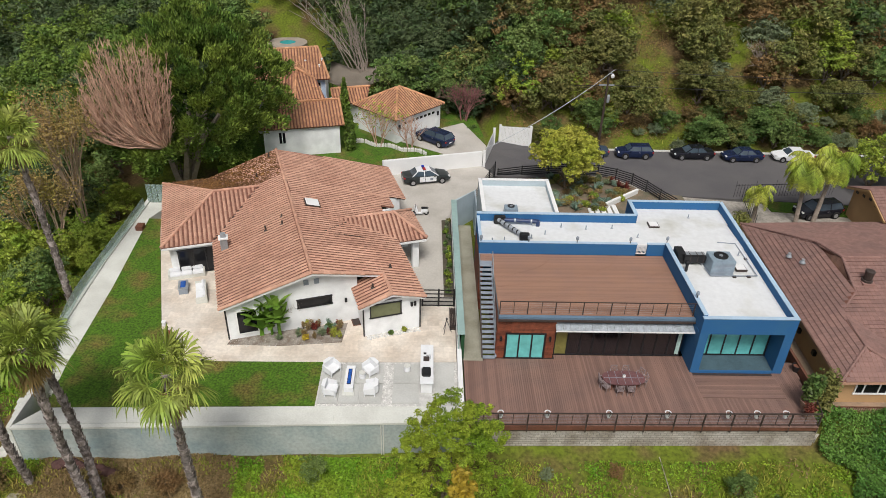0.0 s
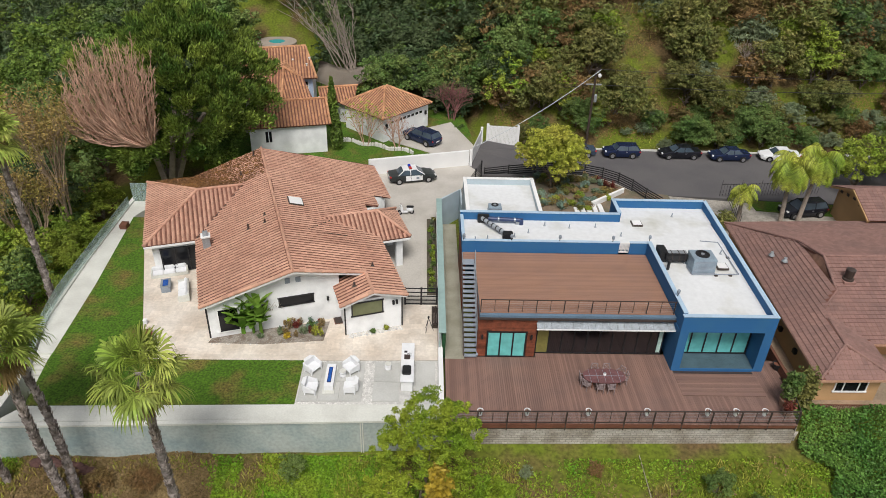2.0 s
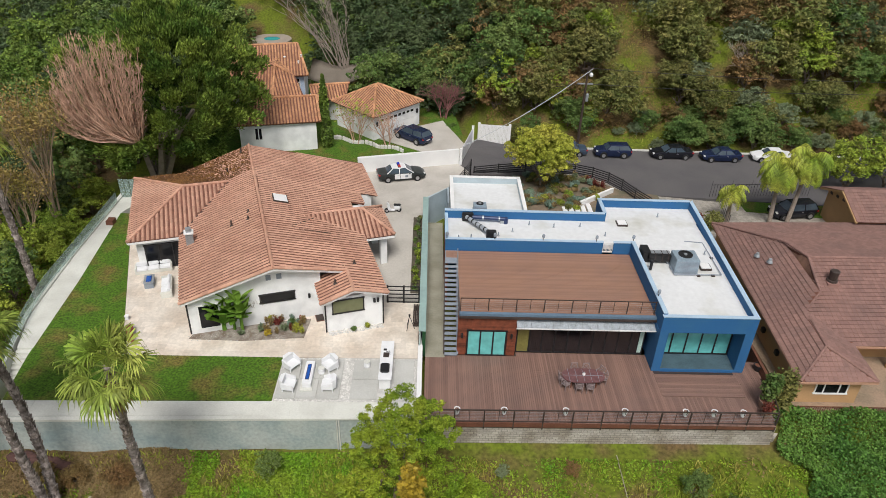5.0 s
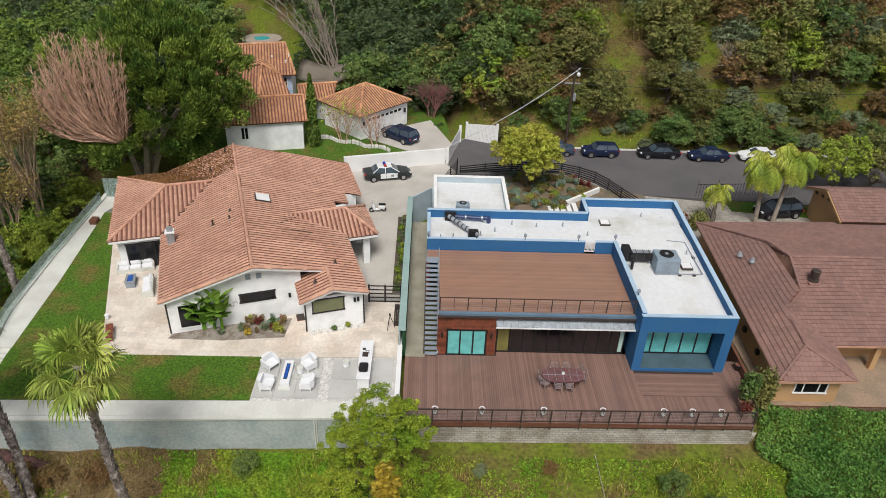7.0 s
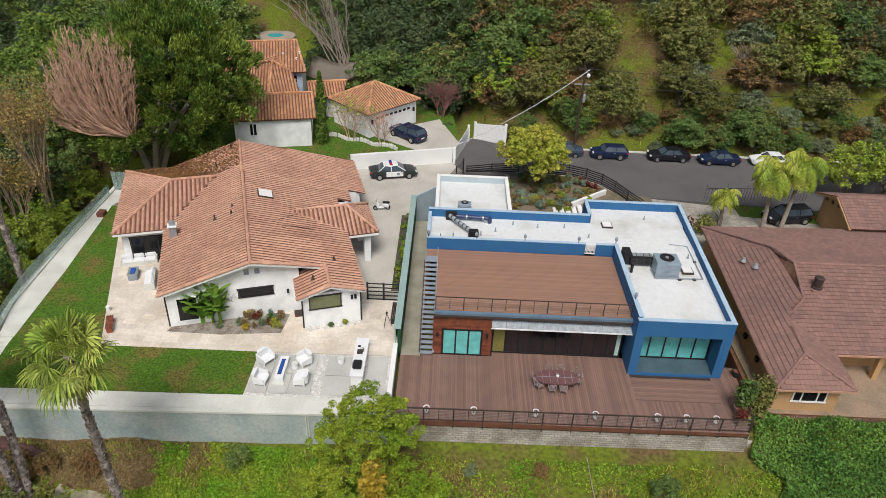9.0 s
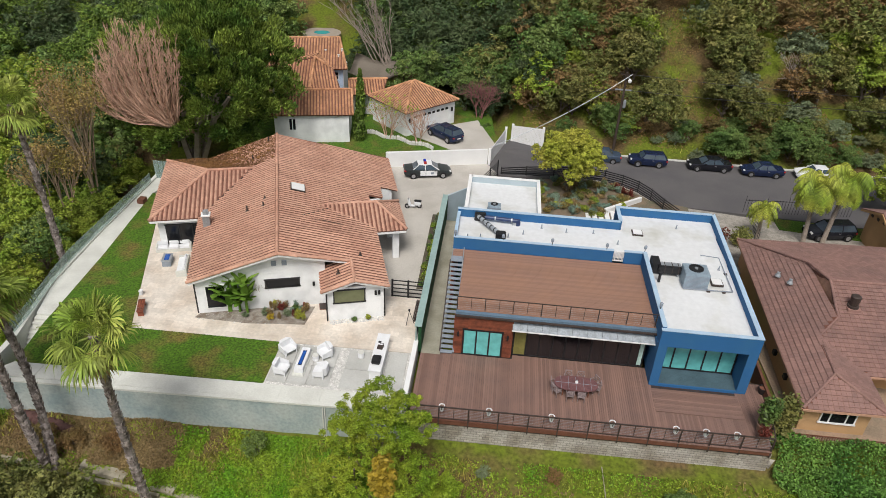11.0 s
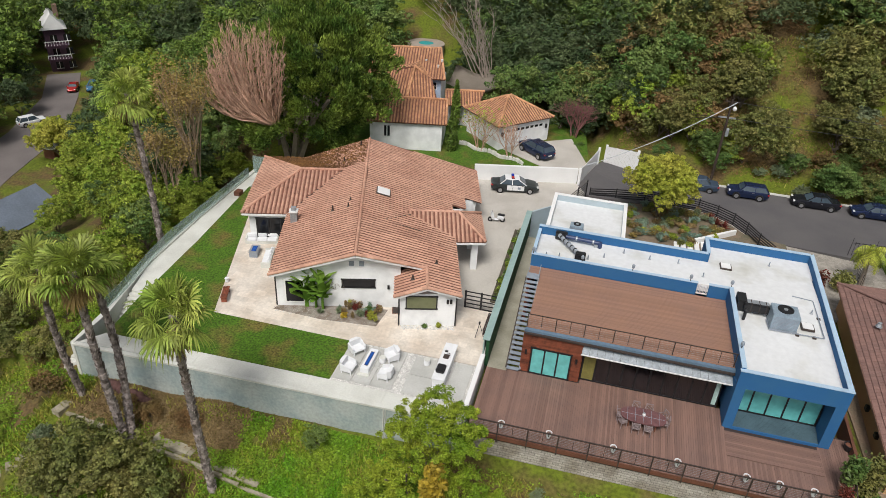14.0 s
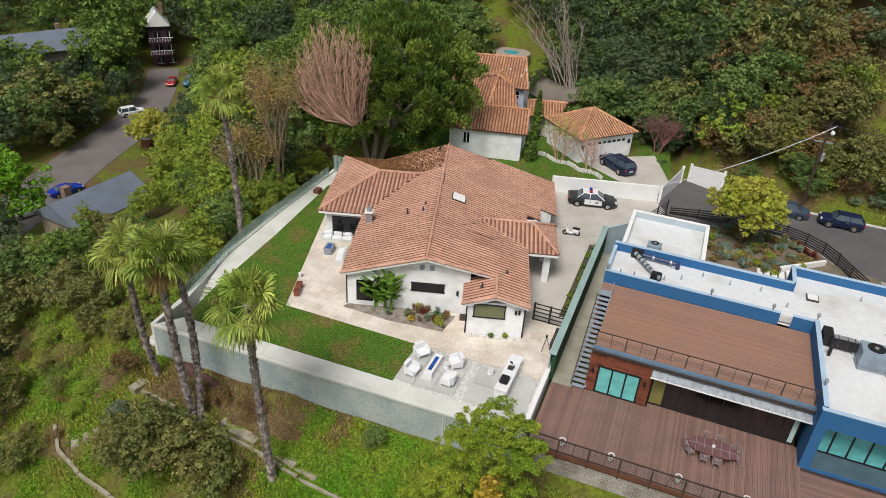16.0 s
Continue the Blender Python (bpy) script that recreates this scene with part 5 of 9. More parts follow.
def leaf_quads(centres, size, droop=0.0, slim=0.55, face=None, aim=None, loose=0.6):
    """Small four-cornered leaves round many points; face: the way their upper sides look, aim: the way they point."""
    n = len(centres)
    if aim is not None:
        a = unit(aim + RNG.normal(size=(n, 3)) * loose)
    else:
        a = RNG.normal(size=(n, 3))
        a[:, 2] = a[:, 2] * 0.5 - droop
        a = unit(a)
    if face is not None:
        out = unit(face + RNG.normal(size=(n, 3)) * loose)
        a = unit(a - out * np.sum(a * out, 1)[:, None])
        b = unit(np.cross(out, a))
    else:
        b = unit(np.cross(a, RNG.normal(size=(n, 3))))
    s = size * RNG.uniform(0.6, 1.35, (n, 1))
    v = np.stack([centres - a * s, centres - b * s * slim, centres + a * s, centres + b * s * slim], 1).reshape(-1, 3)
    f = np.arange(4 * n).reshape(-1, 4)
    return v, f


def blob_points(n, centre, radii, shell=0.55):
    """Points in the outer part of a lumpy ellipsoid."""
    d = RNG.normal(size=(n, 3))
    d /= np.linalg.norm(d, axis=1)[:, None]
    r = shell + (1 - shell) * RNG.random((n, 1)) ** 0.6
    return np.array(centre) + d * r * np.array(radii)


def clumps(centres, radii, each, flat=0.8, shell=0.6, under=0.35):
    """Leaf places on the outer and upper sides of many clumps, with the way that each place looks."""
    k = len(centres)
    d = unit(RNG.normal(size=(k * each, 3)))
    low = (d[:, 2] < 0) & (RNG.random(k * each) > under)
    d[low, 2] *= -1
    r = np.repeat(np.array(radii), each)[:, None] * (shell + (1 - shell) * RNG.random((k * each, 1)) ** 0.7)
    return np.repeat(np.array(centres), each, 0) + d * r * np.array((1, 1, flat)), d


def np_mesh(name, v, f, material):
    me = bpy.data.meshes.new(name)
    me.from_pydata(v.tolist(), [], f.tolist())
    me.materials.append(material)
    return me


def limb_tree(bm, base, top, r, levels, spread, seed, ends, count=3, ratio=0.68):
    """A trunk that forks again and again; the tips go into ends."""
    rnd = random.Random(seed)

    def grow(p, d, length, rad, lev):
        q = p + d * length
        bm_beam(bm, p, q, rad, rad * 0.72, 6 if lev > 1 else 4)
        if lev == 0:
            ends.append(q)
            return
        for k in range(count):
            ang = 2 * math.pi * (k + rnd.random() * 0.7) / count
            side = d.orthogonal().normalized()
            side = Matrix.Rotation(ang, 3, d) @ side
            nd = (d + side * spread * rnd.uniform(0.6, 1.3) + Vector((0, 0, 0.12))).normalized()
            grow(q, nd, length * ratio * rnd.uniform(0.8, 1.2), rad * 0.62, lev - 1)

    d = Vector(top) - Vector(base)
    grow(Vector(base), d.normalized(), d.length, r, levels)


def tree_mesh(height, radius, leaf, material, n, lumps, seed, trunk=0.3, low=0.3, flat=0.75):
    """Meshes of one tree, standing at the origin: limbs, and a crown of many lumps of leaves."""
    global RNG
    RNG = np.random.default_rng(seed)
    rnd = random.Random(seed)
    bm = bmesh.new()
    ends = []
    limb_tree(bm, (0, 0, -0.6), (rnd.uniform(-0.3, 0.3), rnd.uniform(-0.3, 0.3), height * low), trunk, 2, 0.7, seed, ends, 4, 0.7)
    mid, up = height * (0.5 + 0.5 * low), height * (0.5 - 0.5 * low)
    off = Vector((rnd.uniform(-9, 9), rnd.uniform(-9, 9), rnd.uniform(-9, 9)))
    centres, radii = [], []
    for k in range(lumps):
        z, a = rnd.uniform(-0.55, 1.0), rnd.uniform(0, 2 * math.pi)
        d = Vector((math.sqrt(max(0, 1 - z * z)) * math.cos(a), math.sqrt(max(0, 1 - z * z)) * math.sin(a), z))
        q = (0.78 + 0.42 * noise.noise(d * 1.6 + off)) * (rnd.uniform(0.8, 1.0) if k % 5 else rnd.uniform(0.3, 0.7))
        r = radius * rnd.uniform(0.14, 0.3)
        c = Vector((d.x * radius * q, d.y * radius * q, mid + d.z * up * q))
        centres.append(c)
        radii.append(r)
        for j in range(3):
            e = Vector((rnd.gauss(0, 1), rnd.gauss(0, 1), rnd.gauss(0.3, 0.8))).normalized()
            centres.append(c + e * r * rnd.uniform(0.8, 1.2))
            radii.append(r * rnd.uniform(0.25, 0.6))
    pts, look_out = clumps(centres, radii, max(14, n // len(centres)), flat, 0.6, 0.25)
    v, f = leaf_quads(pts, leaf, 0.0, 0.6, look_out + np.array((0, 0, 0.2)), None, 0.42)
    return finish(bm, "trunk", M_BARK), np_mesh("crown", v, f, material)


def plant(name, label, category, meshes, at, turn=0.0, size=1.0, group="", names=("trunk", "crown")):
    t = thing(name, label, category, at, group)
    t.rotation_euler.z = turn
    t.scale = (size, size, size)
    for nm, me in zip(names, meshes):
        ob = new(nm, me)
        ob.parent = t
    return t


def on_ground(x, y, sink=0.1):
    return (x, y, ground_z(x, y) - sink)


def fan_palm(base, top, crown, seed, dead=0.5, fronds=38, r=0.22):
    """A tall fan palm: a rough leaning trunk and a head of pleated fan leaves over dry ones."""
    rnd = random.Random(seed)
    base, top = Vector(base), Vector(top)
    t = thing("fan_palm", "tall fan palm with a rough grey trunk and dry lower fronds", "palm tree", base, "fan palms")
    bm = bmesh.new()
    segs = 34
    bend = Vector((rnd.uniform(-0.4, 0.4), rnd.uniform(-0.3, 0.3), 0))
    for i in range(segs):
        p, q = base.lerp(top, i / segs) + bend * math.sin(math.pi * i / segs), base.lerp(top, (i + 1.1) / segs) + bend * math.sin(math.pi * (i + 1) / segs)
        if i == 0:
            p = p - Vector((0, 0, 0.8))
        w = r * (1.15 - 0.3 * i / segs) * rnd.uniform(0.95, 1.08)
        bm_beam(bm, p, q, w * 0.92, w * 1.1, 12)
    for i in range(420):
        s = rnd.random()
        p = base.lerp(top, s) + bend * math.sin(math.pi * s)
        a = rnd.uniform(0, 2 * math.pi)
        o = Vector((math.cos(a), math.sin(a), 0)) * r * (1.2 - 0.3 * s)
        bm_beam(bm, p + o * 0.85, p + o * 1.25 + Vector((0, 0, 0.22)), 0.05, 0.02, 4)
    part("trunk", bm, M_PALMT, t)

    def fan(bm, d, length, droop):
        """A stem and a folded fan whose narrow fingers hang at their tips."""
        d = d.normalized()
        side = d.cross(Vector((0, 0, 1))).normalized()
        up = side.cross(d)
        stem = top + d * length * 0.52 - Vector((0, 0, droop * 0.15))
        bm_beam(bm, top, stem, 0.03, 0.018, 4)
        k = 26
        roll = rnd.uniform(-0.6, 0.6)
        side = (side + up * roll).normalized()
        up = side.cross(d)
        for i in range(k):
            a = radians(-125 + 250 * i / (k - 1) + rnd.uniform(-4, 4))
            out = d * math.cos(a) + side * math.sin(a)
            wide = d * -math.sin(a) + side * math.cos(a)
            ln = length * 0.54 * (0.78 + 0.22 * math.cos(a)) * rnd.uniform(0.8, 1.12)
            fold = up * (0.07 if i % 2 else -0.03) - up * 0.25 * abs(math.sin(a)) * ln * 0.4
            mid = stem + out * ln * 0.5 + fold
            far = stem + out * ln * 0.82 + fold - Vector((0, 0, droop * 0.16 * ln))
            tip = far + out * ln * 0.12 - Vector((0, 0, ln * (0.14 + 0.3 * droop * rnd.random())))
            w = wide * ln * 0.048
            s0, m0, m1, f0, f1, e = (bm.verts.new(q) for q in (stem, mid + w, mid - w, far + w * 0.6, far - w * 0.6, tip))
            bm.faces.new((s0, m0, m1))
            bm.faces.new((m0, f0, f1, m1))
            bm.faces.new((f0, e, f1))

    for i in range(fronds):
        bm = bmesh.new()
        el = rnd.uniform(-26, 80)
        a = 2 * math.pi * (i * 0.381966) + rnd.uniform(-0.2, 0.2)
        d = Vector((math.cos(a) * math.cos(radians(el)), math.sin(a) * math.cos(radians(el)), math.sin(radians(el))))
        fan(bm, d, crown * rnd.uniform(0.75, 1.1), 0.5 + 0.7 * (1 - el / 75))
        part("frond", bm, L_PALM, t)
    bm = bmesh.new()
    for i in range(int(40 * dead)):
        a, el = rnd.uniform(0, 2 * math.pi), rnd.uniform(-80, -35)
        d = Vector((math.cos(a) * math.cos(radians(el)), math.sin(a) * math.cos(radians(el)), math.sin(radians(el))))
        fan(bm, d, crown * rnd.uniform(0.6, 0.85), 0.7)
    if dead:
        part("dry_skirt", bm, L_DEADP, t, "hanging dry fronds", kind="stuff")
    else:
        bm.free()
    return t


def feather_palm(at, height, crown, seed, label, fronds=54):
    """A slender palm with arching feather leaves."""
    rnd = random.Random(seed)
    base = Vector(at)
    top = base + Vector((rnd.uniform(-0.5, 0.5), rnd.uniform(-0.3, 0.3), height))
    t = thing("feather_palm", label, "palm tree", base, "street palms")
    part("trunk", bm_beam(bmesh.new(), base - Vector((0, 0, 0.5)), top, 0.24, 0.15, 12), M_PALEB, t)
    part("crownshaft", bm_beam(bmesh.new(), top, top + Vector((0, 0, 0.9)), 0.16, 0.09, 10), L_GREEN, t)
    top = top + Vector((0, 0, 0.7))
    for i in range(fronds):
        bm = bmesh.new()
        a, el = i * 2.399, rnd.uniform(-5, 80)
        h = Vector((math.cos(a), math.sin(a), 0))
        p, v = top, h * math.cos(radians(el)) + Vector((0, 0, math.sin(radians(el))))
        n = 20
        for k in range(n):
            q = p + v * crown / n
            v = (v + Vector((0, 0, -0.19))).normalized()
            side = Vector((-h.y, h.x, 0))
            ln = crown * 0.22 * math.sin(math.pi * (k + 1.5) / (n + 2)) + 0.05
            for g in range(2):
                o = p.lerp(q, g * 0.5)
                for sg in (-1, 1):
                    tip = o + side * sg * ln * rnd.uniform(0.8, 1.1) + v * 0.12 - Vector((0, 0, ln * rnd.uniform(0.5, 1.0)))
                    bm.faces.new([bm.verts.new(o), bm.verts.new(o + (q - p) * 0.6), bm.verts.new(tip)])
            bm_beam(bm, p, q, 0.02, 0.015, 3)
            p = q
        part("frond", bm, L_FEATHER, t)
    return t


# big ficus with a dead bare half
def ficus():
    global RNG
    RNG = np.random.default_rng(3)
    rnd = random.Random(5)
    t = thing("ficus_tree", "huge dark green tree with bare reddish dead branches on one side", "tree", (-27.2, 67.0, 0.3))
    bm = bmesh.new()
    for k in range(5):
        a = k * 1.3
        limb_tree(bm, (-27.2 + 0.5 * math.cos(a), 67.0 + 0.5 * math.sin(a), -0.8), (-26.6 + 2.0 * math.cos(a), 67.0 + 2.0 * math.sin(a), 4.5), 0.42, 1, 0.45, k, [], 3, 0.6)
    part("trunk", bm, M_PALEB, t)
    centres, radii = [], []
    heart = Vector((-24.9, 68.4, 8.4))
    for k in range(430):
        while True:
            p = Vector((rnd.uniform(-1, 1), rnd.uniform(-1, 1), rnd.uniform(-1, 1)))
            if 0.62 < p.length < 1:
                break
        p *= 0.9 + 0.28 * noise.noise(p * 2.3)
        c = Vector((-24.9 + 9.9 * p.x * (1 - 0.25 * max(0, p.z)), 68.4 + 6.6 * p.y, 9.2 + 8.9 * p.z))
        if c.z < 2.6 and abs(c.x + 26) < 3 and c.y < 67:
            continue
        centres.append(c)
        radii.append(rnd.uniform(0.45, 1.05))
    for x, y, z, r in ((-27.4, 61.4, 4.2, 1.3), (-29.4, 61.6, 4.4, 1.2), (-31.2, 62.6, 4.8, 1.4), (-25.6, 62.0, 5.4, 1.5), (-24.0, 62.4, 7.0, 1.5), (-33.2, 63.2, 6.6, 1.3), (-23.2, 62.8, 9.4, 1.5), (-33.8, 63.6, 9.6, 1.3), (-28.4, 61.8, 3.4, 1.2), (-23.6, 62.6, 12.2, 1.4), (-32.6, 63.6, 13.0, 1.4)):
        for j in range(4):
            centres.append(Vector((x + rnd.uniform(-0.7, 0.7), y + rnd.uniform(-0.4, 0.4), z + rnd.uniform(-0.8, 0.8))))
            radii.append(r * 0.6)
    pts, out = clumps(centres, radii, 230, 1.1, 0.35, 0.35)
    spray = unit(pts - np.array(heart)) * 0.7 + out * 0.5 + np.array((0, 0, 0.75))
    v, f = leaf_quads(pts, 0.2, 0.0, 0.36, None, spray, 0.35)
    part("crown", np_mesh("crown", v, f, L_SPRAY), L_SPRAY, t)
    # the dead broom: curved limbs from one fork, each with rows of upright twigs
    bm = bmesh.new()
    fork = Vector((-26.3, 62.3, 5.4))
    bm_beam(bm, (-26.4, 66.0, 3.4), fork, 0.22, 0.18, 8)
    for k in range(150):
        a, q = rnd.uniform(-1.75, 0.95), rnd.uniform(0.45, 1.0) ** 0.7
        tip = Vector((-28.1 + (5.0 if a < 0 else 4.6) * q * math.sin(a), 61.2 + rnd.uniform(-1.8, 1.0), 8.6 + 7.6 * q * math.cos(a) * rnd.uniform(0.8, 1.05)))
        bend = fork + Vector(((tip.x - fork.x) * 0.85 - 0.6, (tip.y - fork.y) * 0.8, (tip.z - fork.z) * 0.22))
        prev, n = fork, 9
        for i in range(1, n + 1):
            u = i / n
            p = fork * (1 - u) ** 2 + bend * 2 * u * (1 - u) + tip * u * u + Vector((rnd.uniform(-0.12, 0.12), rnd.uniform(-0.1, 0.1), rnd.uniform(-0.1, 0.1)))
            bm_beam(bm, prev, p, 0.06 * (1.08 - u) + 0.02, 0.06 * (1 - u) + 0.02, 5)
            if i > 2:
                d = (p - prev).normalized()
                for j in range(4):
                    w = (d * 0.7 + Vector((rnd.uniform(-0.7, 0.7), rnd.uniform(-0.5, 0.5), rnd.uniform(-0.1, 0.7)))).normalized()
                    g = p
                    for m in range(3):
                        h = g + w * rnd.uniform(0.16, 0.34)
                        bm_beam(bm, g, h, 0.026 * (0.8 ** m), 0.021 * (0.8 ** m), 3)
                        g, w = h, (w + Vector((rnd.uniform(-0.4, 0.4), rnd.uniform(-0.2, 0.2), 0.2))).normalized()
            prev = p
    part("dead_crown", bm, M_TWIG, t, "bare reddish dead branches")


ficus()

# front tree below the wall
def front_tree():
    global RNG
    RNG = np.random.default_rng(11)
    rnd = random.Random(2)
    x, y = -0.9, 28.3
    z = ground_z(x, y)
    t = thing("garden_tree", "bright green leafy tree with one yellow branch", "tree", (x, y, z))
    bm = bmesh.new()
    for k in range(4):
        limb_tree(bm, (x, y, z - 0.5), (x + rnd.uniform(-0.8, 0.8), y + rnd.uniform(-0.8, 0.8), z + 2.4), 0.13, 1, 0.5, 40 + k, [], 3, 0.7)
    part("trunk", bm, M_BARK, t)
    lumps = [(-0.6, 29.2, 4.4, 1.5), (-1.9, 28.8, 3.6, 1.4), (0.6, 29.0, 3.7, 1.4), (1.5, 28.8, 2.9, 1.1), (-2.6, 28.2, 2.2, 1.3), (-0.5, 27.8, 2.6, 1.5), (-1.8, 26.8, 0.2, 1.3), (1.5, 27.0, 0.4, 1.5), (0.3, 28.4, 0.6, 1.5), (2.6, 26.6, -0.9, 1.6), (-3.2, 27.4, 0.2, 1.2), (0.9, 26.0, -1.2, 1.3), (3.2, 27.2, -0.4, 1.1), (-4.6, 26.4, -1.6, 1.1), (-3.4, 25.6, -2.0, 1.2), (-5.4, 25.6, -2.4, 1.1)]
    centres, radii = [], []
    for c in lumps:
        for j in range(44):
            e = Vector((rnd.gauss(0, 1), rnd.gauss(0, 1), rnd.gauss(0.15, 0.9))).normalized() * rnd.uniform(0.55, 1.0)
            centres.append(Vector((c[0] + 0.5 + e.x * c[3] * 1.05, c[1] + e.y * c[3] * 1.05, c[2] + e.z * c[3] * 0.85)))
            radii.append(rnd.uniform(0.2, 0.38))
    pts, out = clumps(centres, radii, 110, 0.7, 0.3, 0.5)
    v, f = leaf_quads(pts, 0.075, 0.0, 0.42, out * 0.5 + np.array((0, 0, 0.6)), None, 0.6)
    part("crown", np_mesh("crown", v, f, L_GARDEN), L_GARDEN, t)
    pts = [blob_points(260, c, (0.6, 0.6, 0.6), 0.2) for c in ((0.3, 26.6, 2.2), (0.6, 26.3, 1.6), (0.1, 26.2, 1.2), (0.5, 26.0, 0.8))]
    v, f = leaf_quads(np.concatenate(pts), 0.17)
    part("yellow_branch", np_mesh("yellow_branch", v, f, L_YELLOW), L_YELLOW, t, "yellow-orange leaves")


front_tree()

# palms on the slope
fan_palm((-13.9, 26.3, ground_z(-13.9, 26.3)), (-14.2, 26.0, 9.9), 2.6, 1, 0.1, 34)
fan_palm((-20.85, 28.05, ground_z(-20.85, 28.05)), (-23.6, 30.8, 8.2), 2.3, 2, 0.9, 32)
fan_palm((-21.1, 27.8, ground_z(-21.1, 27.8)), (-21.9, 27.9, 9.8), 2.4, 3, 0.9, 30)
fan_palm((-26.0, 30.0, ground_z(-26.0, 30.0)), (-24.9, 28.5, 9.0), 2.3, 4, 1.0, r=0.19)
fan_palm((-30.0, 46.0, ground_z(-30.0, 46.0)), (-30.6, 46.0, 13.4), 2.4, 5, 0.4, 32)

# street side trees
YT = tree_mesh(6.9, 3.5, 0.11, L_LIME, 42000, 110, 31, 0.16, 0.16)
plant("street_tree", "round yellow-green leafy tree in the planting bed", "tree", YT, (12.9, 66.8, -0.35))
feather_palm((35.0, 60.7, RZ), 5.4, 3.1, 1, "tall feather palm beside the parking pad")
feather_palm((36.8, 60.9, RZ), 6.0, 3.1, 2, "tall feather palm beside the parking pad")
feather_palm((30.7, 60.6, RZ), 2.8, 2.2, 3, "short yellowish feather palm", 20)

# wild trees: a few kinds, then copies over the hill and the valley
KINDS = [("oak", "olive green scrub oak on the hillside", L_OAK, 6.0, 3.8, 0.125, 10000),
         ("laurel", "dark green leafy tree on the hillside", L_GREEN, 8.0, 4.2, 0.145, 10500),
         ("toyon", "rust brown tinted shrub on the hillside", L_RUST, 4.6, 3.4, 0.115, 9000),
         ("ficus", "dark tree on the hillside", L_FICUS, 9.0, 4.6, 0.155, 10500),
         ("grey_shrub", "grey-green shrub on the hillside", L_GREY, 3.4, 2.7, 0.11, 6000),
         ("pine", "bright green tree on the slope", L_BRIGHT, 7.0, 3.6, 0.125, 10000),
         ("bay", "dark grey-green tree with shade put into its leaf colour", L_BAY, 8.0, 4.2, 0.14, 10000)]
WILD, FAR, MASS = {}, {}, {}
for i, (nm, lab, m, h, r, leaf, n) in enumerate(KINDS):
    WILD[nm] = [tree_mesh(h, r, leaf, m, n, 44, 50 + 7 * i + j, 0.2, 0.08) for j in range(3)]
    far = tree_mesh(h, r, leaf * 1.75, m, 3000, 40, 90 + i, 0.2, 0.06)[1]
    q = np.empty(len(far.vertices) * 3)
    far.vertices.foreach_get("co", q)
    FAR[nm], MASS[nm] = q.reshape(-1, 4, 3)[:, :3].reshape(-1, 3), []
    bpy.data.meshes.remove(far)
LABEL = {k[0]: k[1] for k in KINDS}
TREES = ("oak", "laurel", "ficus", "pine", "bay")


def wild(nm, x, y, size=1.0, sink=0.3, far=False):
    z = ground_z(x, y) - sink
    if far:
        a = random.uniform(0, 6.28)
        q = FAR[nm] * size
        MASS[nm].append(np.stack([x + q[:, 0] * math.cos(a) - q[:, 1] * math.sin(a), y + q[:, 0] * math.sin(a) + q[:, 1] * math.cos(a), z + q[:, 2]], 1))
        return
    k = "tree" if nm in TREES else "shrub"
    plant(k, LABEL[nm], k, random.choice(WILD[nm]), (x, y, z), random.uniform(0, 6.28), size, nm + " trees")


random.seed(12)


def scatter(x0, x1, y0, y1, step, kinds, size=(0.75, 1.25), skip=None, far=False):
    y = y0
    while y < y1:
        x = x0
        while x < x1:
            px, py = x + random.uniform(-0.45, 0.45) * step, y + random.uniform(-0.45, 0.45) * step
            if not (skip and skip(px, py)):
                wild(random.choice(kinds), px, py, random.uniform(*size), far=far)
            x += step
        y += step


def clear(x, y):
    """Grassy strips on the hill, and the pad of the tiled house."""
    return (23.8 < x - 0.12 * (y - 80) < 28.6) or (x < 8 and y < 84) or (x > 58 and random.random() < 0.15) or (36.5 < x < 40 and y < 97) or (46 < x - 0.3 * (y - 100) < 50 and y > 97)


def overlook(x, y):
    """The open view from the terrace down to the valley road."""
    return math.degrees(math.atan2(6 - x, y)) > 42.5


scatter(9, 66, 83.5, 93, 3.3, ["oak", "toyon", "oak", "laurel", "grey_shrub", "toyon", "pine", "oak"], (0.7, 1.2), clear)
scatter(5, 90, 92, 128, 4.2, ["oak", "toyon", "oak", "bay", "laurel", "grey_shrub", "toyon", "bay"], (1.0, 1.5), clear, True)
scatter(12, 30, 80.8, 83, 3.0, ["oak", "grey_shrub", "laurel"], (0.35, 0.6), lambda x, y: 24.5 < x < 28.5 or 15.5 < x < 20.5)
scatter(28.5, 72, 79.8, 83.2, 2.1, ["grey_shrub", "laurel", "oak", "laurel", "toyon"], (0.4, 0.7))
scatter(-24, 8, 97, 130, 4.4, ["laurel", "bay", "bay", "bay"], (0.95, 1.4), lambda x, y: math.hypot(x + 22.4, y - 103.5) < 6 or (x < -14 and y < 103), True)
scatter(-4, 9, 87, 96, 4.0, ["laurel", "bay", "bay"], (0.75, 1.05))
scatter(-62, -29, 64, 130, 6.0, ["laurel", "bay", "ficus", "bay"], (0.95, 1.45), lambda x, y: (x > -31 and y < 72) or overlook(x, y) or (x < -44 and y < 84))
scatter(-50, -33, 44, 64, 3.9, ["pine", "pine", "pine", "pine", "laurel"], (0.65, 0.95), lambda x, y: overlook(x, y))
scatter(-46, -29.8, 22, 47, 1.9, ["pine", "pine", "oak", "toyon", "pine"], (0.14, 0.30), lambda x, y: x > -30.5 and y > 28 or random.random() < 0.3, True)
scatter(-62, -31, 12, 44, 5.0, ["oak", "grey_shrub", "oak", "toyon"], (0.4, 0.7), lambda x, y: x > -35 and y > 24)

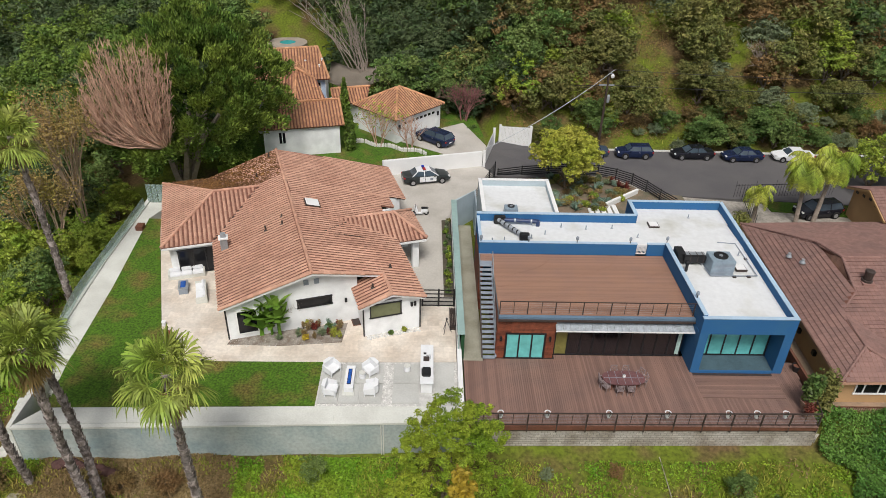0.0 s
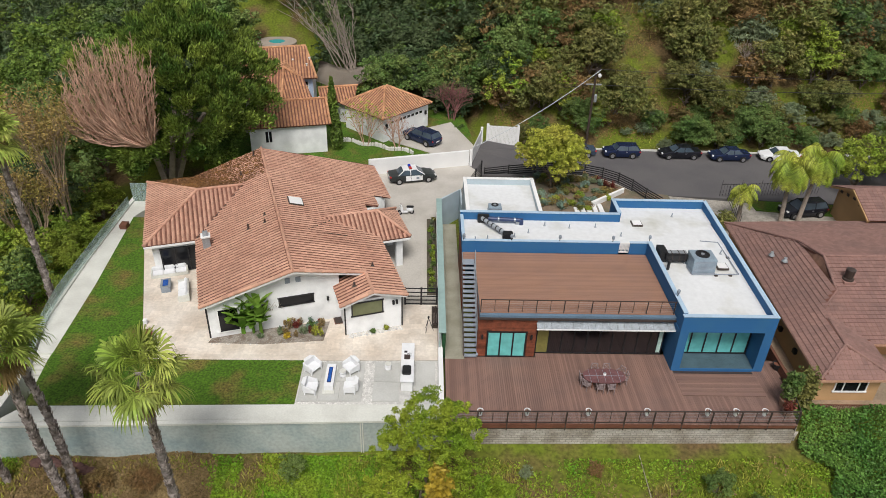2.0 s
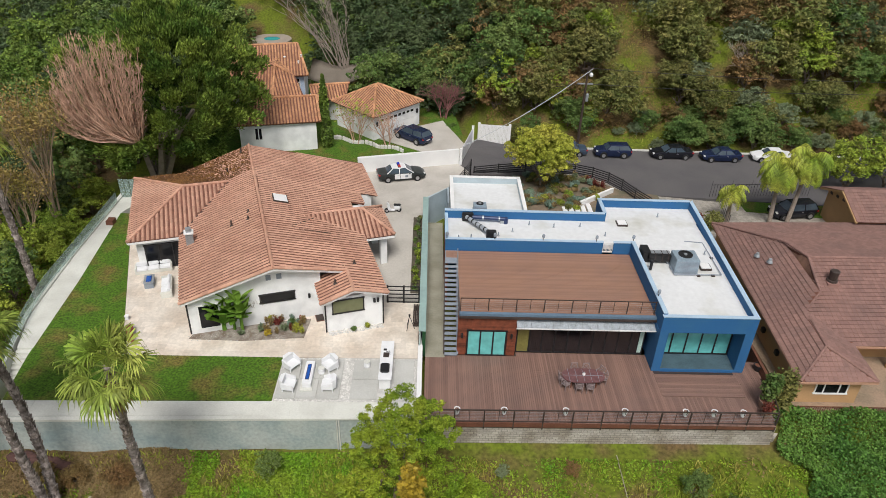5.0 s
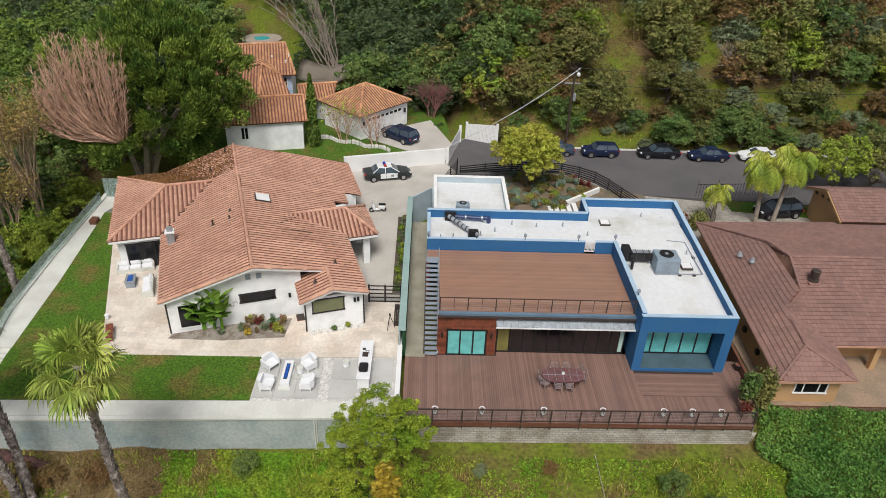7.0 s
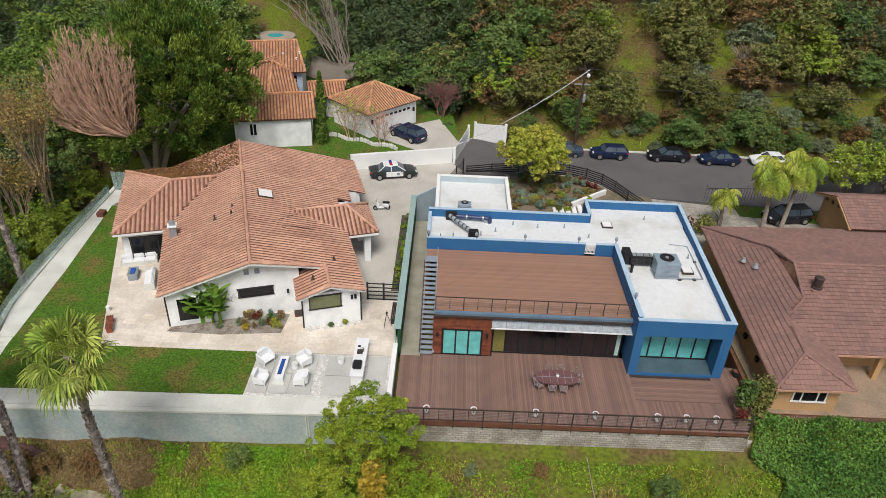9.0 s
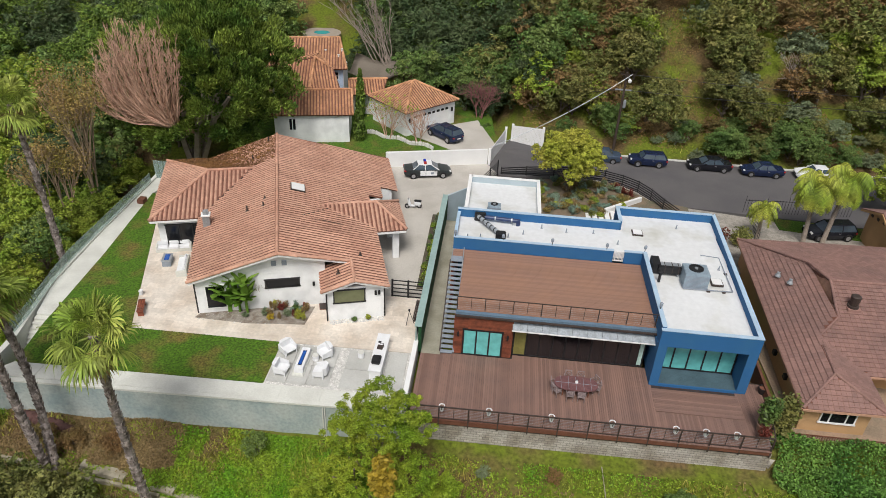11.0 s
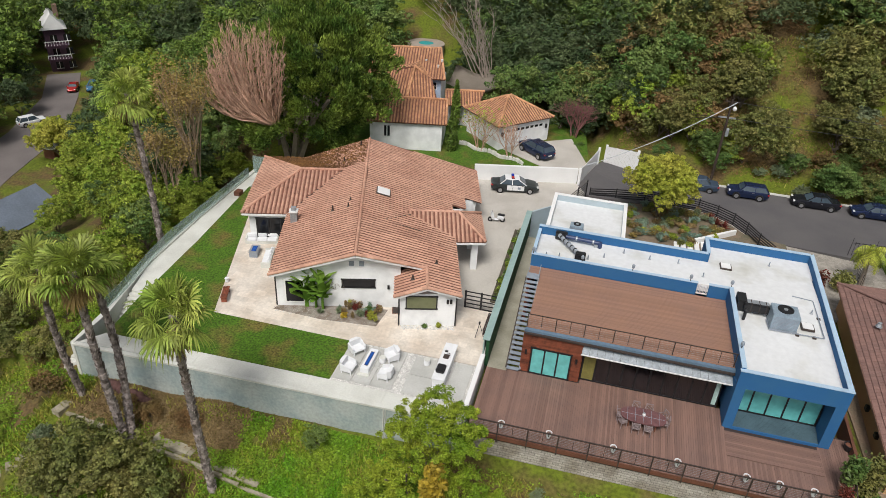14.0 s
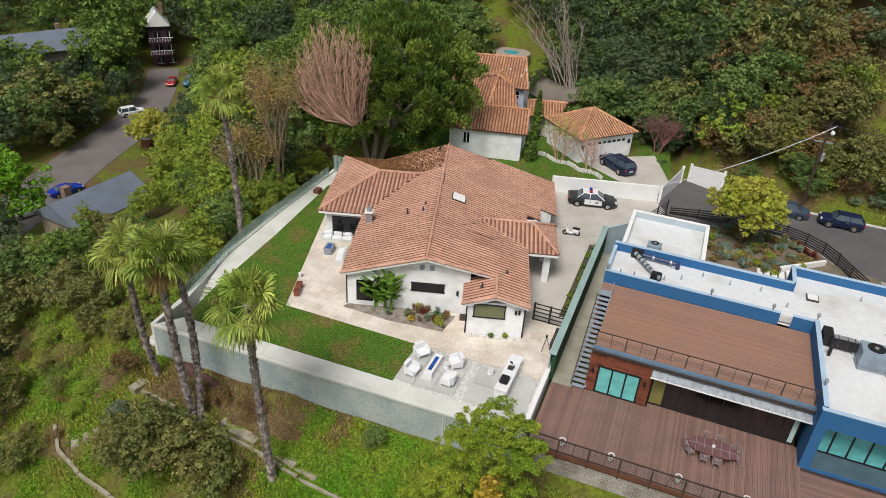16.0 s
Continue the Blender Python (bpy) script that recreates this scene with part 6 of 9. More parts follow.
# ---------------------------------------------------------------- vehicles
def loft(bm, rings):
    vs = [[bm.verts.new(p) for p in r] for r in rings]
    fs = []
    for a, b in zip(vs, vs[1:]):
        k = len(a)
        for i in range(k):
            fs.append(bm.faces.new((a[i], a[(i + 1) % k], b[(i + 1) % k], b[i])))
    fs.append(bm.faces.new(vs[0][::-1]))
    fs.append(bm.faces.new(vs[-1]))
    bmesh.ops.recalc_face_normals(bm, faces=fs)
    return bm


def car(name, label, category, m, paint, L=4.8, W=1.84, H=1.45, kind="sedan", trim=None, doors=None, group="parked cars"):
    """A car at the origin facing +x, then set at the pose m."""
    t = thing(name, label, category, (0, 0, 0), group)
    h = L / 2
    belt = 0.92 if kind == "sedan" else 1.02
    hood = 0.86 if kind == "sedan" else 1.0
    if kind == "sedan":
        prof = [(-h, 0.45, 0.86), (-h + 0.12, 0.32, 0.98), (-h + 0.95, 0.24, 1.0), (-0.1, 0.22, belt), (0.9, 0.24, belt), (h - 1.15, 0.24, 0.93), (h - 0.35, 0.26, hood - 0.08), (h - 0.06, 0.33, 0.68), (h, 0.42, 0.6)]
    else:
        prof = [(-h, 0.5, 1.0), (-h + 0.08, 0.34, 1.06), (-h + 0.5, 0.27, belt + 0.02), (-0.1, 0.25, belt), (0.9, 0.26, belt), (h - 1.15, 0.27, 1.02), (h - 0.3, 0.3, hood - 0.06), (h - 0.05, 0.36, 0.8), (h, 0.45, 0.7)]
    rings = []
    for x, zb, zt in prof:
        e = ease(0, 0.5, h - abs(x))
        w = W / 2 * (0.78 + 0.22 * e)
        zm = zb + (zt - zb) * 0.55
        rings.append([(x, -w * 0.9, zb), (x, -w, zm), (x, -w * 0.97, zt - 0.06), (x, -w * 0.86, zt), (x, w * 0.86, zt), (x, w * 0.97, zt - 0.06), (x, w, zm), (x, w * 0.9, zb)])
    body = part("body", loft(bmesh.new(), rings), paint, t, smooth=False)
    if kind == "sedan":
        g0, g1, g2, g3 = -h + 0.85, -h + 1.5, 0.35, h - 1.35
    else:
        g0, g1, g2, g3 = -h + 0.12, -h + 0.5, 0.45, h - 1.2
    wb, wr = W / 2 * 0.88, W / 2 * 0.68
    cab = [[(g0, -wb, belt), (g0, wb, belt), (g0 + 0.02, wb, belt + 0.02), (g0 + 0.02, -wb, belt + 0.02)],
           [(g1, -wb, belt - 0.02), (g1, wb, belt - 0.02), (g1, wr, H - 0.05), (g1, -wr, H - 0.05)],
           [(g2, -wb, belt - 0.02), (g2, wb, belt - 0.02), (g2, wr, H - 0.05), (g2, -wr, H - 0.05)],
           [(g3, -wb, belt - 0.02), (g3, wb, belt - 0.02), (g3 - 0.02, wb, belt), (g3 - 0.02, -wb, belt)]]
    part("cabin_glass", loft(bmesh.new(), cab), M_CGLASS, t)
    roof_m = trim or paint
    bm = bmesh.new()
    loft(bm, [[(g1 - 0.06, -wr * 0.95, H - 0.07), (g1 - 0.06, wr * 0.95, H - 0.07), (g1 - 0.06, wr * 0.9, H - 0.03), (g1 - 0.06, -wr * 0.9, H - 0.03)],
              [((g1 + g2) / 2, -wr * 1.06, H - 0.07), ((g1 + g2) / 2, wr * 1.06, H - 0.07), ((g1 + g2) / 2, wr * 0.9, H), ((g1 + g2) / 2, -wr * 0.9, H)],
              [(g2 + 0.08, -wr * 0.95, H - 0.08), (g2 + 0.08, wr * 0.95, H - 0.08), (g2 + 0.08, wr * 0.9, H - 0.03), (g2 + 0.08, -wr * 0.9, H - 0.03)]])
    part("roof", bm, roof_m, t)
    for s in (-1, 1):
        for a, b in (((g0, wb, belt), (g1, wr, H - 0.05)), ((g3, wb, belt), (g2, wr, H - 0.05)), (((g1 + g2) / 2, wb * 1.01, belt), ((g1 + g2) / 2, wr * 1.03, H - 0.05))):
            part("pillar", bm_beam(bmesh.new(), (a[0], s * a[1], a[2]), (b[0], s * b[1], b[2]), 0, flat=0.07), roof_m, t)
        part("mirror", bx(0.62, 0.82, s * (W / 2 + 0.08) - 0.09, s * (W / 2 + 0.08) + 0.09, belt, belt + 0.14, bevel=0.03), paint, t)
        part("headlight", bx(h - 0.28, h - 0.07, s * W * 0.33 - 0.17, s * W * 0.33 + 0.17, 0.62 if kind == "sedan" else 0.76, 0.75 if kind == "sedan" else 0.9, bevel=0.02), M_LAMP, t)
        part("tail_light", bx(-h + 0.0, -h + 0.2, s * W * 0.34 - 0.16, s * W * 0.34 + 0.16, 0.74, 0.9, bevel=0.02), M_RED, t)
        part("door_handle", bx(-0.55, -0.35, s * (W / 2 - 0.01) - 0.02, s * (W / 2 - 0.01) + 0.02, belt - 0.17, belt - 0.13), M_RIM, t)
        if doors:
            part("door", bx(-h + 1.65, -0.28, s * (W / 2 - 0.02) - 0.03, s * (W / 2 - 0.02) + 0.03, 0.34, belt - 0.02, bevel=0.015), doors, t, "white rear door")
            d = part("door", bx(-0.25, 0.92, s * (W / 2 - 0.02) - 0.03, s * (W / 2 - 0.02) + 0.03, 0.34, belt - 0.02, bevel=0.015), doors, t, "white front door")
            part("door_mark", bx(0.25, 0.55, s * (W / 2 + 0.012) - 0.003, s * (W / 2 + 0.012) + 0.003, 0.5, 0.75), M_GREYP, d)
        for x in (-h + 0.95, h - 0.95):
            R = 0.33 if kind == "sedan" else 0.37
            y = s * (W / 2 - 0.075)
            part("wheel_arch", bm_beam(bmesh.new(), (x, y, R + 0.02), (x, y + s * 0.09, R + 0.02), R * 1.14, R * 1.14, 20), M_BLACK, t)
            wl = part("wheel", bm_beam(bmesh.new(), (x, y - 0.11, R), (x, y + 0.11, R), R, R, 20), M_TYRE, t)
            part("rim", bm_beam(bmesh.new(), (x, y - s * 0.02, R), (x, y + s * 0.125, R), R * 0.68, R * 0.62, 12), M_RIM, wl)
    part("grille", bx(h - 0.06, h + 0.015, -0.42, 0.42, 0.42, 0.6, bevel=0.02), M_BLACK, t)
    part("licence_plate", bx(-h - 0.012, -h + 0.05, -0.25, 0.25, 0.6, 0.72), M_WPAINT, t)
    t.matrix_basis = m
    return t


P_NAVY = mat("navy_paint", (0.022, 0.034, 0.085), 0.18, 0.1, 1.0, 5.0, 0.0, 0.3)
P_BLACKC = mat("black_paint", (0.018, 0.019, 0.026), 0.18, 0.1, 1.0, 5.0, 0.0, 0.2)
P_CHAR = mat("charcoal_paint", (0.035, 0.042, 0.043), 0.3, 0.1, 1.0, 5.0, 0.0, 0.2)
P_WHITEC = mat("white_car_paint", (0.75, 0.76, 0.77), 0.3, 0.05, 1.0, 5.0, 0.0)
P_BLUEC = mat("bright_blue_paint", (0.015, 0.05, 0.45), 0.25, 0.1, 1.0, 5.0, 0.0, 0.2)
P_REDC = mat("red_car_paint", (0.40, 0.02, 0.02), 0.25, 0.1, 1.0, 5.0, 0.0, 0.2)
P_SLATE = mat("slate_blue_paint", (0.07, 0.10, 0.15), 0.25, 0.1, 1.0, 5.0, 0.0, 0.3)
pc = car("patrol_car", "charcoal and white patrol sedan with a roof light bar", "car", Matrix.Identity(4), P_CHAR, 5.0, 1.9, 1.48, "sedan", P_WHITEC, P_WHITEC)
bar = part("light_bar", bx(-0.42, -0.12, -0.55, 0.55, 1.47, 1.52), M_BLACK, pc)
for s, m in ((-1, M_RED), (1, mat("blue_lamp", (0.02, 0.05, 0.5), 0.2))):
    part("beacon", bx(-0.4, -0.14, min(s * 0.08, s * 0.54), max(s * 0.08, s * 0.54), 1.52, 1.62, bevel=0.03), m, bar)
pc.matrix_basis = pose(-1.95, 66.75, DZ, 0, 0, 13.5)
car("suv", "dark navy wagon parked before the garage", "car", pose(-1.0, 75.4, 1.0, 0, 0, 138), P_NAVY, 4.8, 1.9, 1.62, "suv")
car("hatchback", "slate blue car parked behind the street tree", "car", pose(17.3, 76.3, RZ, 0, 0, 180), P_SLATE, 4.3, 1.8, 1.5)
car("suv", "dark blue compact car parked at the kerb", "car", pose(22.5, 76.2, RZ, 0, 0, 181), P_NAVY, 4.3, 1.8, 1.55, "suv")
car("sedan", "black sedan parked at the kerb", "car", pose(29.5, 76.3, RZ, 0, 0, 181), P_BLACKC, 4.9, 1.86, 1.46)
car("sedan", "navy sedan parked at the kerb", "car", pose(35.3, 75.9, RZ, 0, 0, 181), P_NAVY, 4.7, 1.84, 1.46)
car("sedan", "white car parked at the kerb under the palms", "car", pose(41.4, 76.1, RZ, 0, 0, 178), P_WHITEC, 4.7, 1.84, 1.46)
car("suv", "black wagon parked on the pad behind the palms", "car", pose(37.9, 62.4, RZ + 0.02, 0, 0, 190), P_BLACKC, 4.8, 1.9, 1.66, "suv")

# motor scooter on the drive
sc = thing("motor_scooter", "cream motor scooter with a dark seat on its stand", "scooter", (-2.4, 59.3, DZ))
for x in (-3.0, -1.85):
    w = part("wheel", bm_beam(bmesh.new(), (x, 59.24 + (x + 2.4) * 0.2, DZ + 0.24), (x, 59.36 + (x + 2.4) * 0.2, DZ + 0.24), 0.24, 0.24, 16), M_TYRE, sc)
    part("hub", bm_beam(bmesh.new(), (x, 59.22 + (x + 2.4) * 0.2, DZ + 0.24), (x, 59.38 + (x + 2.4) * 0.2, DZ + 0.24), 0.12, 0.12, 12), M_RIM, w)
part("body", bx(-2.35, -1.7, 59.15, 59.6, DZ + 0.3, DZ + 0.72, bevel=0.1), M_FABRIC, sc)
part("footboard", bx(-2.8, -2.2, 59.1, 59.4, DZ + 0.25, DZ + 0.33, bevel=0.02), M_FABRIC, sc)
part("leg_shield", bm_beam(bmesh.new(), (-2.75, 59.22, DZ + 0.3), (-2.9, 59.2, DZ + 1.0), 0.16, 0.12, 8), M_FABRIC, sc)
part("seat", bx(-2.35, -1.65, 59.2, 59.55, DZ + 0.72, DZ + 0.84, bevel=0.05), M_BLACK, sc)
part("handlebar", bm_beam(bmesh.new(), (-2.88, 58.9, DZ + 1.05), (-2.88, 59.55, DZ + 1.05), 0.025), M_BLACK, sc)
part("fork", bm_beam(bmesh.new(), (-3.0, 59.2, DZ + 0.24), (-2.86, 59.2, DZ + 1.05), 0.04), M_RIM, sc)
part("headlamp", bm_lathe(bmesh.new(), [(0.05, 0), (0.1, 0.05), (0.06, 0.14)], 10, (-2.95, 59.2, DZ + 0.95)), M_LAMP, sc)

# ---------------------------------------------------------------- deck furniture
dt = thing("dining_table", "oval dark wood outdoor dining table", "table", (11.75, 36.25, 0))
bm = bmesh.new()
pl = []
for k in range(28):
    a = 2 * math.pi * k / 28
    c, s = math.cos(a), math.sin(a)
    pl.append((11.75 + 1.45 * math.copysign(abs(c) ** 0.75, c), 36.25 + 0.72 * math.copysign(abs(s) ** 0.75, s)))
part("tabletop", bm_prism(bmesh.new(), pl, 0.70, 0.75), mat("dark_plum_slats", (0.17, 0.08, 0.082), 0.5, 0.25, 3.0, 14.0, 0.1), dt)
for k in range(5):
    x = 10.75 + 0.5 * k
    part("top_slat", bx(x - 0.012, x + 0.012, 35.62, 36.88, 0.751, 0.757), M_GREYP, dt)
part("top_slat", bx(10.4, 13.1, 36.235, 36.265, 0.752, 0.758), M_GREYP, dt)
for x, y in ((10.9, 35.85), (12.6, 35.85), (10.9, 36.65), (12.6, 36.65)):
    part("leg", bm_beam(bmesh.new(), (x, y, 0), (x, y, 0.7), 0, flat=0.08), M_WOODB, dt)
jar = thing("table_lantern", "small white lantern on the dining table", "lantern", (11.78, 36.3, 0.758))
part("glass", bm_lathe(bmesh.new(), [(0.09, 0), (0.11, 0.1), (0.07, 0.2)], 12, (11.78, 36.3, 0.758)), M_WPAINT, jar)
part("lid", bm_lathe(bmesh.new(), [(0.08, 0.2), (0.03, 0.26)], 12, (11.78, 36.3, 0.758)), M_STEEL, jar)


M_TAUPE = mat("taupe_metal", (0.30, 0.24, 0.24), 0.6, 0.2, 2.0, 14.0, 0.05)


def dining_chair():
    t = thing("dining_chair", "metal and wood outdoor chair with a crossed back", "chair", (0, 0, 0), "chairs round the table")
    part("seat", bx(-0.24, 0.24, -0.23, 0.23, 0.42, 0.46, bevel=0.015), M_TAUPE, t)
    for x in (-0.21, 0.21):
        for y in (-0.2, 0.2):
            part("leg", bm_beam(bmesh.new(), (x, y, 0), (x, y, 0.42), 0.022), M_TAUPE, t)
        part("back_post", bm_beam(bmesh.new(), (x, 0.21, 0.42), (x, 0.28, 0.95), 0.022), M_TAUPE, t)
        part("armrest", bm_beam(bmesh.new(), (x * 1.2, -0.15, 0.66), (x * 1.2, 0.25, 0.66), 0, flat=0.04), M_TAUPE, t)
        part("brace", bm_beam(bmesh.new(), (x, 0.22, 0.5), (-x, 0.275, 0.9), 0.016), M_TAUPE, t)
    part("top_bar", bm_beam(bmesh.new(), (-0.22, 0.28, 0.95), (0.22, 0.28, 0.95), 0, flat=0.05), M_TAUPE, t)
    return t


dc = dining_chair()
spots = [(11.3, 37.0, 0), (12.15, 37.0, 4), (11.35, 35.45, 180), (12.1, 35.45, 176), (10.35, 36.3, 90), (10.5, 35.75, 125), (13.15, 36.35, -90), (13.0, 36.8, -55)]
dc.matrix_basis = pose(spots[0][0], spots[0][1], 0, 0, 0, spots[0][2])
for x, y, a in spots[1:]:
    copy_thing(dc, pose(x, y, 0, 0, 0, a))


def rail_planter(x, y):
    t = thing("rail_planter", "small white pot hooked on the deck railing", "planter", (x, y, 0.5), "rail pots")
    part("pot", bm_lathe(bmesh.new(), [(0.11, 0), (0.19, 0.38), (0.21, 0.42), (0.17, 0.42), (0.16, 0.36)], 14, (x, y, 0.5)), M_FABRIC, t)
    part("hook", bx(x - 0.02, x + 0.02, y - 0.22, y - 0.1, 0.75, 1.1), M_DARKM, t)
    part("soil", bm_lathe(bmesh.new(), [(0.15, 0.3), (0.155, 0.37), (0.05, 0.4)], 10, (x, y, 0.5)), M_CLAY, t)


for x in (3.05, 6.05, 10.0, 13.8, 17.75, 19.6, 21.5):
    rail_planter(x, 32.72 + 0.0096 * x)

# big pots with shrubs at the deck corner
def pot(x, y, z, r, h, m=M_CLAY):
    t = thing("plant_pot", "weathered clay pot on the deck", "pot", (x, y, z), "deck pots")
    part("bowl", bm_lathe(bmesh.new(), [(r * 0.7, 0), (r, h * 0.75), (r * 1.08, h), (r * 0.9, h), (r * 0.85, h * 0.85)], 18, (x, y, z)), m, t)
    part("soil", bm_lathe(bmesh.new(), [(r * 0.86, h * 0.7), (r * 0.86, h * 0.86), (r * 0.3, h * 0.9)], 14, (x, y, z)), M_WOODB, t)
    return t


def bush(name, label, at, r, h, n, leaf, material, seed, category="shrub", group="garden shrubs", droop=0.0, parent=None):
    global RNG
    RNG = np.random.default_rng(seed)
    t = thing(name, label, category, at, group)
    x, y, z = at
    bm = bmesh.new()
    rnd = random.Random(seed)
    for k in range(6):
        a = rnd.uniform(0, 6.28)
        bm_beam(bm, (x, y, z - 0.1), (x + r * 0.5 * math.cos(a), y + r * 0.5 * math.sin(a), z + h * 0.6), 0.03, 0.012, 5)
    part("woody_base", bm, M_BARK, t)
    pts = [blob_points(n // 5, (x + rnd.uniform(-0.4, 0.4) * r, y + rnd.uniform(-0.4, 0.4) * r, z + h * rnd.uniform(0.4, 0.7)), (r * 0.65, r * 0.65, h * 0.42), 0.3) for k in range(5)]
    v, f = leaf_quads(np.concatenate(pts), leaf, droop)
    part("leaves", np_mesh("leaves", v, f, material), material, t)
    return t


pot(23.55, 34.3, 0, 0.42, 0.7)
pot(23.3, 33.4, 0, 0.32, 0.5)
pot(24.6, 38.0, 0, 0.3, 0.5, M_BLACK)
bush("potted_tree", "leafy potted shrub at the deck corner", (23.55, 34.3, 0.6), 0.9, 2.6, 500, 0.14, L_GREEN, 61)
bush("flowering_shrub", "red flowering shrub in a pot", (23.3, 33.4, 0.42), 0.5, 0.9, 260, 0.09, L_RED, 62)
bush("corner_shrub", "dense green shrub rising beside the deck corner", (24.9, 34.6, -1.9), 1.0, 4.6, 1100, 0.15, L_OAK, 63)

# ---------------------------------------------------------------- white house yard
# lounge slabs
ls = thing("lounge_slab", "pale grey concrete lounge slab", "paving", (-6.5, 35.6, PZ - 0.05), "slabs", "structure")
M_SLAB = mat("grey_slab", (0.50, 0.50, 0.48), 0.85, 0.10, 0.6, 9.0, 0.1, other=(0.43, 0.43, 0.41), obj=0.05)
for x0, x1, y0, y1 in ((-8.75, -7.45, 33.75, 35.6), (-8.75, -7.45, 35.65, 37.55), (-7.4, -6.1, 33.75, 35.6), (-7.4, -6.1, 35.65, 37.55), (-6.05, -4.6, 33.75, 35.6), (-6.05, -4.6, 35.65, 37.6), (-3.9, -2.15, 33.8, 35.6), (-3.9, -2.15, 35.65, 37.6), (-1.1, 0.2, 34.0, 37.7)):
    part("slab", bx(x0, x1, y0, y1, PZ - 0.07, PZ + 0.01, bevel=0.008), M_SLAB, ls)
random.seed(4)
av, af = [], []
def pebbles(x0, x1, y0, y1, z, n, s):
    for k in range(n):
        c = Vector((random.uniform(x0, x1), random.uniform(y0, y1), z))
        r = s * random.uniform(0.5, 1.2)
        a = random.uniform(0, 6.28)
        b = len(av)
        for i in range(5):
            q = a + i * 1.257
            av.append((c.x + r * math.cos(q), c.y + r * 0.75 * math.sin(q), z - 0.03))
        av.append((c.x, c.y, z + r * 0.55))
        af.extend([(b + i, b + (i + 1) % 5, b + 5) for i in range(5)])
pebbles(-4.58, -3.92, 33.7, 37.7, PZ - 0.05, 480, 0.08)
pebbles(-8.8, -2.2, 33.5, 33.75, PZ - 0.05, 330, 0.08)
pebbles(-8.8, 0.4, 37.58, 37.76, PZ - 0.05, 420, 0.06)
pebbles(0.22, 0.44, 34.0, 37.6, PZ - 0.05, 150, 0.07)
for k in range(90):
    s = k / 90
    x, y = hw(3.4 + 4.0 * s, -1.5 + 0.15 * math.sin(k))
    pebbles(x - 0.12, x + 0.12, y - 0.12, y + 0.12, PZ, 3, 0.1)
for k in range(140):
    s = k / 140
    x, y = -15.7 + 7.7 * s, 39.55 + 0.4 * s + 0.25 * math.sin(k * 0.7)
    pebbles(x - 0.3, x + 0.3, y - 0.1, y + 0.9 + 0.6 * s, PZ, 6, 0.06)
tagged(new("pebbles", raw_mesh("pebbles", av, af, M_GRAVEL)), "white garden pebbles", "pebbles", kind="stuff")


def lounge_chair(at, turn):
    t = thing("lounge_chair", "white moulded plastic lounge chair", "chair", (0, 0, 0), "lounge chairs")
    part("seat", bx(-0.36, 0.36, -0.38, 0.3, 0.26, 0.36, bevel=0.04), M_FABRIC, t)
    bm = bm_prism(bmesh.new(), [(-0.40, 0.22), (0.40, 0.22), (0.22, 0.44), (-0.22, 0.44)], 0.2, 0.78)
    part("backrest", bm, M_FABRIC, t)
    for s in (-1, 1):
        bm = bm_prism(bmesh.new(), [(s * 0.36, -0.3), (s * 0.44, -0.3), (s * 0.44, 0.3), (s * 0.36, 0.3)], 0.2, lambda x, y: 0.52 + 0.3 * (y + 0.3))
        part("armrest", bm, M_FABRIC, t)
        for y in (-0.3, 0.26):
            part("leg", bm_beam(bmesh.new(), (s * 0.38, y, 0), (s * 0.34, y, 0.28), 0.035, 0.05, 8), M_FABRIC, t)
    t.scale = (1.2, 1.2, 1.1)
    t.matrix_basis = pose(at[0], at[1], PZ + 0.01, 0, 0, turn) @ Matrix.Diagonal((1.2, 1.2, 1.1, 1))
    return t


lc = lounge_chair((-8.1, 36.75), 52)
for at, a in (((-7.95, 34.75), 85), ((-5.5, 36.75), -52), ((-5.35, 34.85), -92)):
    copy_thing(lc, pose(at[0], at[1], PZ + 0.01, 0, 0, a))
fp = thing("fire_pit", "white concrete fire table with blue glass", "fire pit", (-6.8, 35.8, PZ))
part("plinth", bx(-7.2, -6.42, 34.45, 37.0, PZ, PZ + 0.1), M_CONCW, fp)
part("body", bx(-7.08, -6.48, 34.65, 36.85, PZ + 0.1, PZ + 0.5, bevel=0.02), M_FABRIC, fp)
part("burner_tray", bx(-6.92, -6.66, 35.0, 36.5, PZ + 0.5, PZ + 0.515), M_BLACK, fp)
part("fire_glass", bx(-6.89, -6.69, 35.05, 36.45, PZ + 0.515, PZ + 0.54, bevel=0.01), M_BLUEP, fp)


def stool(x, y):
    t = thing("side_stool", "small white drum side table", "side table", (x, y, PZ + 0.01), "drum tables")
    part("drum", bm_lathe(bmesh.new(), [(0.2, 0), (0.23, 0.1), (0.19, 0.22), (0.23, 0.34), (0.2, 0.43)], 18, (x, y, PZ + 0.01)), M_FABRIC, t)
    part("top", bm_lathe(bmesh.new(), [(0.21, 0.43), (0.22, 0.46), (0.05, 0.462)], 18, (x, y, PZ + 0.01)), M_CONCW, t)


stool(-6.0, 36.2)
stool(-3.0, 36.95)
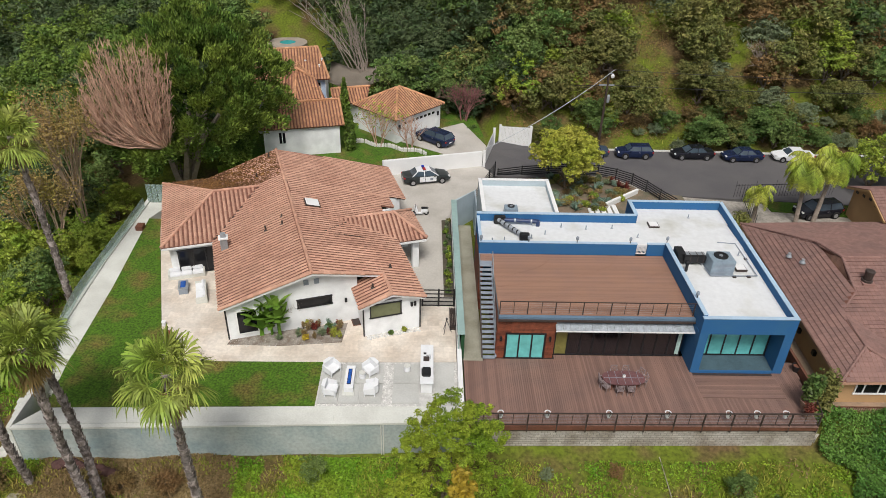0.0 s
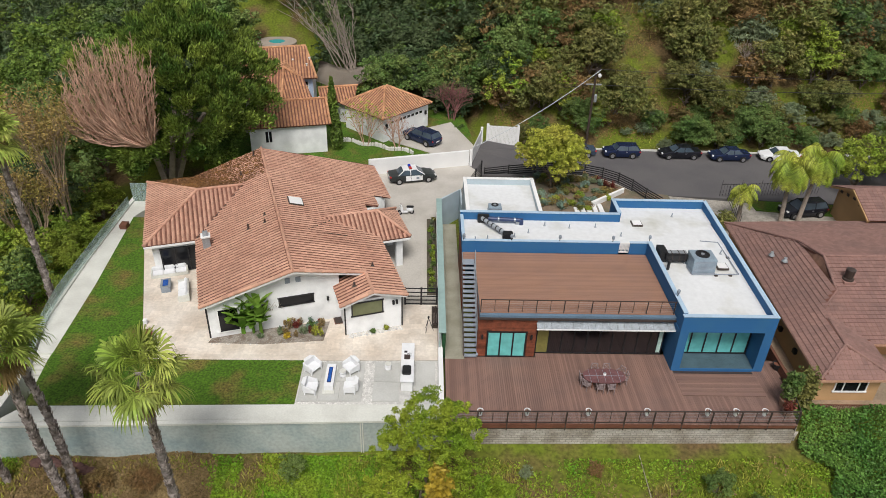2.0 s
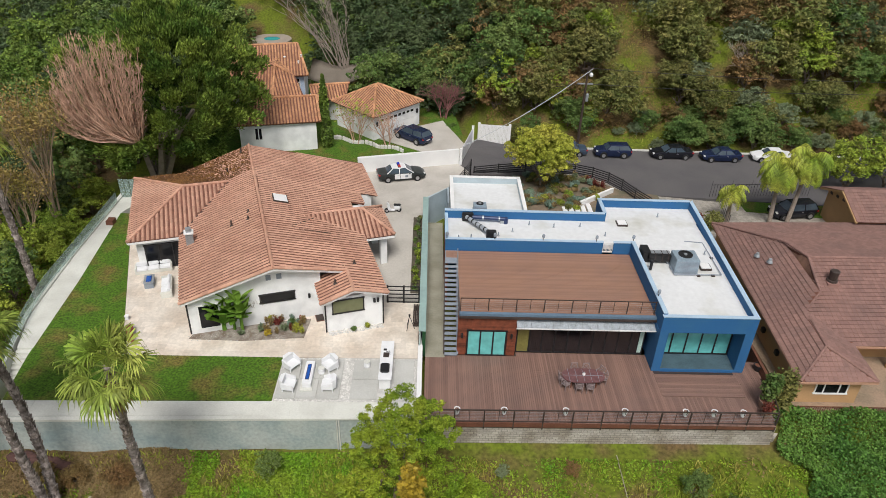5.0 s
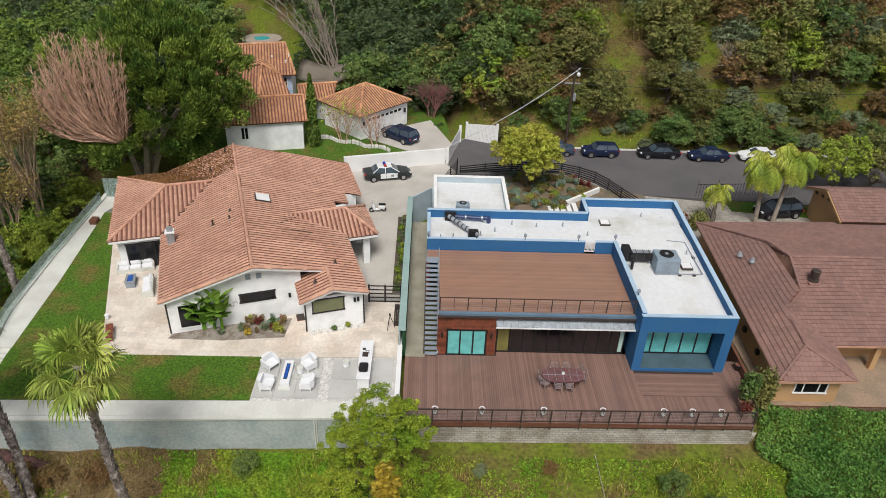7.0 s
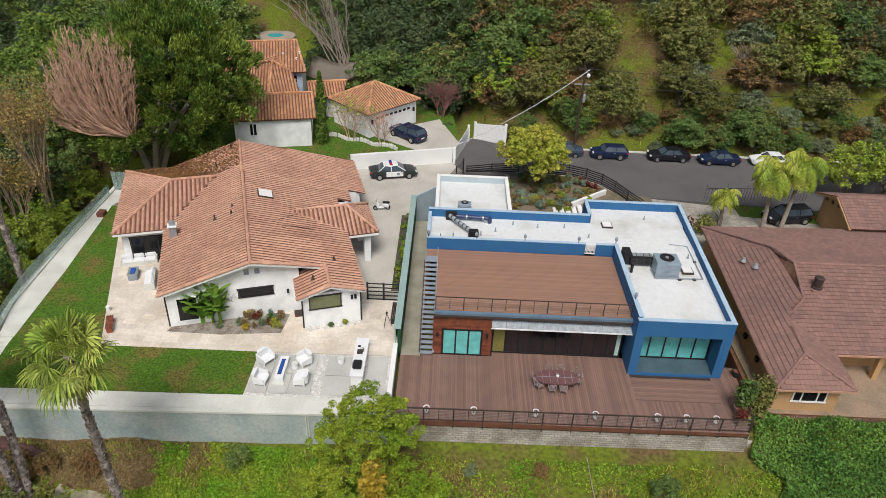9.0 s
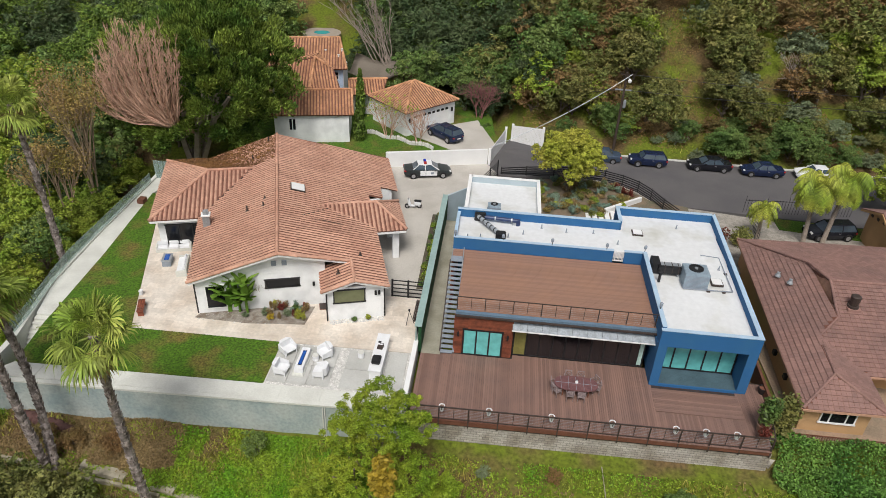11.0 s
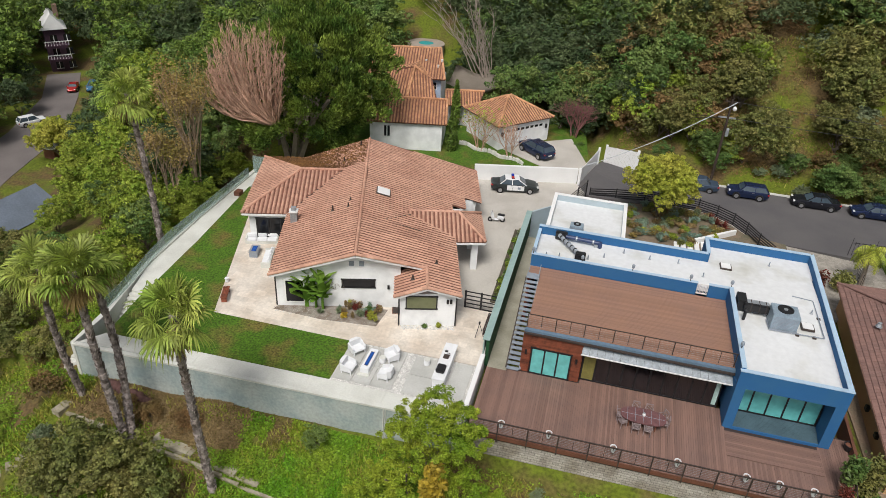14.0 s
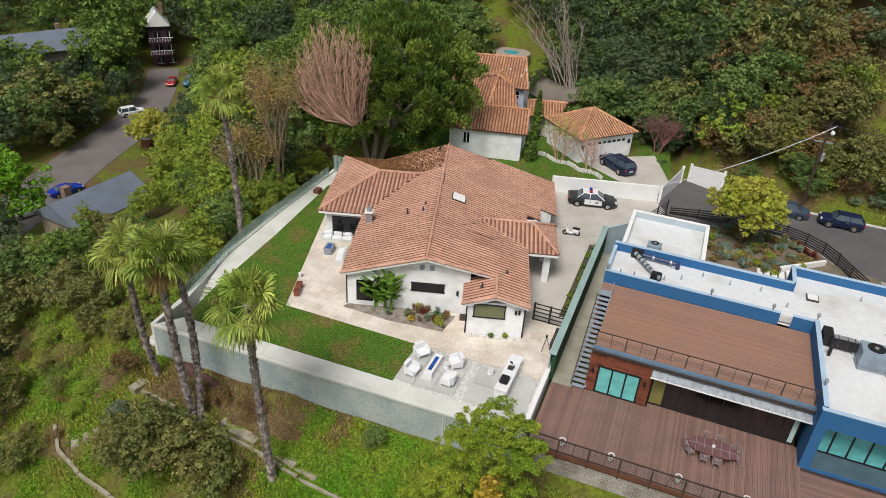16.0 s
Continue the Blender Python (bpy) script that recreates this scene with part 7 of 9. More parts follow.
# outdoor kitchen counter
kc = thing("kitchen_counter", "white outdoor kitchen counter with a sink and grill", "counter", (-1.75, 37.2, PZ))
part("base", bx(-2.05, -1.3, 34.8, 38.55, PZ - 0.02, PZ + 0.84), M_WHITE, kc)
part("worktop", bx(-2.1, -1.22, 34.7, 38.65, PZ + 0.84, PZ + 0.9, bevel=0.01), M_FABRIC, kc)
g = part("grill", bx(-1.98, -1.4, 35.3, 36.1, PZ + 0.9, PZ + 1.15, bevel=0.06), M_BLACK, kc)
part("grill_handle", bm_beam(bmesh.new(), (-2.02, 35.4, PZ + 1.05), (-2.02, 36.0, PZ + 1.05), 0.02), M_RIM, g)
s = part("sink", bx(-1.9, -1.5, 36.9, 37.4, PZ + 0.9, PZ + 0.908), M_DARKM, kc)
part("tap", bm_beam(bmesh.new(), (-1.45, 37.15, PZ + 0.9), (-1.45, 37.15, PZ + 1.25), 0.02), M_BLACK, s)
part("spout", bm_beam(bmesh.new(), (-1.45, 37.15, PZ + 1.25), (-1.7, 37.15, PZ + 1.2), 0.018), M_BLACK, s)
part("knife_block", bx(-1.9, -1.7, 37.6, 37.7, PZ + 0.9, PZ + 1.0), M_BLACK, kc)
# bench by the wall, tripod, door mat
bn = thing("bench", "dark brown slatted bench by the dividing wall", "bench", (0.2, 42.2, PZ), "benches")
for k in range(4):
    part("slat", bx(0.0 + k * 0.12, 0.1 + k * 0.12, 41.3, 43.6, PZ + 0.42, PZ + 0.46), M_DARKM, bn)
for y in (41.45, 43.4):
    part("leg", bx(0.03, 0.43, y, y + 0.08, PZ, PZ + 0.42), M_DARKM, bn)
tp = thing("tripod", "thin black tripod standing on the patio", "tripod", (-0.25, 41.2, PZ))
for k in range(3):
    a = k * 2.1
    part("leg", bm_beam(bmesh.new(), (-0.25 + 0.38 * math.cos(a), 41.2 + 0.38 * math.sin(a), PZ), (-0.25, 41.2, PZ + 1.15), 0.022), M_BLACK, tp)
part("head", bx(-0.32, -0.18, 41.13, 41.27, PZ + 1.15, PZ + 1.3, bevel=0.02), M_BLACK, tp)
dm = thing("floor_mat", "dark brown door mat on the patio", "mat", (-6.95, 42.3, PZ))
bm = bx(-0.35, 0.35, -0.45, 0.45, -0.02, 0.012, bevel=0.004)
bm.transform(Matrix.Translation((-6.95, 42.3, PZ)) @ Matrix.Rotation(HA, 4, "Z"))
part("mat_body", bm, M_WOODB, dm)
bm = bx(-0.3, 0.3, -0.4, 0.4, 0.012, 0.016)
bm.transform(Matrix.Translation((-6.95, 42.3, PZ)) @ Matrix.Rotation(HA, 4, "Z"))
part("mat_top", bm, M_DARKM, dm)
# garden bench and cooler at the lawn edge
gb = thing("bench", "reddish wooden bench at the lawn edge", "bench", (-20.0, 39.6, PZ), "benches")
RB = Matrix.Translation((-20.05, 39.7, PZ)) @ Matrix.Rotation(radians(20), 4, "Z")
for k in range(4):
    bm = bx(-0.24 + k * 0.125, -0.13 + k * 0.125, -0.8, 0.8, 0.42, 0.46)
    bm.transform(RB)
    part("slat", bm, M_REDWOOD, gb)
for y in (-0.7, 0.6):
    bm = bx(-0.2, 0.2, y, y + 0.1, -0.02, 0.42)
    bm.transform(RB)
    part("leg", bm, M_REDWOOD, gb)
cb = thing("garden_lantern", "white box lantern at the lawn edge", "lantern", (-21.0, 41.6, PZ))
part("case", bx(-21.12, -20.88, 41.48, 41.72, PZ - 0.02, PZ + 0.32, bevel=0.03), M_FABRIC, cb)
part("lid", bx(-21.15, -20.85, 41.45, 41.75, PZ + 0.32, PZ + 0.37, bevel=0.02), M_WPAINT, cb)
# sofas and fire table on the side terrace
def sofa(name_at, turn, length):
    t = thing("outdoor_sofa", "white cushioned outdoor sofa", "sofa", (0, 0, 0), "outdoor sofas")
    part("frame", bx(-length / 2, length / 2, -0.42, 0.42, 0, 0.26, bevel=0.02), M_CONCW, t)
    part("back_frame", bx(-length / 2, length / 2, 0.3, 0.42, 0.26, 0.66, bevel=0.02), M_CONCW, t)
    n = max(2, int(length / 0.85))
    w = length / n
    for k in range(n):
        x = -length / 2 + k * w
        part("seat_cushion", bx(x + 0.02, x + w - 0.02, -0.4, 0.28, 0.26, 0.42, bevel=0.05), M_FABRIC, t)
        part("back_cushion", bx(x + 0.03, x + w - 0.03, 0.1, 0.32, 0.42, 0.78, bevel=0.07), M_FABRIC, t)
    for s in (-1, 1):
        part("armrest", bx(s * length / 2 - 0.07, s * length / 2 + 0.07, -0.42, 0.42, 0.0, 0.56, bevel=0.03), M_CONCW, t)
    t.matrix_basis = pose(*name_at, 0, 0, turn)
    return t


sofa((-21.25, 48.15, PZ - 0.03), 17, 2.7)
sofa((-19.35, 45.5, PZ - 0.03), -73, 2.3)
ft = thing("fire_table", "grey square fire table with blue glass", "fire table", (-20.9, 46.0, PZ - 0.03))
RF = Matrix.Translation((-20.9, 46.1, PZ - 0.03)) @ Matrix.Rotation(radians(14), 4, "Z")
for nm, d, m in (("body", (-0.34, 0.34, -0.6, 0.6, 0, 0.5), M_GREYP), ("top", (-0.38, 0.38, -0.64, 0.64, 0.5, 0.55), M_STEEL), ("fire_glass", (-0.2, 0.2, -0.42, 0.42, 0.55, 0.58), M_BLUEP)):
    bm = bx(*d, bevel=0.015)
    bm.transform(RF)
    part(nm, bm, m, ft)

# black driveway gate
gt = thing("driveway_gate", "black steel gate with horizontal bars", "gate", (-0.8, 44.5, DZ))
for x in (-2.05, -0.8, 0.4):
    part("gate_post", bx(x - 0.07, x + 0.07, 44.45, 44.6, DZ - 0.05, DZ + 1.75), M_BLACK, gt)
for k in range(5):
    z = DZ + 0.2 + 0.36 * k
    part("bar", bx(-2.0, 0.4, 44.49, 44.55, z, z + 0.07), M_BLACK, gt)
# planting strip beside the drive
bm = bm_prism(bmesh.new(), [(-0.35, 46.0), (0.45, 46.0), (0.4, 58.3), (-0.4, 58.3)], B0, DZ + 0.06)
solid("planting_strip", bm, mat("dark_mulch", (0.10, 0.085, 0.06), 0.95, 0.3, 2.0, 12.0, 0.5), "dark mulch planting strip", "garden bed")
random.seed(9)
for k in range(17):
    y = 46.5 + k * 0.72
    bush("strip_shrub", "small green and grey planting beside the drive", (random.uniform(-0.15, 0.25), y, DZ + 0.05), random.uniform(0.22, 0.42), random.uniform(0.3, 0.7), 150, 0.08, random.choice([L_GREEN, L_GREY, L_OAK, L_BRIGHT]), 200 + k)
# bed before the white house
bm = bm_prism(bmesh.new(), [(-15.9, 39.5), (-12.0, 39.4), (-7.8, 39.9), (-7.6, 42.1), (-15.5, 40.6)], PZ - 0.1, PZ + 0.02)
solid("garden_bed", bm, mat("grey_gravel_soil", (0.30, 0.27, 0.235), 0.95, 0.35, 1.6, 9.0, 0.5, other=(0.17, 0.13, 0.10)), "grey gravel and soil bed before the white wall", "garden bed")
random.seed(52)
for k in range(22):
    q = k / 21
    x, y = -11.0 + 3.1 * random.random(), 40.2 + 1.5 * random.random() + 0.25 * q
    kind = random.choice(["straw", "straw", "red", "grey", "olive"])
    bush("tuft", "small tufted garden plant in the gravel bed", (x, y, PZ), random.uniform(0.16, 0.3), random.uniform(0.4, 0.8), 200, 0.06, {"straw": L_STRAW, "red": L_RED, "grey": L_AGAVE, "olive": L_LIME}[kind], 900 + k, "plant", "bed tufts", -0.9)
banana_rnd = random.Random(8)
bp = thing("banana_plant", "clump of banana plants with broad torn leaves", "plant", (-13.4, 41.0, PZ))
for k in range(18):
    tall = banana_rnd.uniform(0.9, 2.3) if k < 12 else 0.5
    x, y = -13.5 + banana_rnd.uniform(-1.3, 1.3), 40.95 + banana_rnd.uniform(-0.45, 0.3)
    part("stem", bm_beam(bmesh.new(), (x, y, PZ - 0.05), (x, y, PZ + tall + 0.1), 0.1, 0.06, 8), L_BANANA, bp)
    for j in range(8):
        bm = bmesh.new()
        a, el = j * 2.4 + k, banana_rnd.uniform(50, 88)
        h = Vector((math.cos(a), math.sin(a), 0))
        p, v = Vector((x, y, PZ + tall)), h * math.cos(radians(el)) + Vector((0, 0, math.sin(radians(el))))
        side = Vector((-h.y, h.x, 0))
        prev = None
        for i in range(9):
            w = 0.31 * math.sin(math.pi * (i + 0.6) / 9.2) * banana_rnd.uniform(0.75, 1.1)
            row = [bm.verts.new(p - side * w - Vector((0, 0, w * 0.35))), bm.verts.new(p), bm.verts.new(p + side * w - Vector((0, 0, w * 0.35)))]
            if prev:
                bm.faces.new((prev[0], prev[1], row[1], row[0]))
                bm.faces.new((prev[1], prev[2], row[2], row[1]))
            prev = row
            p = p + v * 0.22
            v = (v + Vector((0, 0, -0.15))).normalized()
        part("leaf", bm, L_BANANA, bp)
for x, y, r, h, m, nm in ((-10.9, 40.5, 0.35, 0.55, L_GREY, "agave_clump"), (-9.9, 41.3, 0.35, 0.6, L_RED, "red_flower_clump"), (-9.3, 40.6, 0.4, 0.6, L_GREY, "grey_shrub"), (-8.9, 41.5, 0.35, 0.5, L_GREEN, "green_shrub"), (-8.4, 40.5, 0.4, 0.8, L_LIME, "yellow_shrub"),
                          (-10.4, 40.1, 0.3, 0.5, L_YELLOW, "yellow_shrub"), (-8.2, 41.7, 0.3, 0.6, L_RED, "red_flower_clump"), (-9.6, 42.0, 0.25, 0.5, L_RED, "red_flower_clump"), (-12.3, 40.1, 0.3, 0.4, L_GREY, "grey_shrub"), (-4.3, 40.85, 0.25, 0.35, L_GREEN, "green_shrub"), (-3.3, 41.2, 0.25, 0.35, L_LIME, "yellow_shrub")):
    bush(nm, "small garden plant in the pebble bed", (x, y, PZ), r, h, 260, 0.07, m, int(x * -31 + y))
tw = thing("bare_shrub", "small leafless shrub against the white wall", "shrub", (-11.3, 41.6, PZ))
bm = bmesh.new()
limb_tree(bm, (-11.3, 41.5, PZ - 0.05), (-11.3, 41.5, PZ + 0.8), 0.045, 5, 0.5, 3, [], 3, 0.74)
part("twigs", bm, M_PALEB, tw)
bush("porch_shrub", "bright green leafy shrub at the drive corner", (-4.6, 56.6, DZ), 0.8, 1.3, 700, 0.12, L_BRIGHT, 91)

# glass balustrade along the side wall, far corner gate
gbz = thing("glass_balustrade", "frameless pale glass balustrade on the side wall", "balustrade", (-28.5, 45, PZ + 0.1))
ys = [35.4 + 1.5 * k for k in range(17)]
for a, b in zip(ys, ys[1:]):
    xa, xb = -27.35 - 1.2 * ease(35, 46, a), -27.35 - 1.2 * ease(35, 46, b)
    part("glass_panel", bm_prism(bmesh.new(), [(xa - 0.015, a + 0.03), (xb - 0.015, b - 0.03), (xb + 0.015, b - 0.03), (xa + 0.015, a + 0.03)], PZ + 0.1, PZ + 1.1), M_PGLASS, gbz)
bn2 = thing("utility_screen", "pale blue-grey metal screen at the path end", "screen", (-27, 60.7, PZ))
for k in range(5):
    part("panel", bx(-28.6 + k * 0.5, -28.15 + k * 0.5, 60.5, 60.58, PZ - 0.05, PZ + 1.9), M_PGLASS, bn2)
cr = thing("crate", "brown wooden crate on the side path", "crate", (-27.6, 55.5, PZ))
for k in range(4):
    part("board", bx(-27.9, -27.3, 55.1 + k * 0.2, 55.28 + k * 0.2, PZ - 0.02, PZ + 0.4), M_WOODB, cr)

# ---------------------------------------------------------------- front slope details
def low_wall(name, pts, z_off, h, w, m, label):
    bm = bmesh.new()
    for (x0, y0), (x1, y1) in zip(pts, pts[1:]):
        n = max(2, int(math.hypot(x1 - x0, y1 - y0) / 1.2))
        for k in range(n):
            ax, ay = x0 + (x1 - x0) * k / n, y0 + (y1 - y0) * k / n
            bx_, by_ = x0 + (x1 - x0) * (k + 1) / n, y0 + (y1 - y0) * (k + 1) / n
            d = Vector((bx_ - ax, by_ - ay)).normalized()
            q = Vector((-d.y, d.x)) * w / 2
            z = ground_z((ax + bx_) / 2, (ay + by_) / 2)
            bm_prism(bm, [(ax - q.x, ay - q.y), (bx_ - q.x, by_ - q.y), (bx_ + q.x, by_ + q.y), (ax + q.x, ay + q.y)], z - 0.8, z + h)
    solid(name, bm, m, label, "wall")


low_wall("slope_wall", [(-26.2, 28.5), (-21.5, 28.1), (-18.6, 27.7), (-14.9, 27.2), (-11.2, 26.8), (-7.0, 26.3)], 0, 0.2, 0.2, M_SLOPEW, "low pale concrete wall across the slope")
low_wall("slope_wall", [(-31.4, 25.0), (-29.4, 23.4), (-26.4, 22.3), (-23.3, 21.8), (-17, 20.8)], 0, 0.2, 0.22, M_SLOPEW, "low pale concrete wall lower on the slope")
low_wall("slope_path", [(-28.6, 23.9), (-27.4, 25.0), (-27.2, 26.5), (-26.5, 29.9)], 0, 0.06, 0.7, M_SLOPEW, "pale broken concrete path")
low_wall("slope_path", [(-19.4, 28.5), (-16.1, 28.0)], 0, 0.07, 0.8, M_SLOPEW, "pale broken concrete path")
low_wall("slope_path", [(-14.6, 27.8), (-11.2, 27.45)], 0, 0.07, 0.7, M_SLOPEW, "pale broken concrete path")
random.seed(21)
for k in range(9):
    x, y = -24.6 + k * 0.42, 31.0 - 0.05 * k + random.uniform(-0.15, 0.15)
    t = thing("stone", "dark reddish stone stacked below the wall", "stone", (x, y, ground_z(x, y)), "stacked stones")
    bm = bmesh.new()
    bmesh.ops.create_icosphere(bm, subdivisions=2, radius=0.42)
    for v in bm.verts:
        v.co = Vector((v.co.x * 1.1, v.co.y * 0.8, v.co.z * 0.75)) * (1 + 0.25 * noise.noise(v.co * 2 + Vector((k * 3, 0, 0)))) + Vector((x, y, ground_z(x, y) + 0.15))
    part("rock", bm, mat("dark_red_stone", (0.10, 0.05, 0.045), 0.9, 0.3, 2.0, 9.0, 0.4) if k == 0 else bpy.data.materials["dark_red_stone"], t)
pv = thing("drain_pipe", "pale plastic drain pipe on the slope", "pipe", (10, 30, -2.4))
part("pipe", bm_beam(bmesh.new(), (13.5, 31.8, ground_z(13.5, 31.8) + 0.05), (14.0, 26.5, ground_z(14.0, 26.5) + 0.08), 0.03), M_SLOPEW, pv)
part("joint", bm_beam(bmesh.new(), (13.75, 29.2, ground_z(13.75, 29.2)), (13.78, 29.0, ground_z(13.75, 29.0) + 0.05), 0.09), M_CONCW, pv)
pv2 = thing("wall_pipe", "pale vertical pipe on the retaining wall", "pipe", (-4.4, 32.0, -2.3))
for dx in (0, 0.14):
    part("pipe", bm_beam(bmesh.new(), (-4.5 + dx, 31.98, -2.6), (-4.5 + dx, 31.98, PZ), 0.04), M_CONCW, pv2)

# ---------------------------------------------------------------- street furniture
up = thing("utility_pole", "tarred wooden utility pole with crossarm and lamp", "utility pole", (19.0, 79.0, -0.7))
PX_, PY_ = 18.9, 79.0
part("pole", bm_beam(bmesh.new(), (PX_, PY_, -1.5), (PX_, PY_, 9.0), 0.17, 0.12, 10), M_POLE, up)
part("crossarm", bx(PX_ - 1.0, PX_ + 0.8, PY_ - 0.06, PY_ + 0.06, 6.9, 7.05), M_STEEL, up)
part("crossarm", bx(PX_ - 0.7, PX_ + 0.7, PY_ - 0.06, PY_ + 0.06, 8.7, 8.8), M_POLE, up)
tr = part("transformer", bm_lathe(bmesh.new(), [(0.15, 0), (0.18, 0.1), (0.18, 0.8), (0.1, 0.95)], 12, (PX_ + 0.3, PY_ - 0.1, 4.9)), M_STEEL, up)
part("lamp_head", bm_lathe(bmesh.new(), [(0.08, 0), (0.2, 0.1), (0.22, 0.3), (0.1, 0.45)], 12, (PX_ + 0.45, PY_, 7.8)), M_WPAINT, up)
part("lamp_arm", bm_beam(bmesh.new(), (PX_, PY_, 8.4), (PX_ + 0.5, PY_, 8.3), 0.03), M_STEEL, up)
def cable(a, b, sag, r=0.02):
    a, b = Vector(a), Vector(b)
    d = (b - a).normalized()
    side = d.cross(Vector((0, 0, 1))).normalized()
    up, rings, n = side.cross(d), [], 18
    for k in range(n + 1):
        p = a.lerp(b, k / n) - Vector((0, 0, sag * 4 * (k / n) * (1 - k / n)))
        rings.append([p + side * r, p + up * r, p - side * r, p - up * r])
    return loft(bmesh.new(), rings)
for i, (b, s) in enumerate((((6, 88, 3.5), 0.5), ((4, 92, 4), 0.6), ((100, 84, 8.5), 1.2), ((100, 85, 7.0), 1.2), ((100, 86, 6.6), 1.2), ((4.5, 71, 2.2), 0.6)), 1):
    part("cable", cable((PX_ + 0.2 * (i - 3), PY_, 8.8 if i in (3, 6) else 6.95), b, s, 0.026 if i != 6 else 0.034), M_STEEL if i == 6 else M_BLACK, up)
# curved black fence and planting by the street
cf = thing("curved_fence", "curved black steel fence round the planting bed", "fence", (18, 69, -0.5), "fences")
arc = [(5.8, 68.8), (8.5, 69.6), (11.5, 70.25), (14.8, 70.5), (17.0, 70.2), (18.8, 69.4), (20.3, 68.2), (21.4, 66.6), (22.3, 64.6), (23.4, 62.6)]
for (x0, y0), (x1, y1) in zip(arc, arc[1:]):
    part("fence_post", bx(x0 - 0.05, x0 + 0.05, y0 - 0.05, y0 + 0.05, -1.0, 0.95), M_BLACK, cf)
    for k in range(6):
        z = -0.4 + 0.24 * k
        part("rail", bm_beam(bmesh.new(), (x0, y0, z), (x1, y1, z), 0, flat=0.085), M_BLACK, cf)
bm = bmesh.new()
for (x0, y0), (x1, y1) in zip(arc, arc[1:]):
    d = Vector((x1 - x0, y1 - y0)).normalized()
    q = Vector((-d.y, d.x)) * 0.12
    bm_prism(bm, [(x0 - q.x, y0 - q.y), (x1 - q.x, y1 - q.y), (x1 + q.x, y1 + q.y), (x0 + q.x, y0 + q.y)], B0 - 0.3, -0.42)
solid("fence_kerb", bm, M_CONC, "low concrete kerb under the curved fence", "kerb")
ng = thing("entry_gate", "black steel pedestrian gate with a frosted panel", "gate", (3.5, 63.5, 0), "gates")
for k in range(6):
    part("bar", bm_beam(bmesh.new(), (2.9, 61.5, 0.4 + 0.28 * k), (5.4, 68.2, 0.4 + 0.28 * k), 0, flat=0.06), M_BLACK, ng)
for s in (0.0, 0.35, 0.7, 1.0):
    x, y = 2.9 + 2.5 * s, 61.5 + 6.7 * s
    part("gate_post", bx(x - 0.06, x + 0.06, y - 0.06, y + 0.06, -0.8, 2.0), M_BLACK, ng)
bm = bm_prism(bmesh.new(), [(16.4, 62.6), (20.4, 65.9), (20.25, 66.1), (16.2, 62.85)], -0.6, 0.15)
solid("garden_wall", bm, M_WPAINT, "pale low garden wall", "wall")
for k in range(5):
    bm = bx(14.4 + k * 0.62, 14.85 + k * 0.62, 60.2 + 0.1 * k, 62.3 + 0.16 * k, -0.5, -0.22 + 0.02 * k)
    solid("garden_step", bm, M_WPAINT, "pale entry step in the planting bed", "step")


def agave(x, y, z, r, material, seed, label, stand=0.55):
    """A rosette of thick pointed blades."""
    rnd = random.Random(seed)
    t = thing("agave", label, "plant", (x, y, z), "rosette plants")
    for k in range(20):
        a, el = k * 2.4, radians(15 + 65 * ((k % 7) / 6) * stand * 1.6)
        h = Vector((math.cos(a), math.sin(a), 0))
        side = Vector((-h.y, h.x, 0)) * r * 0.1
        d = h * math.cos(el) + Vector((0, 0, math.sin(el)))
        o, ln = Vector((x, y, z + 0.05)), r * rnd.uniform(0.8, 1.1)
        bm = bmesh.new()
        p = [bm.verts.new(q) for q in (o - side * 0.6, o + side * 0.6, o + d * ln * 0.45 + side, o + d * ln * 0.45 - side, o + d * ln, o + d * ln * 0.4 - Vector((0, 0, r * 0.1)))]
        for q in ((0, 1, 2, 3), (3, 2, 4), (0, 3, 5), (1, 5, 2), (3, 4, 5), (2, 5, 4), (0, 5, 1)):
            bm.faces.new([p[i] for i in q])
        part("blade", bm, material, t)


random.seed(33)
for k in range(120):
    while True:
        x, y = random.uniform(9.8, 20.6), random.uniform(61.8, 69.4)
        if (y < 66.2 or x < 18.5) and not (x > 16.0 and y < 62.6 + 0.8 * (x - 16.4)):
            break
    if k % 9 == 0:
        agave(x, y, -0.36, random.uniform(0.5, 0.85), L_AGAVE, k, "blue-green agave rosette in the planting bed")
    else:
        bush("bed_plant", "low dry-climate plant in the street planting bed", (x, y, -0.36), random.uniform(0.35, 0.7), random.uniform(0.4, 0.75), 360, 0.08, random.choice([L_GREY, L_STRAW, L_OAK, L_FEATHER, L_STRAW, L_TAN, L_AGAVE]), 300 + k)
for k, (x, y) in enumerate(((18.6, 67.4), (19.3, 66.8), (18.0, 68.2))):
    agave(x, y, -0.36, 0.95, L_RED, 70 + k, "red succulent rosette by the curved fence", 0.75)
# iron fence and shrubs by the parking pad
nf = thing("iron_fence", "thin black iron fence by the front lawn", "fence", (34, 65, RZ), "fences")
for k in range(36):
    s = k / 35
    x, y = 30.8 + 11 * s, 66.2 + 0.9 * s
    part("picket", bm_beam(bmesh.new(), (x, y, RZ - 0.1), (x, y, RZ + (1.5 if k % 7 else 1.9)), 0.02, 0.02, 4), M_BLACK, nf)
part("rail", bm_beam(bmesh.new(), (30.8, 66.2, RZ + 1.4), (41.8, 67.1, RZ + 1.4), 0, flat=0.04), M_BLACK, nf)
for k in range(12):
    s = k / 11
    x, y = 30.3 + 1.2 * s, 59.5 + 6.2 * s
    part("picket", bm_beam(bmesh.new(), (x, y, RZ - 0.1), (x, y, RZ + 1.5), 0.025, 0.025, 4), M_BLACK, nf)
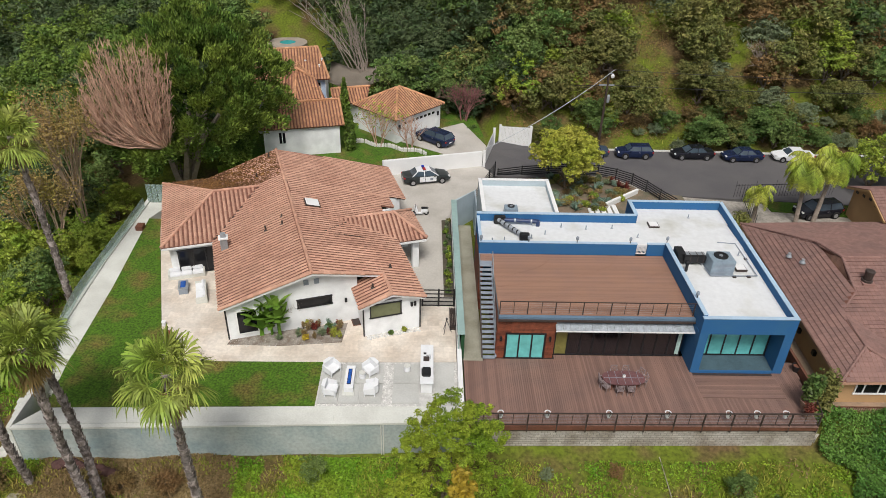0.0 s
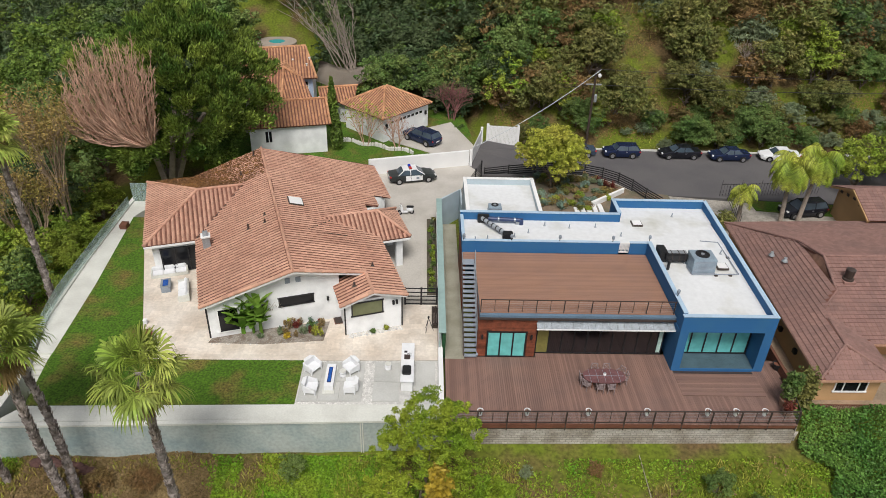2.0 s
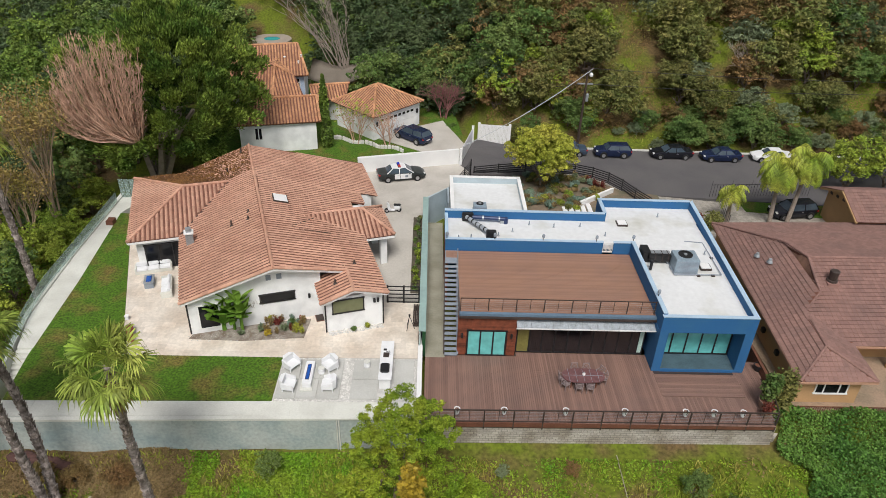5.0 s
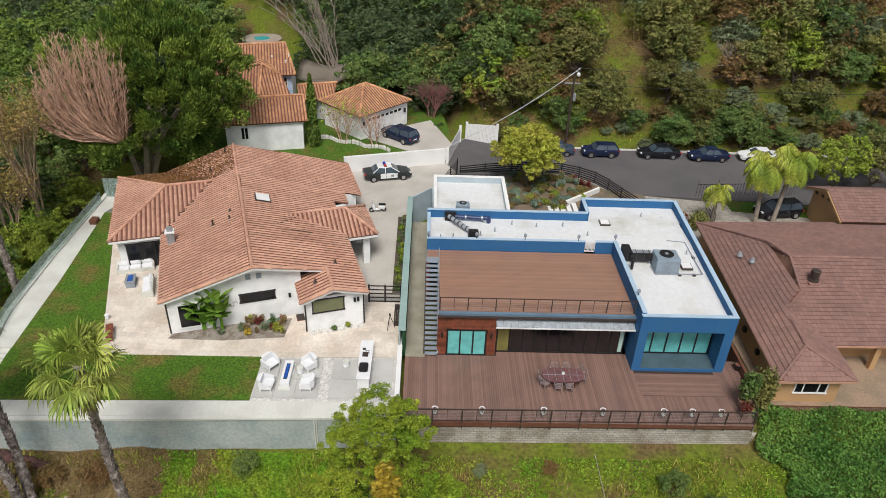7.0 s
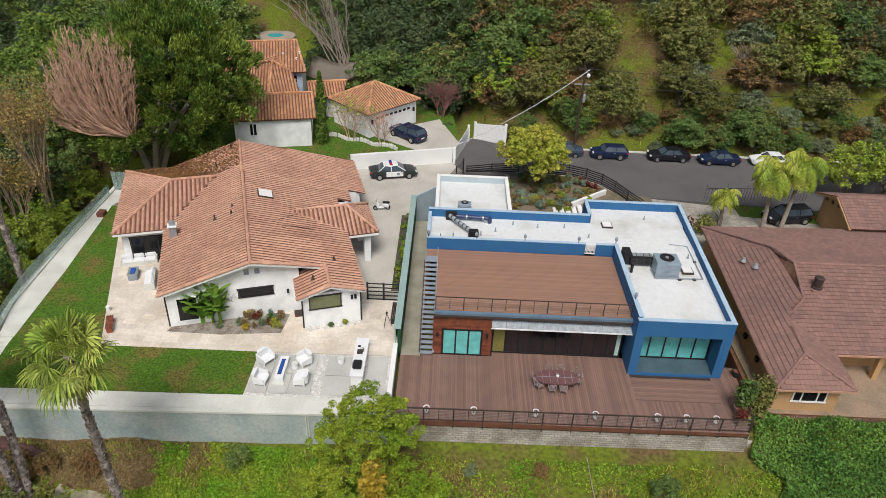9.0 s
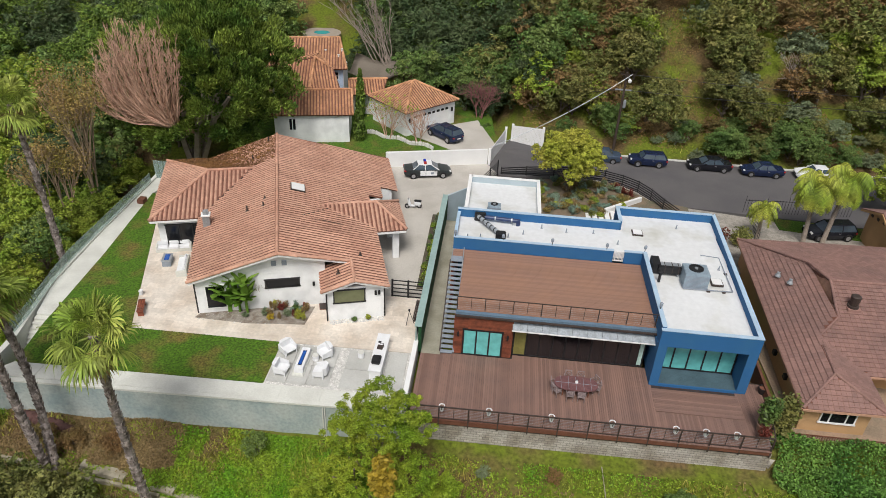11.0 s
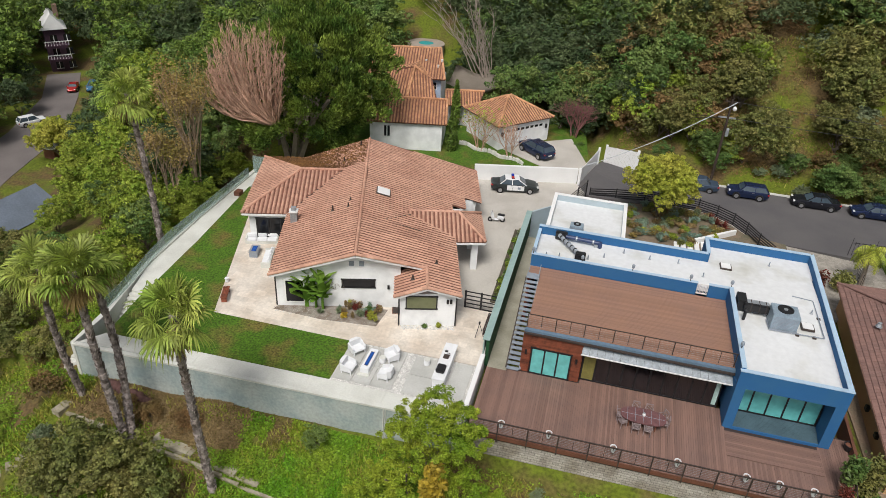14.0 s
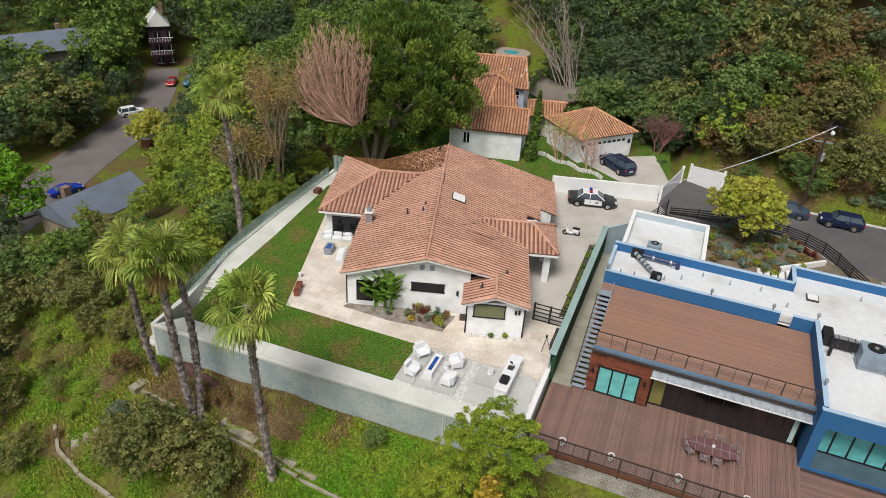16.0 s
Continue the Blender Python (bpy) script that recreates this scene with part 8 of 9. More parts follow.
bush("hedge_shrub", "green clipped shrub by the parking pad", (28.6, 59.5, RZ), 1.3, 1.6, 900, 0.13, L_OAK, 81)
bush("red_hedge", "red leaved shrub beside the blue house", (26.6, 58.5, RZ), 0.8, 2.2, 700, 0.12, L_RED, 82)
bush("red_hedge", "red leaved shrub beside the blue house", (26.0, 56.6, RZ), 0.6, 1.8, 500, 0.12, L_RED, 83)
bush("bare_bush", "brownish twiggy bush by the garage wall", (40.5, 58.6, RZ), 1.2, 1.4, 700, 0.10, L_RUST, 84)
plant("street_tree", "spreading green tree by the road", "tree", WILD["pine"][0], (46.5, 68.5, -1.0), 1.0, 1.0)
plant("street_tree", "spreading green tree by the road", "tree", WILD["oak"][1], (51.5, 70.0, -1.0), 2.0, 1.05)

# ---------------------------------------------------------------- special trees
def cypress(x, y, z, h, r, seed):
    global RNG
    RNG = np.random.default_rng(seed)
    t = thing("cypress", "slim dark green columnar cypress", "tree", (x, y, z), "cypresses")
    part("trunk", bm_beam(bmesh.new(), (x, y, z - 0.3), (x, y, z + h * 0.8), 0.1, 0.03, 6), M_BARK, t)
    s = RNG.random(1500)
    a = RNG.uniform(0, 6.28, 1500)
    rr = r * np.sqrt(np.sin(np.pi * (0.08 + 0.9 * s))) * (1.05 - 0.6 * s) * RNG.uniform(0.6, 1.1, 1500)
    c = np.stack([x + rr * np.cos(a), y + rr * np.sin(a), z + 0.1 + s * h], 1)
    v, f = leaf_quads(c, 0.2, -0.8)
    part("crown", np_mesh("crown", v, f, L_FICUS), L_FICUS, t)


cypress(-10.4, 72.8, 0.9, 4.5, 0.7, 1)
cypress(-11.6, 79.3, 0.9, 6.0, 0.6, 2)
cypress(-10.6, 73.9, 0.9, 3.2, 0.6, 3)


def bare_tree(name, label, at, h, r, spread, seed, material, stems=4, lev=4, ratio=0.78, leaves=None, lean=0.6):
    global RNG
    RNG = np.random.default_rng(seed)
    rnd = random.Random(seed)
    t = thing(name, label, "tree", at)
    x, y, z = at
    bm, ends = bmesh.new(), []
    for k in range(stems):
        a = rnd.uniform(0, 6.28)
        limb_tree(bm, (x + 0.2 * math.cos(a), y + 0.2 * math.sin(a), z - 0.4), (x + lean * math.cos(a), y + lean * math.sin(a), z + h * 0.3), r, lev, spread, seed * 10 + k, ends, 3, ratio)
    part("bare_crown", bm, material, t)
    if leaves:
        n, size, m = leaves
        idx = RNG.integers(0, len(ends), n)
        c = np.array([tuple(e) for e in ends])[idx] + RNG.normal(scale=0.45, size=(n, 3))
        v, f = leaf_quads(c, size)
        part("leaves", np_mesh("leaves", v, f, m), m, t)
    return t


bare_tree("weeping_tree", "leafless reddish weeping tree by the garage", (2.6, 82.4, 0.6), 4.6, 0.09, 0.6, 4, M_REDTW, 7, 4, 0.72)
pt = thing("pale_tree", "tall leaning tree with bleached bare branches", "tree", (-10.2, 91.5, 2.5))
rp = random.Random(17)
bm = bmesh.new()
for k in range(15):
    tip = Vector((rp.uniform(-18.5, -10.0), 91.5 + rp.uniform(-1.5, 1.5), rp.uniform(10.5, 15.0)))
    base = Vector((-10.3 + rp.uniform(-1.0, 0.8), 91.5 + rp.uniform(-0.6, 0.6), 2.0))
    bend = Vector((base.x * 0.75 + tip.x * 0.25, base.y, 7.0))
    prev = base
    for i in range(1, 10):
        u = i / 9
        p = base * (1 - u) ** 2 + bend * 2 * u * (1 - u) + tip * u * u + Vector((rp.uniform(-0.15, 0.15), 0, rp.uniform(-0.1, 0.1)))
        bm_beam(bm, prev, p, 0.10 * (1.1 - u), 0.10 * (1.0 - u) + 0.012, 6)
        if i > 3:
            for j in range(2):
                w = (p - prev).normalized() + Vector((rp.uniform(-0.7, 0.7), rp.uniform(-0.6, 0.6), rp.uniform(-0.1, 0.5)))
                g = p
                for m in range(3):
                    h = g + w * rp.uniform(0.3, 0.6)
                    bm_beam(bm, g, h, 0.045 * (0.7 ** m), 0.03 * (0.7 ** m), 4)
                    g, w = h, w + Vector((rp.uniform(-0.3, 0.3), 0, 0.1))
        prev = p
part("bare_crown", bm, M_PALEB, pt)
bare_tree("tan_tree", "half bare tree with sparse tan leaves on the slope", (-34.0, 58.5, -2.5), 11.5, 0.13, 0.20, 6, M_TANB, 4, 4, 0.75, (5000, 0.11, L_TAN), 0.7)
bare_tree("tan_tree", "half bare tree with sparse tan leaves on the slope", (-36.2, 56.0, -3.5), 7.5, 0.12, 0.25, 7, M_TANB, 4, 4, 0.75, (3500, 0.11, L_TAN), 0.8)
bare_tree("dry_tree", "dry grey leafless tree on the hillside", (40.5, 88.0, 4.5), 5, 0.09, 0.7, 8, M_PALEB, 5, 3, 0.8)
bare_tree("crape_tree", "slender leafless garden tree before the garage", (-7.3, 74.0, 0.95), 3.6, 0.06, 0.35, 9, M_TWIG, 6, 3, 0.8, (260, 0.15, L_BRIGHT))
bare_tree("crape_tree", "slender leafless garden tree before the garage", (-3.7, 73.6, 0.95), 3.0, 0.06, 0.4, 10, M_TWIG, 6, 3, 0.8)
rw = thing("stone_edging", "pale stone edging across the lawn", "edging", (-6, 74, 1))
random.seed(5)
for k in range(34):
    x, y = -10.0 + k * 0.24 + random.uniform(-0.05, 0.05), 74.9 - 0.09 * k + 0.25 * math.sin(k * 0.5)
    part("stone", bx(x, x + 0.22, y, y + 0.4, 0.9, 1.25 + random.uniform(0, 0.1), bevel=0.04), M_GRAVEL, rw)

# ivy bank below the neighbour
RNG = np.random.default_rng(77)
n = 90000
c = np.stack([RNG.uniform(23.6, 46, n), RNG.uniform(24.5, 34.6, n), np.zeros(n)], 1)
c = c[c[:, 0] > 24.2 + (33.5 - c[:, 1]) * 0.35 + 0.5 * np.sin(c[:, 1] * 2.1)]
n = len(c)
c[:, 2] = [ground_z(a, b) + 0.1 for a, b in c[:, :2]]
c[:, 2] += 0.3 * np.sin(c[:, 0] * 1.3) * np.sin(c[:, 1] * 1.7) + RNG.random(n) ** 0.5 * (0.55 + 0.15 * np.clip((c[:, 1] - 30) / 4, 0, 1))
v, f = leaf_quads(c, 0.085, 0.0, 0.7)
tagged(new("ivy_bank", np_mesh("ivy_bank", v, f, L_IVY)), "dense green ivy on the bank", "ivy", kind="stuff")
# rough grass on the slopes
n = 85000
c = np.stack([RNG.uniform(-46, 26, n), RNG.uniform(17.5, 31.3, n), np.zeros(n)], 1)
c = c[(c[:, 0] > -29) | (RNG.random(n) < 0.7)]
extra = np.stack([RNG.uniform(24, 30, 1500), RNG.uniform(79, 104, 1500), np.zeros(1500)], 1)
side = np.stack([RNG.uniform(-46, -29.3, 26000), RNG.uniform(31, 62, 26000), np.zeros(26000)], 1)
c = np.concatenate([c, extra, side])
c = c[[noise.noise(Vector((p[0] * 0.33, p[1] * 0.33, 9))) > -0.12 + 0.3 * r for p, r in zip(c, RNG.random(len(c)))]]
c[:, 2] = [ground_z(a, b) for a, b in c[:, :2]]
a = RNG.uniform(0, 6.28, len(c))
h = RNG.uniform(0.08, 0.30, (len(c), 1)) * (0.6 + 0.8 * RNG.random((len(c), 1)))
d = np.stack([np.cos(a), np.sin(a), np.zeros(len(c))], 1) * RNG.uniform(0.02, 0.05, (len(c), 1))
up = np.array([0, 0, 1.0]) * h + RNG.normal(scale=0.12, size=(len(c), 3))
v = np.stack([c - d, c + d, c + d * 0.5 + up, c - d * 0.7 + up * 0.9], 1).reshape(-1, 3)
f = np.arange(len(v)).reshape(-1, 4)
tagged(new("rough_grass", np_mesh("rough_grass", v, f, L_GRASS)), "rough green and dry grass on the slope", "grass", kind="stuff")
# low weeds on the slopes, in drifts
n = 170000
c = np.stack([RNG.uniform(-46, 26, n), RNG.uniform(17.5, 31.5, n), np.zeros(n)], 1)
side = np.stack([RNG.uniform(-46, -29.3, 40000), RNG.uniform(31, 62, 40000), np.zeros(40000)], 1)
lush = np.stack([RNG.normal(-8, 3.5, 60000), RNG.uniform(23.5, 31.6, 60000), np.zeros(60000)], 1)
c = np.concatenate([c, side, lush])


def drift(x, y):
    """How readily weeds grow: thick below the lounge end of the wall, hardly in the dry dirt under the palms."""
    d = 0.5 * ease(-17, -9.5, x) * (1 - ease(-5, 1, x)) + 0.15 * ease(-27, -30, x)
    return d - 0.6 * ease(-26.5, -25, x) * (1 - ease(-14.5, -11.5, x)) * ease(28.3, 28.9, y) * (1 - ease(31.5, 32, y))


c = c[[noise.noise(Vector((p[0] * 0.4, p[1] * 0.4, 2))) + 0.4 * noise.noise(Vector((p[0] * 1.7, p[1] * 1.7, 6))) + drift(p[0], p[1]) > -0.1 + 0.25 * r for p, r in zip(c, RNG.random(len(c)))]]
c[:, 2] = [ground_z(a, b) for a, b in c[:, :2]]
c[:, 2] += RNG.random(len(c)) * 0.16
v, f = leaf_quads(c, 0.08, 0.0, 0.6, np.tile((0, 0, 1.0), (len(c), 1)), None, 0.7)
tagged(new("weeds", np_mesh("weeds", v, f, L_WEED)), "low bright green weeds in drifts on the slope", "weeds", kind="stuff")
# dry litter on the dirt below the wall
n = 16000
c = np.stack([RNG.uniform(-26.5, 24, n), RNG.uniform(24, 31.7, n), np.zeros(n)], 1)
c = np.concatenate([c, np.stack([RNG.uniform(-25.5, -12.5, 22000), RNG.uniform(28.4, 31.6, 22000), np.zeros(22000)], 1)])
c = c[[drift(p[0], p[1]) < -0.2 or noise.noise(Vector((p[0] * 0.4, p[1] * 0.4, 2))) < -0.22 for p in c]]
c[:, 2] = [ground_z(a, b) + 0.03 for a, b in c[:, :2]]
c[:, 2] += RNG.random(len(c)) * 0.05
v, f = leaf_quads(c, 0.1, 0.0, 0.45, np.tile((0, 0, 1.0), (len(c), 1)), None, 0.5)
tagged(new("dry_litter", np_mesh("dry_litter", v, f, L_STRAW)), "dry brown litter on the dirt below the wall", "litter", kind="stuff")
# shrubs on the front slope
random.seed(44)
for x, y, s, k in ((-21.5, 24.6, 0.8, "oak"), (-19.0, 25.0, 0.75, "oak"), (-17.2, 24.2, 0.6, "oak"), (-24.0, 24.0, 0.6, "oak"), (-28.5, 29.5, 0.4, "toyon"), (-20.5, 29.8, 0.3, "toyon"), (-17.6, 29.6, 0.32, "toyon"), (-22.6, 30.0, 0.28, "toyon"),
                   (-26.6, 26.6, 0.35, "grey_shrub"), (-31.5, 33.0, 0.5, "oak"), (-33.0, 37.0, 0.5, "pine"), (-31.0, 40.0, 0.35, "grey_shrub"), (-30.6, 43.0, 0.3, "grey_shrub"), (-31.5, 49.0, 0.35, "pine"), (-31.5, 53.0, 0.4, "pine"), (-32.0, 56.5, 0.5, "pine"),
                   (8.5, 27.5, 0.3, "grey_shrub"), (12.0, 26.8, 0.3, "laurel"), (16.5, 27.2, 0.35, "grey_shrub"), (20.0, 27.8, 0.3, "laurel"), (6.0, 30.6, 0.2, "grey_shrub"), (18.0, 29.5, 0.25, "laurel"), (10.5, 30.8, 0.18, "toyon"), (-7.0, 24.6, 0.45, "pine"), (-8.6, 30.4, 0.22, "laurel")):
    wild(k, x, y, s, 0.15)

for x, y, s, k in ((19.2, 81.0, 0.5, "laurel"), (20.6, 81.8, 0.5, "pine"), (18.0, 82.0, 0.55, "laurel"), (24.2, 81.0, 0.32, "grey_shrub"), (26.4, 81.2, 0.45, "grey_shrub"), (27.6, 81.6, 0.4, "laurel"), (22.3, 82.2, 0.4, "toyon"), (16.2, 83.6, 0.7, "pine"), (13.2, 80.6, 0.35, "laurel"), (3.6, 80.0, 0.22, "laurel"), (3.2, 84.2, 0.4, "bay"), (-17.5, 95.0, 0.4, "bay"), (-15.3, 97.0, 0.5, "bay"), (-18.6, 98.5, 0.35, "laurel"), (-13.0, 98.5, 0.6, "bay"), (-19.6, 95.2, 0.3, "laurel"), (-16.0, 93.4, 0.3, "bay"), (0.6, 84.6, 0.5, "bay")):
    wild(k, x, y, s, 0.15)
# brown fallen leaves on the hill above the road
RNG = np.random.default_rng(61)
n = 60000
c = np.stack([RNG.uniform(8, 66, n), RNG.uniform(80.5, 104, n), np.zeros(n)], 1)
c = c[[noise.noise(Vector((p[0] * 0.17, p[1] * 0.17, 8))) > -0.12 for p in c]]
c[:, 2] = [ground_z(a, b) + 0.04 for a, b in c[:, :2]]
v, f = leaf_quads(c, 0.13, 0.0, 0.45, np.tile((0, -0.4, 1.0), (len(c), 1)), None, 0.5)
tagged(new("leaf_litter", np_mesh("leaf_litter", v, f, L_RUST)), "brown fallen leaves on the hillside", "litter", kind="stuff")

# ---------------------------------------------------------------- the valley
vr = [(-73, 40), (-78, 58), (-84.0, 76), (-88.5, 93), (-97, 109), (-106, 121)]
rl, rr_ = [], []
for i, (x0, y0) in enumerate(vr):
    a, b = vr[max(i - 1, 0)], vr[min(i + 1, len(vr) - 1)]
    d = Vector((b[0] - a[0], b[1] - a[1])).normalized()
    w = 4.6 if i < 4 else 3.2
    rl.append((x0 - d.y * w, y0 + d.x * w))
    rr_.append((x0 + d.y * w, y0 - d.x * w))
bm = bm_prism(bmesh.new(), rl + rr_[::-1], -22, -16.3)
solid("valley_road", bm, mat("worn_asphalt", (0.17, 0.15, 0.145), 0.9, 0.15, 0.3, 9.0, 0.1), "grey asphalt road in the valley", "road")
car("van", "white minivan parked on the valley road", "car", pose(-91.7, 95.7, -16.3, 0, 0, 62), P_WHITEC, 4.6, 1.85, 1.75, "suv", group="valley cars")
car("sedan", "bright blue car parked on the valley road", "car", pose(-77.2, 66.7, -16.3, 0, 0, 70), P_BLUEC, 4.8, 1.85, 1.4, "sedan", group="valley cars")
car("sedan", "red car parked by the tall house", "car", pose(-97.5, 113.4, -16.3, 0, 0, -60), P_REDC, 4.4, 1.8, 1.4, "sedan", group="valley cars")
car("suv", "car under a blue cover by the tall house", "car", pose(-94.3, 115.0, -16.3, 0, 0, -60), mat("blue_cover", (0.05, 0.16, 0.30), 0.8), 4.5, 1.85, 1.5, "suv", mat("blue_cover2", (0.05, 0.16, 0.30), 0.8), group="valley cars")
car("sedan", "white car behind the blue car", "car", pose(-76.5, 59.5, -16.3, 0, 0, 72), P_WHITEC, 4.6, 1.85, 1.4, "sedan", group="valley cars")


def far_house(name, label, x, y, z, w, d, h, turn, wall_m, roof_m, hip=2.0, cross=False, stack=0.2):
    t = thing(name, label, "house", (x, y, z), "valley houses")
    R = Matrix.Translation((x, y, z)) @ Matrix.Rotation(radians(turn), 4, "Z")

    def put(nm, bm, m, par=None):
        bm.transform(R)
        return part(nm, bm, m, par or t)

    put("wall", bx(-w / 2, w / 2, -d / 2, d / 2, -3, h), wall_m)
    bm = bmesh.new()
    a = [bm.verts.new(p) for p in ((-w / 2 - 0.6, -d / 2 - 0.6, h), (w / 2 + 0.6, -d / 2 - 0.6, h), (w / 2 + 0.6, d / 2 + 0.6, h), (-w / 2 - 0.6, d / 2 + 0.6, h), (-w / 2 - 0.6, 0, h + hip), (w / 2 + 0.6, 0, h + hip))]
    if cross:
        a[4].co, a[5].co = Vector((0, -d / 2 - 0.6, h + hip)), Vector((0, d / 2 + 0.6, h + hip))
    for q in ((0, 1, 4), (2, 3, 5), (1, 2, 5, 4), (3, 0, 4, 5), (3, 2, 1, 0)) if cross else ((0, 1, 5, 4), (2, 3, 4, 5), (1, 2, 5), (3, 0, 4), (3, 2, 1, 0)):
        bm.faces.new([a[i] for i in q])
    put("roof", bm, roof_m)
    for k in range(max(2, int(w / 2.6))):
        xx = -w / 2 + 1.0 + k * 2.5
        for zz in [0.9 + 2.8 * j for j in range(max(1, int(h / 2.7)))]:
            wd = put("window", bx(xx, xx + 1.3, -d / 2 - 0.06, -d / 2, zz, zz + 1.3), M_DGLASS)
            put("frame", bx(xx - 0.08, xx + 1.38, -d / 2 - 0.09, -d / 2 - 0.05, zz - 0.1, zz), M_WPAINT, wd)
            put("frame", bx(xx + 0.6, xx + 0.7, -d / 2 - 0.09, -d / 2 - 0.05, zz, zz + 1.3), M_WPAINT, wd)
    put("chimney", bx(w * stack, w * stack + 0.9, 0.4, 1.3, h + hip * 0.3, h + hip + 1.0), M_CLAY)
    return t


M_SLATE = mat("slate_shingle", (0.15, 0.18, 0.23), 0.9, 0.15, 0.5, 5.0, 0.2)
M_PURPLE = mat("purple_siding", (0.06, 0.03, 0.05), 0.8, 0.2, 1.0, 9.0, 0.2)
far_house("valley_house", "grey house with a slate gable roof in the valley", -121, 104, -14.0, 17, 9, 4.2, 62, mat("grey_siding", (0.20, 0.20, 0.17), 0.85), M_SLATE, 3.0)
tall_house = far_house("valley_house", "tall dark purple house with balconies", -109.5, 124.5, -16.6, 3.9, 5.5, 9.0, 45, M_PURPLE, M_WPAINT, 3.2, True)
far_house("valley_house", "low house with a slate roof and brick chimney", -64.5, 60.5, -14.6, 11, 7, 2.6, 83, mat("tan_siding", (0.32, 0.27, 0.2), 0.85), M_SLATE, 2.4, stack=-0.32)
RT = Matrix.Translation((-109.5, 124.5, -16.6)) @ Matrix.Rotation(radians(45), 4, "Z")
for zz in (3.2, 6.0):
    slab = bx(-2.2, 2.2, -5.0, -3.5, zz, zz + 0.18)
    slab.transform(RT)
    bal = part("balcony", slab, M_PURPLE, tall_house)
    rail = bx(-2.2, 2.2, -5.0, -4.92, zz + 0.95, zz + 1.05)
    rail.transform(RT)
    part("rail", rail, M_WPAINT, bal)
    for k in range(9):
        bar = bx(-2.2 + k * 0.54, -2.13 + k * 0.54, -4.99, -4.93, zz + 0.18, zz + 0.95)
        bar.transform(RT)
        part("baluster", bar, M_WPAINT, bal)
wl = thing("white_shed", "white painted shed roof among valley trees", "shed", (-79.0, 86.0, -16.5))
part("wall", bx(-80, -78, 85, 87, -18, -14.6), M_WOODB, wl)
part("roof", bx(-80.4, -77.6, 84.6, 87.4, -14.6, -14.4), M_WPAINT, wl)
random.seed(66)
for x, y, k, sz in ((-52, 57, 'pine', 0.7), (-55, 52, 'oak', 0.6), (-50, 50, 'oak', 0.6), (-57, 66, 'pine', 0.6), (-47, 46, 'oak', 0.55), (-60, 55, 'pine', 0.5), (-70, 70, 'grey_shrub', 0.5), (-54, 61, 'pine', 0.6)):
    wild(k, x, y, sz)



def road_free(x, y):
    for (x0, y0), (x1, y1) in zip(vr, vr[1:]):
        s = min(1, max(0, ((x - x0) * (x1 - x0) + (y - y0) * (y1 - y0)) / ((x1 - x0) ** 2 + (y1 - y0) ** 2)))
        if math.hypot(x - x0 - s * (x1 - x0), y - y0 - s * (y1 - y0)) < 9.0:
            return True
    return math.hypot(x + 121, y - 104) < 11 or math.hypot(x + 113, y - 98) < 9 or math.hypot(x + 108, y - 122) < 9 or math.hypot(x + 64.5, y - 60.5) < 7.5 or (overlook(x, y) and x > -78 and y > 48) or math.hypot(x + 101, y - 111) < 10


scatter(-150, -63, 44, 150, 8.5, ["bay", "oak", "bay", "bay", "laurel"], (1.0, 1.5), road_free, True)
scatter(-200, -110, 120, 210, 12, ["bay", "ficus", "oak"], (1.6, 2.2), road_free, True)
scatter(-100, -25, 128, 190, 9.5, ["bay", "ficus", "bay"], (1.5, 2.1), road_free, True)
big = plant("street_tree", "large bright green tree by the valley road", "tree", tree_mesh(7.0, 3.6, 0.10, L_SPRING, 24000, 70, 321, 0.2, 0.1), (-72.6, 54.4, -15.5), 0.5, 2.0)
big.scale = (1.5, 1.5, 1.6)
for x, y, k, sz in ((-95, 82, "oak", 2.1), (-104.5, 103.5, "ficus", 1.6), (-97, 91, "ficus", 1.0), (-100, 76, "oak", 1.7), (-112, 92, "ficus", 1.4), (-57, 67, "pine", 1.05), (-53.5, 63.5, "pine", 0.95), (-50, 66.5, "pine", 1.1), (-60, 71.5, "pine", 0.95), (-53.5, 70.5, "pine", 1.1), (-46.5, 60.5, "pine", 1.0), (-62.5, 76, "pine", 0.8), (-45.5, 66.5, "pine", 1.1), (-52, 79, "pine", 1.7), (-55.5, 76.5, "pine", 1.3), (-96.5, 98.5, "bay", 0.9), (-92.5, 85.5, "bay", 1.0), (-91.0, 77.5, "oak", 1.0), (-102, 106, "bay", 1.0), (-105.5, 98, "bay", 1.2), (-99.5, 88.5, "bay", 1.3), (-93.5, 70.5, "bay", 1.2), (-76.5, 96.5, "pine", 0.9), (-78.5, 101.5, "bay", 1.0), (-88, 120, "ficus", 1.5), (-84, 112, "laurel", 1.5), (-118, 130, "laurel", 1.6), (-114, 114, "ficus", 1.5), (-72, 97, "laurel", 1.5), (-78, 106, "ficus", 1.5), (9.5, 84.5, "pine", 0.95), (13.0, 86.5, "pine", 0.8), (6.5, 88.0, "laurel", 0.9), (-47.0, 33.5, "oak", 0.95), (-44.5, 29.5, "oak", 0.8), (-50.5, 37.5, "laurel", 0.9), (-46.0, 40.0, "ficus", 0.8), (-41.5, 36.5, "oak", 0.75), (-43.0, 24.5, "oak", 0.7), (-41.0, 44.0, "laurel", 0.7)):
    wild(k, x, y, sz)
plant("street_tree", "yellow-green tree beside the valley road", "tree", YT, (-77.0, 85.5, -16.8), 1.0, 1.1)
